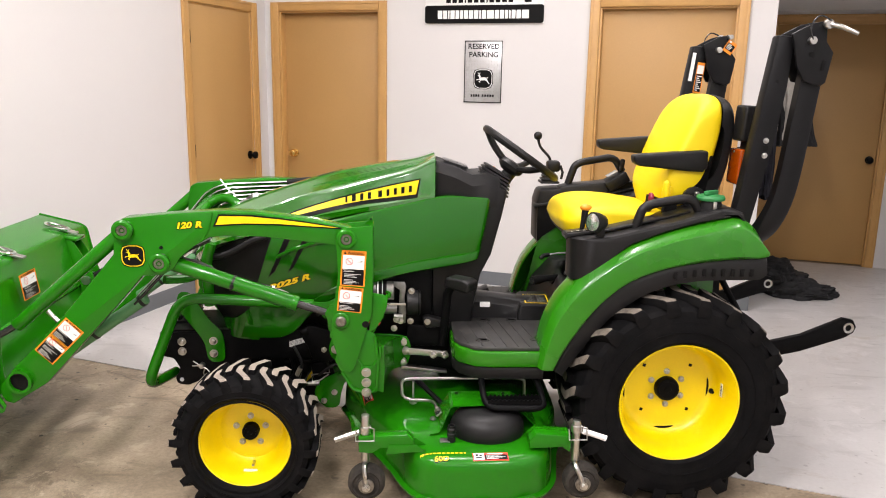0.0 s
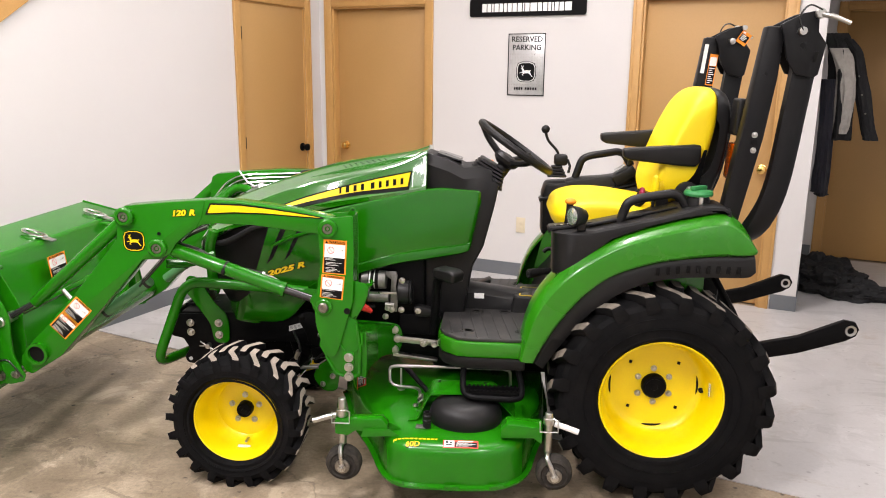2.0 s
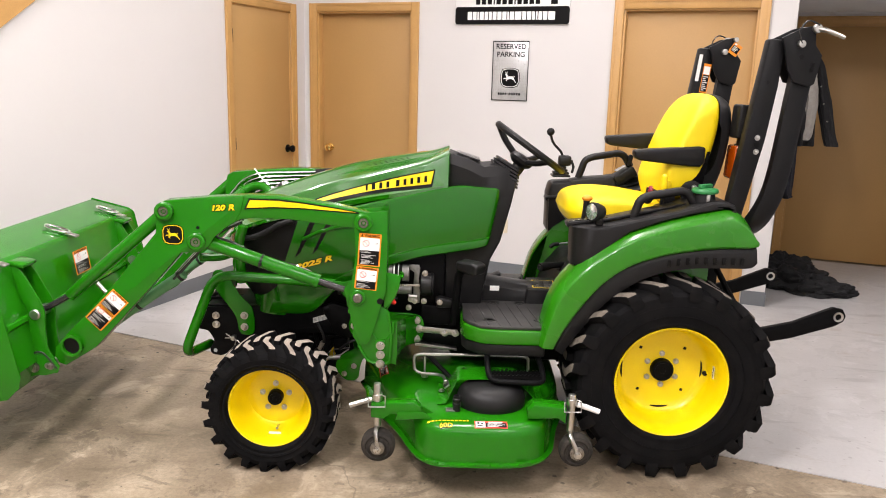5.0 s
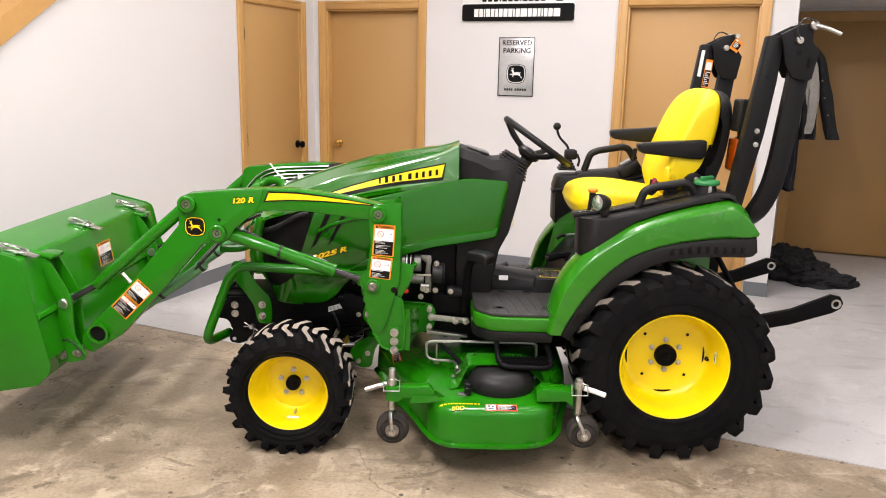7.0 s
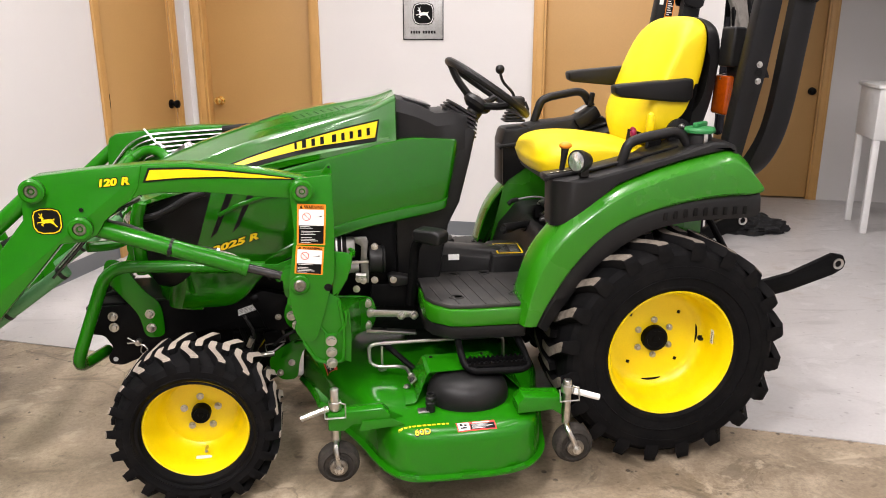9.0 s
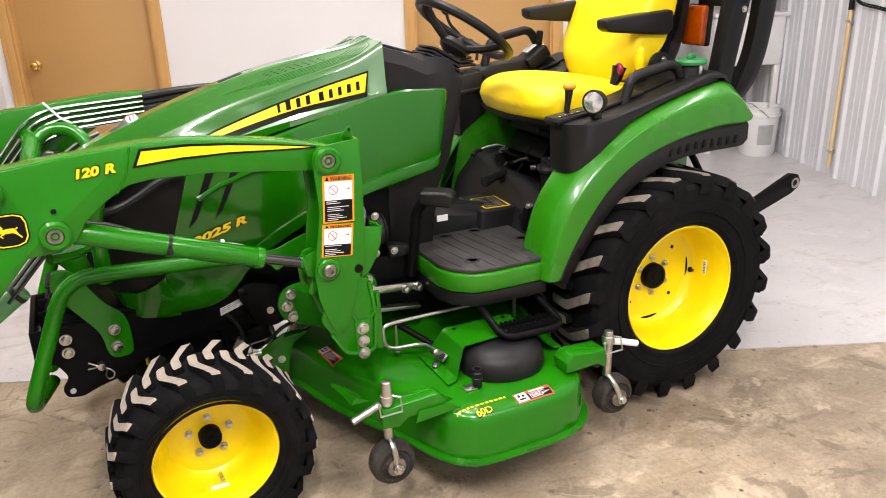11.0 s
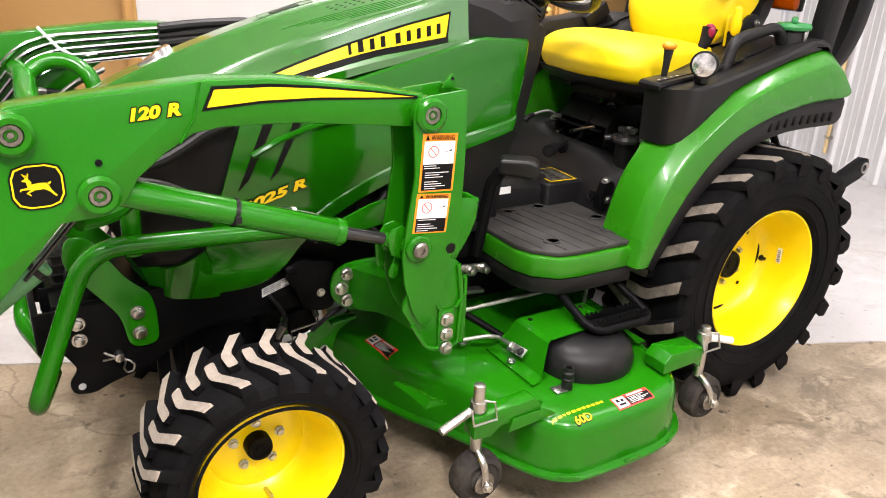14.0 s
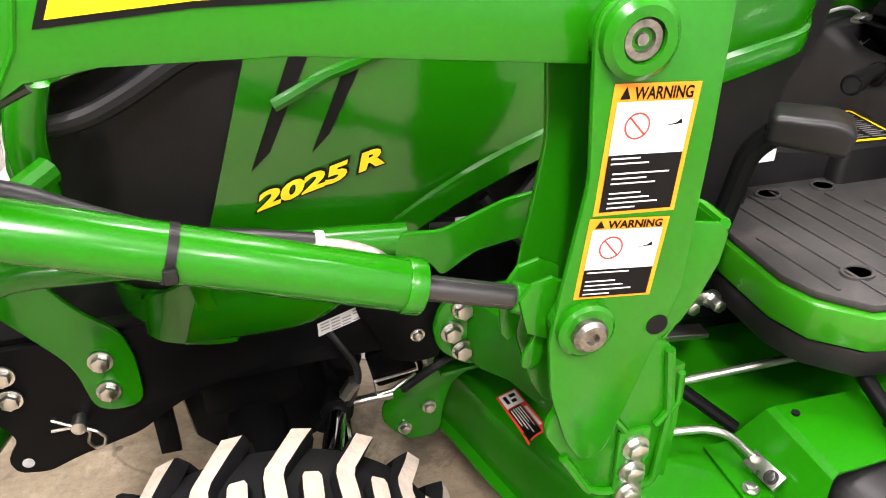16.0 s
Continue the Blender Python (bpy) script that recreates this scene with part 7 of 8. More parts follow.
# guard tubes round the nose
for s in (0, 1):
    m_ = (lambda q: mirror_bm(q)) if s else (lambda q: q)
    gt = part("guard_tube", m_(tube([(-0.325, 2.765, 0.677), (-0.45, 2.768, 0.684), (-0.815, 2.77, 0.702), (-0.955, 2.77, 0.352), (-0.905, 2.97, 0.336)], 0.0205, 14, 0.075)), GREEN, loader, "bent green guard tube beside the nose")
    part("guard_bracket", m_(prism(soft([(-0.845, 0.70), (-0.800, 0.695), (-0.735, 0.585), (-0.690, 0.545), (-0.680, 0.50), (-0.680, 0.418), (-0.745, 0.418), (-0.757, 0.500), (-0.800, 0.560), (-0.86, 0.64)], 0.028), 2.855, 2.865, 0.003)), GREEN, gt, "green guard bracket plate")
    for z in (0.455, 0.505):
        part("bolt", m_(bolt((-0.722, 2.854, z), 0.012, 0.013)), STEEL, gt)
    part("upper_tube", m_(tube([(-0.72, 2.82, 0.66), (-0.72, 2.80, 0.84), (-0.70, 2.80, 0.90)], 0.021, 12, 0.03)), GREEN, gt)
    part("cross_brace", m_(tube([(-0.83, 2.65, 0.80), (-0.76, 2.70, 0.79), (-0.70, 2.78, 0.81)], 0.016, 10, 0.04)), GREEN, gt)
    part("end_lug", m_(prism(soft([(-0.335, 0.695), (-0.285, 0.690), (-0.20, 0.722), (-0.155, 0.728), (-0.165, 0.668), (-0.24, 0.655), (-0.285, 0.625), (-0.30, 0.650), (-0.345, 0.662)], 0.012), 2.745, 2.753, 0.002)), GREEN, gt)
# cross bar of the boom over the hood, with the hoses on the far arm
part("boom_cross_bar", tube([(-0.835, 2.60, 0.905), (-0.857, 3.20, 0.925), (-0.848, 3.35, 0.955), (-0.86, 3.44, 0.955)], 0.026, 14, 0.06), GREEN, loader, "green cross bar joining the boom arms")
part("hose_guard", tube([(-0.848, 3.345, 0.950), (-0.80, 3.36, 0.985), (-0.74, 3.345, 0.985), (-0.70, 3.31, 0.95), (-0.69, 3.29, 0.80)], 0.020, 12, 0.04), GREEN, loader, "bent green hose guard tube")
fy = 2 * CY - 2.602 - 0.012
for i in range(5):
    z0 = 0.955 + 0.017 * i
    x0 = -0.80 - 0.012 * i
    part("steel_line", tube([(x0 - 0.11, fy, 0.84 + 0.012 * i), (x0 - 0.015, fy, 0.94 + 0.016 * i), (x0 + 0.06, fy, z0 + 0.012), (-0.50, fy, 0.985 + 0.016 * i)], 0.006, 8, 0.05), CHROME, loader, "bright steel hydraulic line")
for i in range(4):
    part("hose", tube([(-0.51, fy - 0.01 * (i % 2), 0.99 + 0.02 * i), (-0.40, fy - 0.01, 1.0 + 0.02 * i), (-0.25, fy - 0.015, 1.01 + 0.018 * i), (-0.15, fy - 0.03, 0.98 + 0.015 * i), (-0.12, fy - 0.1, 0.85)], 0.014, 10, 0.06), BLACK, loader, "black sleeved hose bundle")
part("hose_tie", tube([(-0.80, fy - 0.02, 1.06), (-0.76, fy - 0.03, 1.01), (-0.73, fy - 0.03, 0.99)], 0.004, 6), WHITE_HOSE, loader, "pale cable tie")

# bucket
BW = 0.635
part("bucket_back", loft([[Vector((x, y, z)) for x, z in ((-1.497, 0.786), (-1.507, 0.800), (-1.525, 0.808), (-1.700, 0.852), (-1.703, 0.842), (-1.53, 0.798), (-1.518, 0.790), (-1.510, 0.778), (-1.438, 0.42), (-1.48, 0.33), (-1.90, 0.245), (-1.905, 0.233), (-1.472, 0.315), (-1.424, 0.41))] for y in (CY - BW, CY + BW)]), GREEN, loader, "green folded bucket shell")
for y in (CY - BW - 0.010, CY + BW + 0.002):
    part("bucket_side", prism([(-1.488, 0.778), (-1.496, 0.797), (-1.520, 0.812), (-1.705, 0.858), (-1.915, 0.230), (-1.47, 0.308), (-1.424, 0.355), (-1.416, 0.40)], y, y + 0.008, 0.002), GREEN, loader, "green bucket side plate")
for y in (2.445, 2.985, 3.48):
    hk = part("bucket_hook", box((-1.500, y, 0.808), (0.080, 0.032, 0.010), 0.004, Matrix.Rotation(radians(14), 4, "Y")), STEEL, loader, "bright steel hook on the bucket top")
    rg = []
    tor = bmesh.new()
    for i in range(24):
        t = 2 * math.pi * i / 24
        rg.append([tor.verts.new((-1.548 + (0.050 + 0.007 * math.cos(a)) * math.cos(t), y + (0.024 + 0.007 * math.cos(a)) * math.sin(t), 0.828 + 0.007 * math.sin(a) - 0.25 * 0.06 * math.cos(t))) for a in [2 * math.pi * k / 8 for k in range(8)]])
    for i in range(24):
        for k in range(8):
            tor.faces.new((rg[i][k], rg[i][(k + 1) % 8], rg[(i + 1) % 24][(k + 1) % 8], rg[(i + 1) % 24][k]))
    part("hook_loop", tor, CHROME, hk)
part("back_stiffener", prism([(-1.470, 0.592), (-1.448, 0.586), (-1.444, 0.572), (-1.452, 0.560), (-1.462, 0.548)], CY - BW + 0.004, CY + BW - 0.004, 0.002), GREEN, loader, "folded stiffener across the bucket back")
for yy in (2.52, 2.60):
    part("bucket_bracket", prism(soft([(-1.510, 0.765), (-1.500, 0.780), (-1.470, 0.775), (-1.445, 0.735), (-1.396, 0.64), (-1.383, 0.600), (-1.388, 0.55), (-1.385, 0.455), (-1.360, 0.415), (-1.358, 0.390), (-1.407, 0.360), (-1.465, 0.338), (-1.482, 0.350), (-1.482, 0.410), (-1.452, 0.480), (-1.447, 0.55), (-1.450, 0.615), (-1.493, 0.701)], 0.02), yy, yy + 0.010, 0.003), GREEN, loader, "green bucket carrier bracket", mirror=True)
part("bucket_top_hook", box((-1.478, 2.565, 0.783), (0.065, 0.10, 0.016), 0.006, Matrix.Rotation(radians(12), 4, "Y")), GREEN, loader, mirror=True)
for x, z, r in ((-1.418, 0.594, 0.020), (-1.452, 0.385, 0.02), (-1.386, 0.392, 0.012)):
    part("bracket_pin", lathe([(r, 0.10), (r, -0.010), (r * 0.8, -0.014), (0.003, -0.014)], (x, 2.522, z), 18), STEEL, loader, mirror=True)
for s in (0, 1):
    m_ = (lambda q: mirror_bm(q)) if s else (lambda q: q)
    lt = part("latch_cable", m_(tube([(-1.445, 2.512, 0.375), (-1.438, 2.508, 0.445), (-1.40, 2.508, 0.452), (-1.365, 2.51, 0.405), (-1.352, 2.514, 0.380)], 0.0032, 6, 0.02)), DARK_CHROME, loader, "dark looped latch cable")
    part("latch_plate", m_(prism([(-1.462, 0.355), (-1.455, 0.425), (-1.425, 0.44), (-1.36, 0.42), (-1.34, 0.39), (-1.35, 0.365), (-1.40, 0.352)], 2.513, 2.519, 0.002)), GREEN, lt)
    part("latch_bolt", m_(bolt((-1.375, 2.512, 0.392), 0.011, 0.010)), PIN_STEEL, lt)
    part("latch_bolt", m_(bolt((-1.437, 2.512, 0.385), 0.015, 0.012)), PIN_STEEL, lt)
label_sheet(Matrix.Translation((-1.449, 2.885, 0.648)) @ Matrix.Rotation(radians(90), 4, "Z") @ NEAR @ Matrix.Rotation(radians(-8), 4, "X") @ Matrix.Translation((0, 0, 0.02)), 0.13, 0.10, loader, 0.5)

# ---- mower deck ----
deck = thing("mower_deck", (0.28, CY, 0.10), "green stamped mower deck with gauge wheels slung under the tractor", "mower deck")
half = [(-0.235, 3.02), (-0.203, 2.94), (-0.175, 2.84), (-0.150, 2.76), (-0.118, 2.68), (-0.062, 2.575), (-0.018, 2.475), (0.008, 2.405), (0.045, 2.335), (0.092, 2.293), (0.15, 2.282), (0.28, 2.281), (0.37, 2.287), (0.44, 2.308), (0.49, 2.352), (0.520, 2.41), (0.535, 2.48), (0.560, 2.60), (0.60, 2.75), (0.61, 3.02)]
plan = curve_pts(half, 60)
plan = [tuple(p) for p in plan] + [(p[0], 2 * CY - p[1]) for p in plan[::-1][1:-1]]
npl = len(plan)


def inset(k):
    out = []
    for i in range(npl):
        a, c = Vector((*plan[i - 1], 0)), Vector((*plan[(i + 1) % npl], 0))
        d = (c - a).normalized()
        nrm = Vector((-d.y, d.x, 0))
        out.append((plan[i][0] - nrm.x * k, plan[i][1] - nrm.y * k))
    return out


sgn = 1 if (Vector((*inset(0.01)[70], 0)) - Vector((0.28, CY, 0))).length < (Vector((*plan[70], 0)) - Vector((0.28, CY, 0))).length else -1
rings = [[Vector((x, y, z)) for x, y in inset(sgn * k)] for k, z in ((0.004, 0.150), (-0.014, 0.146), (-0.015, 0.154), (0.002, 0.158), (0.004, 0.20), (0.007, 0.248), (0.010, 0.268), (0.017, 0.281), (0.028, 0.288), (0.045, 0.2915), (0.075, 0.295))]
db = loft(rings, caps=False)
top = db.faces.new([v for v in db.verts if abs(v.co.z - 0.295) < 1e-6])
DECK_TREE = BVHTree.FromBMesh(db)
part("deck_shell", db, GREEN, deck, "glossy green stamped deck shell", sharp=60)
for x_, y_, t_ in ((0.085, 2.284, -28), (0.27, 2.268, 0), (0.42, 2.286, 20)):
    part("lip_tab", box((x_, y_, 0.158), (0.05, 0.006, 0.010), 0.002, Matrix.Rotation(radians(t_), 4, "Z")), GREEN, deck)


def on_deck(x, y):
    h = DECK_TREE.ray_cast(Vector((x, y, 1.0)), Vector((0, 0, -1)))
    return h[0].z if h[0] else 0.3


def lay_deck(name, q, M, material, parent, off, label=""):
    place(q, M)
    for v in q.verts:
        v.co.z = on_deck(v.co.x, v.co.y) + off
    return part(name, q, material, parent, label)


TOPV = lambda x, y, t=0: Matrix.Translation((x, y, 0)) @ Matrix.Rotation(radians(t), 4, "Z")
for mt, bold, off in ((DECAL_K, 0.002, 0.0012), (DECAL_Y, 0.0004, 0.002)):
    lay_deck("size_mark", text_bm("60D", 0.028, bold=bold), TOPV(0.110, 2.302), mt, deck, off, "yellow deck size mark")
q, ln = letter_bars([0.011, 0.009, 0.006, 0.009, 0.011, 0.009, 0.009, 0.009, 0.009, 0.009, 0.006], 0.007, 0.004)
k_ = 0.150 / max(v.co.x for v in q.verts)
for v in q.verts:
    v.co.x *= k_
lay_deck("lettering", q, TOPV(0.065, 2.334), DECAL_Y, deck, 0.0015, "yellow bars in place of lettering")


def danger_label(M, w, h):
    """A red-framed label: white picture field, black field with a red head and text bars."""
    sheet = lambda x0, y0, x1, y1: strip([(x0, y0), (x1, y0)], [(x0, y1), (x1, y1)], 7, 5)
    rd = lay_deck("danger_label", sheet(0, 0, w, h), M, RED_DECAL, deck, 0.0012, "red, white and black danger label")
    pf = lay_deck("picture_field", sheet(w * 0.03, h * 0.08, w * 0.32, h * 0.92), M, WHITE_DECAL, rd, 0.0018)
    lay_deck("pictogram", sheet(w * 0.08, h * 0.2, w * 0.25, h * 0.36), M, DECAL_K, pf, 0.0024)
    lay_deck("pictogram", sheet(w * 0.08, h * 0.5, w * 0.15, h * 0.8), M, DECAL_K, pf, 0.0024)
    lay_deck("pictogram", sheet(w * 0.19, h * 0.46, w * 0.26, h * 0.7), M, DECAL_K, pf, 0.0024)
    lay_deck("text_field", sheet(w * 0.34, h * 0.08, w * 0.97, h * 0.70), M, DECAL_K, rd, 0.0018)
    lay_deck("heading", sheet(w * 0.42, h * 0.76, w * 0.86, h * 0.90), M, WHITE_DECAL, rd, 0.0018)
    q = bmesh.new()
    for i in range(5):
        join(q, sheet(w * 0.38, h * (0.14 + 0.11 * i), w * (0.72 + 0.2 * ((i * 7) % 3) / 2), h * (0.18 + 0.11 * i)))
    lay_deck("text_block", q, M, WHITE_DECAL, rd, 0.0024)


danger_label(TOPV(0.237, 2.300, 2), 0.118, 0.036)
danger_label(TOPV(-0.158, 2.872, -80), 0.105, 0.036)
# spindle cover and raised tunnel
for s in (0, 1):
    m_ = (lambda q: mirror_bm(q)) if s else (lambda q: q)
    cv = lathe([(0.117, 0.0), (0.119, 0.010), (0.118, 0.028), (0.112, 0.050), (0.098, 0.067), (0.076, 0.077), (0.045, 0.081), (0.004, 0.082)], (0, 0, 0), 44, axis="z")
    for v in cv.verts:
        v.co.x = v.co.x * 1.10 + 0.303
        v.co.y = v.co.y * 0.97 + 2.508
        v.co.z += 0.294
    part("spindle_cover", m_(cv), BLACK, deck, "black domed spindle cover")
    # base flange on the deck, rising fold, flat top over the cover's rear half, falling fold
    fold = [(0.100, 0.302), (0.128, 0.303), (0.136, 0.307), (0.172, 0.379), (0.182, 0.386), (0.30, 0.388), (0.395, 0.386), (0.408, 0.380), (0.470, 0.318), (0.480, 0.312), (0.505, 0.310)]
    near = [2.462, 2.468, 2.474, 2.504, 2.508, 2.512, 2.512, 2.512, 2.500, 2.497, 2.495]
    far = [2.668, 2.668, 2.666, 2.644, 2.640, 2.636, 2.640, 2.640, 2.640, 2.640, 2.640]
    sh = loft([[Vector((x, a + (c - a) * k_ / 3, z)) for k_ in range(4)] for (x, z), a, c in zip(fold, near, far)], caps=False, loop=False)
    shl = part("belt_shield", m_(thick(sh, (0, 0, -0.004))), GREEN, deck, "green folded belt shield", sharp=25)
    part("bolt", m_(bolt((0.115, 2.575, 0.306), 0.009, 0.008, d=(0, 0, 1))), STEEL, shl)
    for x, y in ((0.20, 2.618), (0.37, 2.618), (0.31, 2.56)):
        part("hole", m_(cyl((x, y, 0.386), (x, y, 0.3893), 0.006 if x != 0.31 else 0.010, 14)), DECAL_K, shl)
    fin = loft([[Vector((-0.190, 2.640, 0.290)), Vector((-0.184, 2.636, 0.297)), Vector((-0.172, 2.628, 0.296))], [Vector((-0.178, 2.570, 0.290)), Vector((-0.168, 2.566, 0.306)), Vector((-0.142, 2.556, 0.297))], [Vector((-0.172, 2.512, 0.288)), Vector((-0.160, 2.508, 0.309)), Vector((-0.122, 2.496, 0.296))]])
    part("stiffening_fin", m_(fin), GREEN, deck, sharp=20)
    part("arm_bracket", m_(prism([(-0.05, 0.285), (-0.04, 0.318), (0.05, 0.318), (0.085, 0.295)], 2.348, 2.352, 0.001)), GREEN, deck)
    part("arm_bracket", m_(prism([(-0.05, 0.285), (-0.04, 0.318), (0.05, 0.318), (0.085, 0.295)], 2.398, 2.402, 0.001)), GREEN, deck)
    hp_ = part("front_hitch_plate", m_(prism(soft([(-0.344, 0.290), (-0.318, 0.326), (-0.250, 0.362), (-0.182, 0.366), (-0.180, 0.345), (-0.225, 0.318), (-0.240, 0.270), (-0.246, 0.222), (-0.262, 0.208), (-0.300, 0.208), (-0.326, 0.232), (-0.345, 0.262)], 0.014, 4), 2.898, 2.906, 0.003)), GREEN, deck, "green front hitch plate of the deck")
    part("plate_flange", m_(prism([(-0.252, 0.360), (-0.182, 0.366), (-0.182, 0.358), (-0.252, 0.352)], 2.872, 2.898, 0.002)), GREEN, hp_)
    for x, z in ((-0.266, 0.276), (-0.308, 0.240)):
        part("bolt", m_(bolt((x, 2.897, z), 0.009, 0.010)), STEEL, hp_)
    part("hitch_rod", m_(cyl((-0.325, 2.902, 0.312), (-0.410, 2.905, 0.306), 0.0085, 14)), STEEL, deck, "bright hitch rod")
    part("rod_end", m_(tube([(-0.405, 2.905, 0.307), (-0.430, 2.905, 0.296), (-0.446, 2.905, 0.270)], 0.013, 12, radii=[0.010, 0.014, 0.015])), BLACK_STEEL, deck)
    part("lift_shaft", m_(tube([(-0.436, 2.91, 0.420), (-0.416, 2.905, 0.350), (-0.410, 2.905, 0.312)], 0.009, 10)), BLACK_STEEL, deck, "black upright shaft")
    part("hitch_latch", m_(box((-0.315, 2.925, 0.362), (0.085, 0.03, 0.075), 0.012, Matrix.Rotation(radians(-12), 4, "Y"))), BLACK_STEEL, deck, "black hitch latch block")
    part("lock_clip", m_(tube([(-0.290, 2.898, 0.392), (-0.284, 2.895, 0.360), (-0.355, 2.895, 0.350), (-0.352, 2.895, 0.322), (-0.325, 2.896, 0.325), (-0.288, 2.896, 0.352)], 0.003, 6)), STEEL, deck)
    part("latch_spring", m_(tube([(-0.293, 2.90, 0.405), (-0.286, 2.90, 0.378)], 0.0095, 12)), DARK_CHROME, deck)
    part("belt_shaft", m_(cyl((0.05, 2.75, 0.395), (0.15, 2.67, 0.325), 0.010, 10)), BLACK_STEEL, deck, "dark lift shaft")
    part("stud", m_(tube([(0.045, 2.70, 0.31), (0.045, 2.70, 0.40)], 0.004, 8)), STEEL, deck)
    part("stud_nut", m_(bolt((0.045, 2.70, 0.315), 0.011, 0.014, d=(0, 0, 1))), STEEL, deck)
    part("post_cap", m_(lathe([(0.014, 0), (0.014, 0.02), (0.016, 0.022), (0.016, 0.03), (0.014, 0.032), (0.016, 0.036), (0.016, 0.046), (0.013, 0.05), (0.013, 0.058), (0.009, 0.058), (0.009, 0.03)], (0.172, 2.420, 0.297), 16, axis="z")), BLACK, deck, "black rubber washout port")
    part("port_plate", m_(box((0.155, 2.422, 0.2985), (0.045, 0.03, 0.004), 0.001)), STEEL, deck)

    def gauge(x, fork, pinx, lever_mat, fx, top=0.415):
        yb = 2.375
        arm = part("gauge_arm", m_(prism([(x - 0.022, 0.29), (x - 0.022, 0.345), (x + fork * 0.14, 0.352), (x + fork * 0.16, 0.33), (x + fork * 0.16, 0.30), (x + fork * 0.05, 0.305), (x + 0.022 * fork, 0.285)], yb - 0.022, yb + (0.022 if fork > 0 else 0.048), 0.004)), GREEN, deck, "green gauge wheel arm")
        part("gauge_stem", m_(cyl((x, yb, top), (x, yb, 0.245), 0.0135, 16, bev=0.003)), STEEL, arm)
        part("stem_collar", m_(cyl((x, yb, 0.35), (x, yb, 0.375), 0.019, 16, bev=0.002)), STEEL, arm)
        part("clip_pin", m_(tube([(x - 0.03, yb - 0.02, 0.37), (x - 0.03, yb - 0.03, 0.335), (x + 0.03, yb - 0.03, 0.335), (x + 0.03, yb - 0.02, 0.372), (x, yb, 0.374)], 0.003, 6)), STEEL, arm)
        part("release_lever", m_(tube([(x + pinx * 0.02, yb, 0.352), (x + pinx * 0.05, yb - 0.004, 0.345), (x + pinx * 0.10, yb - 0.01, 0.33)], 0.010, 10)), lever_mat, arm)
        fk = part("gauge_fork", m_(tube([(x, yb, 0.25), (x - 0.003, yb - 0.036, 0.238), (x + fx * 0.6, yb - 0.042, 0.205), (x + fx, yb - 0.040, 0.172)], 0.008, 8, 0.02)), STEEL, deck, "zinc gauge wheel fork")
        wc = (x + fx, yb - 0.032, 0.176)
        part("gauge_wheel", m_(lathe([(0.018, -0.001), (0.028, -0.001), (0.031, 0.006), (0.042, 0.007), (0.046, 0.002), (0.057, 0.008), (0.0625, 0.02), (0.0625, 0.045), (0.057, 0.056), (0.042, 0.06), (0.018, 0.064)], wc, 28)), DUSTY, deck, "small dusty black gauge wheel")
        part("wheel_hub", m_(lathe([(0.026, -0.001), (0.026, -0.006), (0.020, -0.009), (0.010, -0.009)], wc, 20)), PIN_STEEL, fk, "dull steel wheel hub")
        part("wheel_nut", m_(bolt((wc[0], wc[1] - 0.016, wc[2]), 0.010, 0.012)), STEEL, fk)
    gauge(-0.118, 1, -1, STEEL, 0.004)
    gauge(0.590, -1, 1, WHITE_DECAL, 0.024, 0.392)
    # lift bar, links to the tractor
    part("lift_handle", m_(tube([(0.129, 2.600, 0.338), (0.122, 2.645, 0.340), (0.100, 2.668, 0.338), (0.03, 2.683, 0.334), (0.004, 2.690, 0.345), (0.002, 2.695, 0.375), (0.001, 2.70, 0.404), (0.03, 2.70, 0.411), (0.43, 2.70, 0.413), (0.461, 2.70, 0.408), (0.465, 2.71, 0.33)], 0.0062, 10, 0.014)), STEEL, deck, "bent zinc lift rod")
    part("rod_tongue", m_(box((0.133, 2.578, 0.334), (0.026, 0.062, 0.006), 0.002, Matrix.Rotation(radians(-40), 4, "Y") @ Matrix.Rotation(radians(6), 4, "Z"))), STEEL, deck, "flattened rod end")
    part("tongue_bolt", m_(bolt((0.132, 2.562, 0.336), 0.008, 0.006, d=(-0.64, 0, 0.77))), DARK_CHROME, deck)
    tread = part("foot_step", m_(tube([(0.292, 2.68, 0.47), (0.288, 2.58, 0.432), (0.292, 2.505, 0.402), (0.318, 2.478, 0.390), (0.470, 2.478, 0.387), (0.500, 2.495, 0.392), (0.500, 2.57, 0.415), (0.475, 2.68, 0.47)], 0.0115, 12, 0.022)), BLACK_STEEL, deck, "black foot step loop with serrated tread")
    for y in (2.486, 2.530):
        part("tread_bar", m_(box((0.396, y, 0.402), (0.190, 0.004, 0.022), 0.001)), BLACK_STEEL, tread)
        for i in range(12):
            part("tooth", m_(prism([(0.309 + i * 0.0148, 0.410), (0.320 + i * 0.0148, 0.410), (0.318 + i * 0.0148, 0.419), (0.311 + i * 0.0148, 0.419)], y - 0.002, y + 0.002, 0)), BLACK_STEEL, tread)
    part("tread_plate", m_(box((0.396, 2.508, 0.396), (0.19, 0.04, 0.006), 0.002)), BLACK_STEEL, tread)
    lk = part("lift_link", m_(prism([(-0.002, 0.490), (0.014, 0.496), (0.172, 0.482), (0.184, 0.466), (0.180, 0.458), (0.012, 0.470), (0.0, 0.478)], 2.800, 2.808, 0.002)), STEEL, deck, "flat zinc lift link")
    part("bolt", m_(bolt((0.122, 2.799, 0.471), 0.011, 0.02)), STEEL, lk)
    part("bolt", m_(bolt((0.165, 2.806, 0.470), 0.011, 0.03)), STEEL, lk)
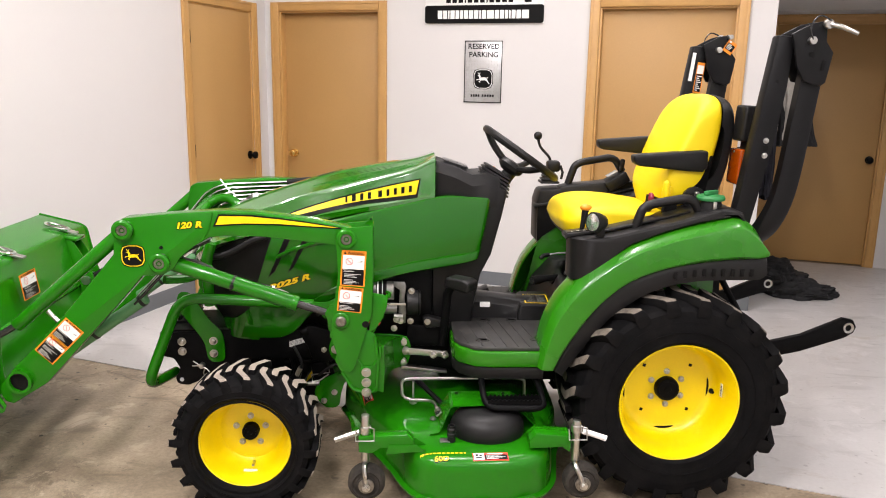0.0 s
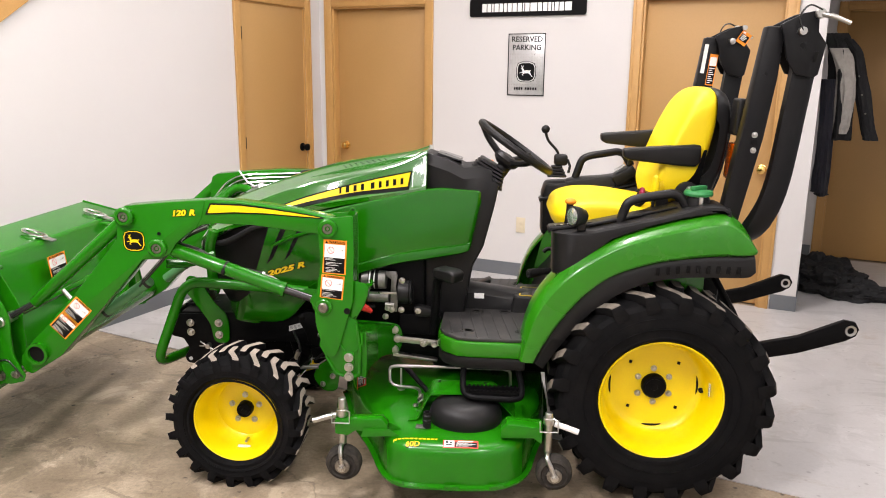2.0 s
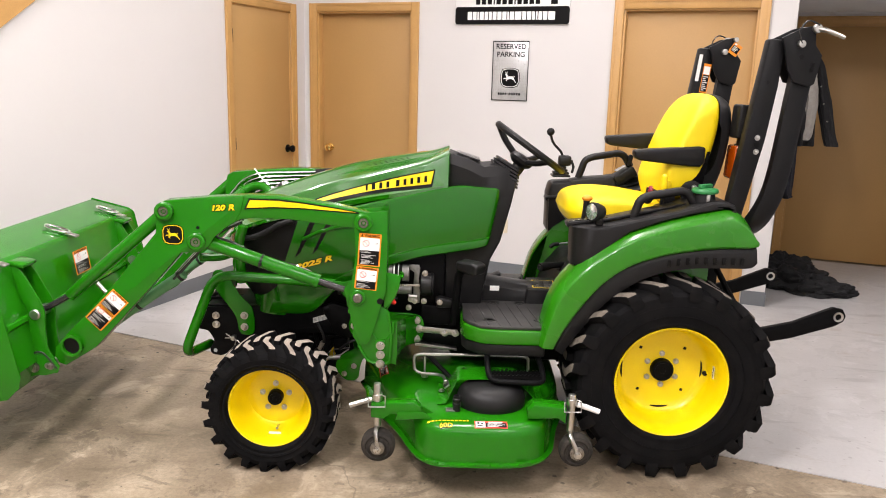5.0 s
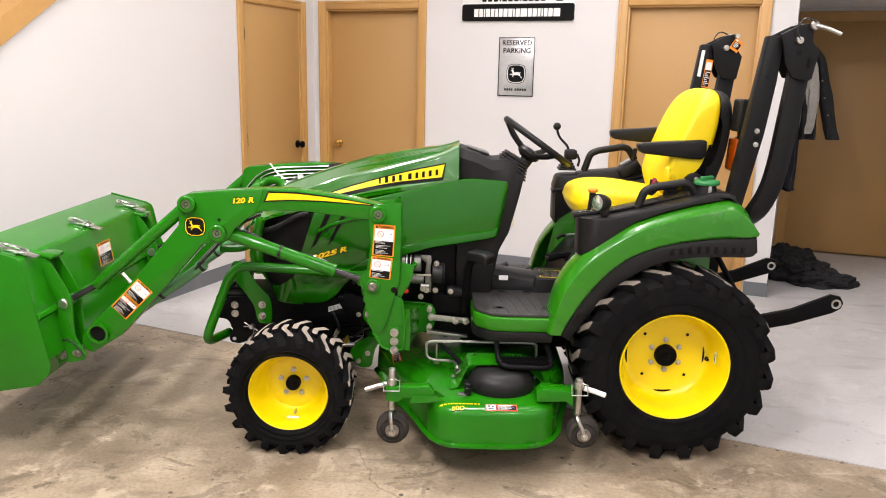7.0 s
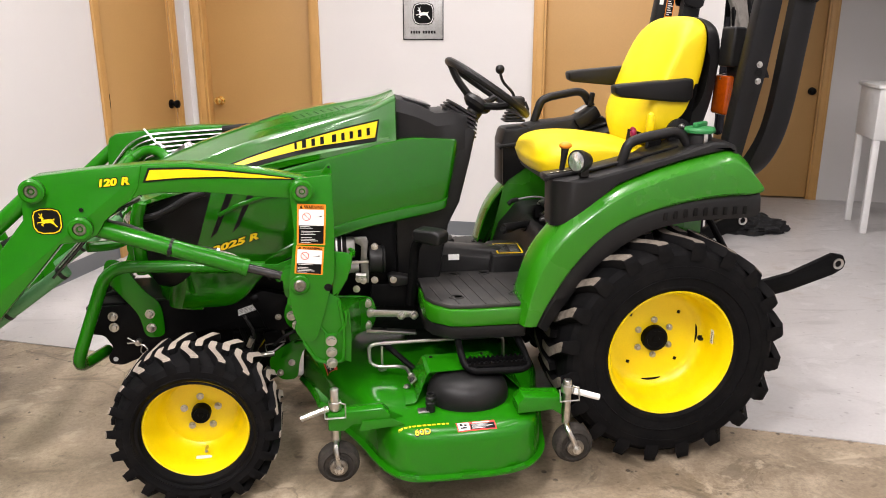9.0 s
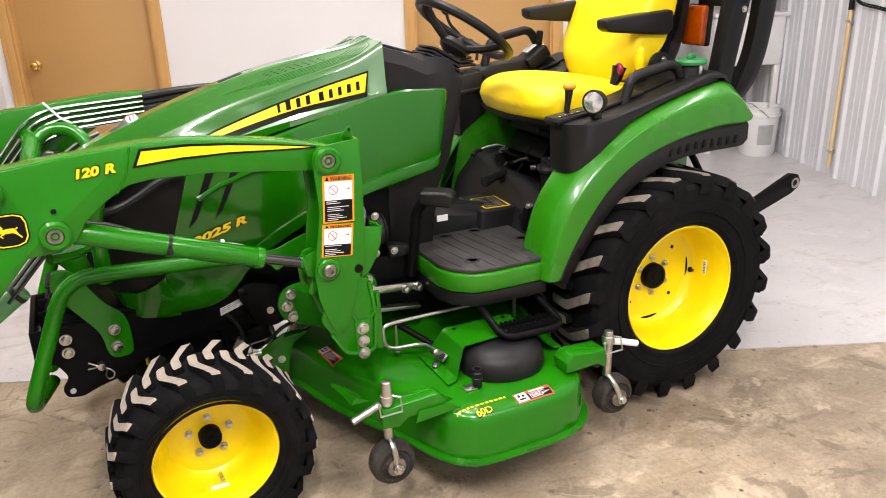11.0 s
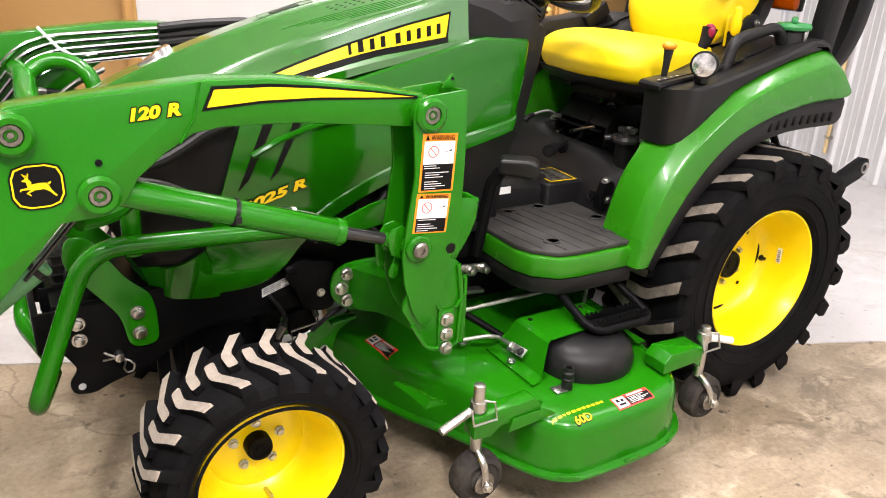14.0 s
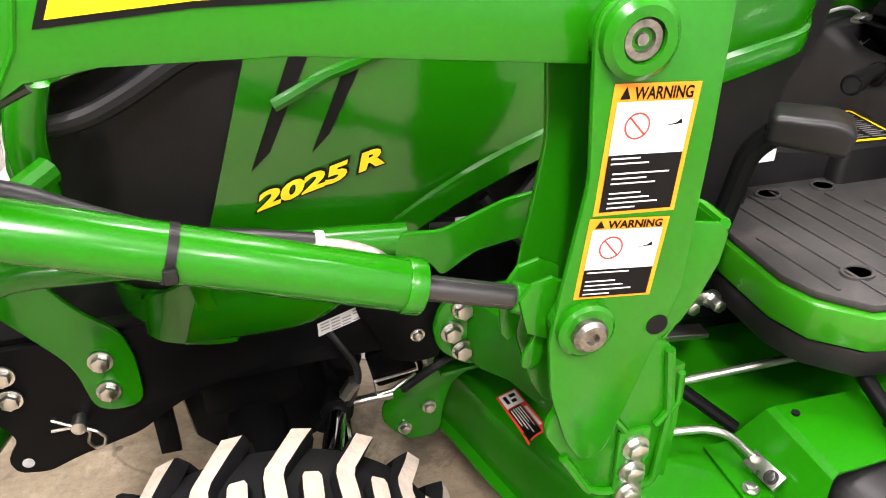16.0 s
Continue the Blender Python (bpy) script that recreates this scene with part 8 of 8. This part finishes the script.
    part("lower_strip", m_(prism([(0.0, 0.410), (0.0, 0.424), (0.175, 0.402), (0.175, 0.392)], 2.800, 2.830, 0.002)), STEEL, deck, "dull zinc strip")
part("discharge_chute", slab([(0.05, 3.72), (0.50, 3.72), (0.48, 3.95), (0.12, 3.95)], 0.20, 0.23, 0.008), BLACK, deck)


# ---- things in the recess ----
def lumpy(c, s, seed, amp, n=26, m=14):
    """A heap or a hanging cloth: a rounded body with folds."""
    b = bmesh.new()
    rows = []
    for j in range(m + 1):
        ph = math.pi * j / m
        row = []
        for i in range(n):
            t = 2 * math.pi * i / n
            d = Vector((math.cos(t) * math.sin(ph), math.sin(t) * math.sin(ph), math.cos(ph)))
            k = 1 + amp * noise.noise(d * 2.1 + Vector((seed, 0, 0))) + amp * 0.9 * (0.35 - abs(noise.noise(d * 3.6 + Vector((0, seed, 0))))) + amp * 0.4 * (0.3 - abs(noise.noise(d * 8.0 + Vector((0, 0, seed)))))
            row.append(b.verts.new((c[0] + d.x * s[0] * k, c[1] + d.y * s[1] * k, max(0.0055, c[2] + d.z * s[2] * k))))
        rows.append(row)
    for a, d in zip(rows, rows[1:]):
        for i in range(n):
            b.faces.new((a[i], a[(i + 1) % n], d[(i + 1) % n], d[i]))
    bmesh.ops.remove_doubles(b, verts=b.verts, dist=0.0004)
    return b


heap = thing("dropped_jacket", W(0.64, 6.15, 0.005), "black jacket lying crumpled on the painted floor", "jacket")
part("body", lumpy(W(0.56, 6.22, 0.05), (0.24, 0.28, 0.155), 3.1, 0.36, 96, 52), CLOTH, heap)
part("sleeve", lumpy(W(0.80, 6.04, 0.03), (0.21, 0.12, 0.085), 8.3, 0.36, 72, 40), CLOTH, heap)
part("sleeve", lumpy(W(0.48, 6.30, 0.08), (0.16, 0.15, 0.14), 5.7, 0.36, 72, 40), CLOTH, heap)


def hanging(path, w0, w1, d, folds, seed):
    """Cloth that hangs from a point and falls in folds: rings round a line going down."""
    secs = []
    n = 48
    path = curve_pts([tuple(p) for p in path], 22)
    for k, p in enumerate(path):
        t = k / (len(path) - 1)
        w = w0 + (w1 - w0) * min(1, t * 2.2)
        ring = []
        for i in range(n):
            a = 2 * math.pi * i / n
            r = 1 + 0.22 * math.sin(folds * a + 4 * t + seed) * (0.3 + 0.7 * t) + 0.24 * noise.noise(Vector((3 * math.cos(a), 3 * math.sin(a), 5 * t + seed))) + 0.10 * noise.noise(Vector((6 * math.cos(a), 6 * math.sin(a), 14 * t + seed)))
            ring.append(Vector(p) + MW.to_3x3() @ Vector((d * math.cos(a) * r, w * math.sin(a) * r, 0)))
        secs.append(ring)
    return loft(secs)


HV = 6.05
hk = thing("coat_hook", W(0.385, HV, 1.80), "steel coat hook on the white wall of the recess", "hook")
part("hook_plate", place(box((0.384, HV, 1.80), (0.006, 0.03, 0.08), 0.002), MW), STEEL, hk)
part("hook_prong", tube([W(0.385, HV, 1.79), W(0.43, HV, 1.775), W(0.44, HV, 1.81)], 0.006, 8, 0.015), STEEL, hk)
coat = thing("hanging_coat", W(0.46, HV, 1.08), "dark work coat with grey fleece lining hanging on a hook", "coat")
part("shell", hanging([W(0.43, HV, 1.80), W(0.45, HV, 1.76), W(0.48, HV, 1.68), W(0.50, HV, 1.5), W(0.51, HV, 1.3), W(0.52, HV, 1.13), W(0.52, HV, 1.10)], 0.02, 0.15, 0.075, 5, 1.0), CLOTH, coat)
part("lining", hanging([W(0.46, HV - 0.10, 1.70), W(0.50, HV - 0.12, 1.62), W(0.53, HV - 0.13, 1.5), W(0.535, HV - 0.12, 1.36), W(0.53, HV - 0.105, 1.22), W(0.525, HV - 0.09, 1.15), W(0.525, HV - 0.09, 1.145)], 0.012, 0.062, 0.055, 3, 2.0), FLEECE, coat, "grey fleece lining turned outwards")
part("sleeve", hanging([W(0.50, HV - 0.03, 1.76), W(0.56, HV - 0.04, 1.68), W(0.605, HV - 0.05, 1.52), W(0.655, HV - 0.05, 1.34), W(0.695, HV - 0.05, 1.18), W(0.715, HV - 0.05, 1.11), W(0.715, HV - 0.05, 1.105)], 0.03, 0.055, 0.042, 4, 0.4), CLOTH, coat)
for z_, u_ in ((1.52, 0.60), (1.40, 0.63), (1.28, 0.665)):
    part("snap_button", ball(tuple(W(u_, HV - 0.115, z_)), (0.006, 0.006, 0.006)), PIN_STEEL, coat)
trousers = thing("hanging_trousers", W(0.42, 5.86, 0.62), "navy work trousers hanging under the coat", "trousers")
part("leg", hanging([W(0.42, 5.86, 1.50), W(0.43, 5.86, 1.3), W(0.44, 5.86, 1.0), W(0.44, 5.86, 0.78), W(0.44, 5.86, 0.76)], 0.05, 0.085, 0.04, 3, 0.9), NAVY, trousers)
part("leg", hanging([W(0.43, 6.0, 1.5), W(0.45, 6.0, 1.3), W(0.46, 6.0, 1.0), W(0.46, 6.0, 0.74), W(0.46, 6.0, 0.72)], 0.05, 0.08, 0.04, 3, 2.9), NAVY, trousers)

# wash sink, bucket, bottles
sink = thing("utility_sink", W(1.80, 6.35, 0), "white plastic utility sink on legs beside the ribbed wall", "sink")
part("basin", place(box((1.78, 6.35, 0.86), (0.54, 0.46, 0.38), 0.02), MW), WHITE_PLASTIC, sink)
part("rim", place(box((1.78, 6.35, 1.04), (0.57, 0.49, 0.03), 0.01), MW), WHITE_PLASTIC, sink)
for du, dv in ((-0.24, -0.2), (0.24, -0.2), (-0.24, 0.2), (0.24, 0.2)):
    part("leg", place(box((1.78 + du, 6.35 + dv, 0.34), (0.045, 0.045, 0.67), 0.006), MW), WHITE_PLASTIC, sink)
part("trap", tube([W(1.80, 6.35, 0.66), W(1.80, 6.35, 0.45), W(1.85, 6.40, 0.42), W(1.90, 6.5, 0.46), W(1.95, 6.6, 0.46)], 0.022, 12, 0.05), DARK_CHROME, sink, "dark drain trap")
part("faucet", tube([W(1.80, 6.55, 1.05), W(1.80, 6.55, 1.25), W(1.80, 6.42, 1.27), W(1.80, 6.40, 1.2)], 0.012, 10, 0.04), CHROME, sink)
for n, (u, v, r, h, m_, lab, cat) in enumerate(((1.93, 6.20, 0.035, 0.20, BLUE, "blue plastic cleaner bottle on the sink rim", "bottle"), (1.84, 6.20, 0.028, 0.15, WHITE_PLASTIC, "white plastic soap bottle on the sink rim", "bottle"), (1.99, 6.25, 0.03, 0.13, GREY_METAL, "grey spray can on the sink rim", "spray can"))):
    bt = thing("bottle" if cat == "bottle" else "spray_can", W(u, v, 1.055), lab, cat)
    part("body", lathe([(r, 0), (r, h * 0.62), (r * 0.8, h * 0.72), (r * 0.4, h * 0.8), (r * 0.4, h * 0.86)], tuple(W(u, v, 1.055)), 18, axis="z"), m_, bt)
    part("cap", lathe([(r * 0.45, h * 0.86), (r * 0.45, h), (r * 0.2, h)], tuple(W(u, v, 1.055)), 14, axis="z"), WHITE_DECAL if n else BLUE, bt)
pail = thing("pail", W(1.90, 6.08, 0.0045), "white plastic pail standing on the floor by the sink", "bucket")
part("body", lathe([(0.118, 0.0), (0.128, 0.02), (0.142, 0.30), (0.15, 0.305), (0.15, 0.325), (0.144, 0.325), (0.144, 0.36), (0.151, 0.362), (0.151, 0.375), (0.143, 0.375), (0.135, 0.30), (0.115, 0.02)], tuple(W(1.90, 6.08, 0.0045)), 36, axis="z"), WHITE_PLASTIC, pail)
q = bmesh.new()
for i in range(6):
    a0, a1 = -2.4 + i * 0.14, -2.4 + (i + 1) * 0.14
    c = W(1.90, 6.08, 0.0)
    q.faces.new([q.verts.new((c.x + (0.129 + 0.05 * z + 0.0015) * math.cos(a), c.y + (0.129 + 0.05 * z + 0.0015) * math.sin(a), z)) for a, z in ((a0, 0.10), (a1, 0.10), (a1, 0.25), (a0, 0.25))])
part("paper_label", q, GREY_METAL, pail, "grey printed label with unreadable lines")
part("bail", tube([W(1.90, 5.925, 0.31), W(1.84, 5.93, 0.36), W(1.82, 6.08, 0.40), W(1.84, 6.23, 0.36), W(1.90, 6.235, 0.31)], 0.003, 6, 0.04), STEEL, pail)

# engine details seen under the hood
part("mount_plate", prism([(-0.012, 0.590), (0.014, 0.590), (0.016, 0.64), (0.010, 0.69), (0.016, 0.735), (0.010, 0.752), (-0.03, 0.752), (-0.03, 0.735), (-0.008, 0.72), (-0.012, 0.66)], 2.815, 2.825, 0.002), ALU, tractor, "cast aluminium mounting plate")
st = part("starter_motor", cyl((-0.125, 2.83, 0.715), (-0.030, 2.83, 0.715), 0.036, 28, bev=0.004), ALU, tractor, "bare aluminium starter motor")
part("motor_label", cyl((-0.098, 2.83, 0.715), (-0.058, 2.83, 0.715), 0.0365, 28), DECAL_K, st, "black printed label")
part("label_bar", cyl((-0.094, 2.83, 0.715), (-0.088, 2.83, 0.715), 0.0369, 28), WHITE_DECAL, st)
part("label_bar", cyl((-0.075, 2.83, 0.715), (-0.072, 2.83, 0.715), 0.0369, 28), WHITE_DECAL, st)
part("solenoid", cyl((-0.11, 2.82, 0.648), (-0.018, 2.82, 0.648), 0.021, 22, bev=0.003), ALU, tractor, "bare aluminium solenoid")
part("tie_strap", box((-0.045, 2.792, 0.672), (0.12, 0.004, 0.008), 0.001), STEEL, tractor)
part("flange_cylinder", cyl((0.018, 2.83, 0.668), (0.072, 2.83, 0.668), 0.047, 30, bev=0.006), BLACK, tractor, "black drive housing")
part("flange_ring", cyl((0.060, 2.83, 0.668), (0.066, 2.83, 0.668), 0.050, 30, bev=0.002), BLACK_STEEL, tractor)
for x, z in ((0.033, 0.604), (-0.029, 0.575), (0.036, 0.722), (-0.02, 0.61), (-0.005, 0.604)):
    part("bolt", bolt((x, 2.80, z), 0.009, 0.010), STEEL, tractor)
part("terminal_stud", cyl((-0.03, 2.80, 0.625), (0.004, 2.80, 0.622), 0.008, 8), STEEL, tractor)
part("cable_boot", tube([(-0.125, 2.80, 0.612), (-0.10, 2.795, 0.604), (-0.085, 2.80, 0.592)], 0.012, 10, radii=[0.016, 0.014, 0.008]), RED_DECAL, tractor, "red rubber cable boot")
part("bell_housing", prism([(0.02, 0.575), (0.19, 0.572), (0.20, 0.49), (0.02, 0.49)], 2.84, 2.90, 0.006), BLACK_STEEL, tractor)
part("elbow_cover", prism([(0.078, 0.61), (0.10, 0.615), (0.165, 0.60), (0.16, 0.575), (0.10, 0.57), (0.085, 0.575)], 2.815, 2.86, 0.006), BLACK, tractor)
part("pump_bolt", bolt((0.098, 2.813, 0.597), 0.009, 0.008), STEEL, tractor)
for i, (a, c) in enumerate((((-0.20, 2.84, 0.68), (-0.08, 2.85, 0.60)), ((-0.28, 2.82, 0.66), (-0.10, 2.83, 0.74)))):
    m0 = Vector(((a[0] + c[0]) / 2, a[1] - 0.02, (a[2] + c[2]) / 2 - 0.04))
    part("engine_hose", tube([a, m0, c], 0.009, 8, 0.05), BLACK, tractor)
part("red_cap", cyl((-0.178, 2.80, 0.6595), (-0.148, 2.80, 0.6590), 0.0095, 12, bev=0.002), RED_DECAL, tractor, "red cable boot")
part("loom_sleeve", tube([(-0.225, 2.80, 0.6625), (-0.20, 2.80, 0.661), (-0.178, 2.80, 0.6595)], 0.0085, 12), BLACK, tractor, "black ribbed cable sleeve")
for k_ in range(8):
    part("sleeve_rib", cyl((-0.222 + 0.006 * k_, 2.80, 0.6624 - 0.0004 * k_), (-0.219 + 0.006 * k_, 2.80, 0.6622 - 0.0004 * k_), 0.0098, 12), BLACK, tractor)
part("plug", box((-0.236, 2.80, 0.6635), (0.026, 0.018, 0.018), 0.003), GREY_METAL, tractor, "pale cable plug")
part("loom_clip", box((-0.262, 2.80, 0.640), (0.012, 0.012, 0.012), 0.003), GREY_METAL, tractor)
part("loom_branch", tube([(-0.32, 2.81, 0.625), (-0.29, 2.80, 0.645), (-0.255, 2.80, 0.648), (-0.235, 2.81, 0.625)], 0.008, 10, 0.02), BLACK, tractor)
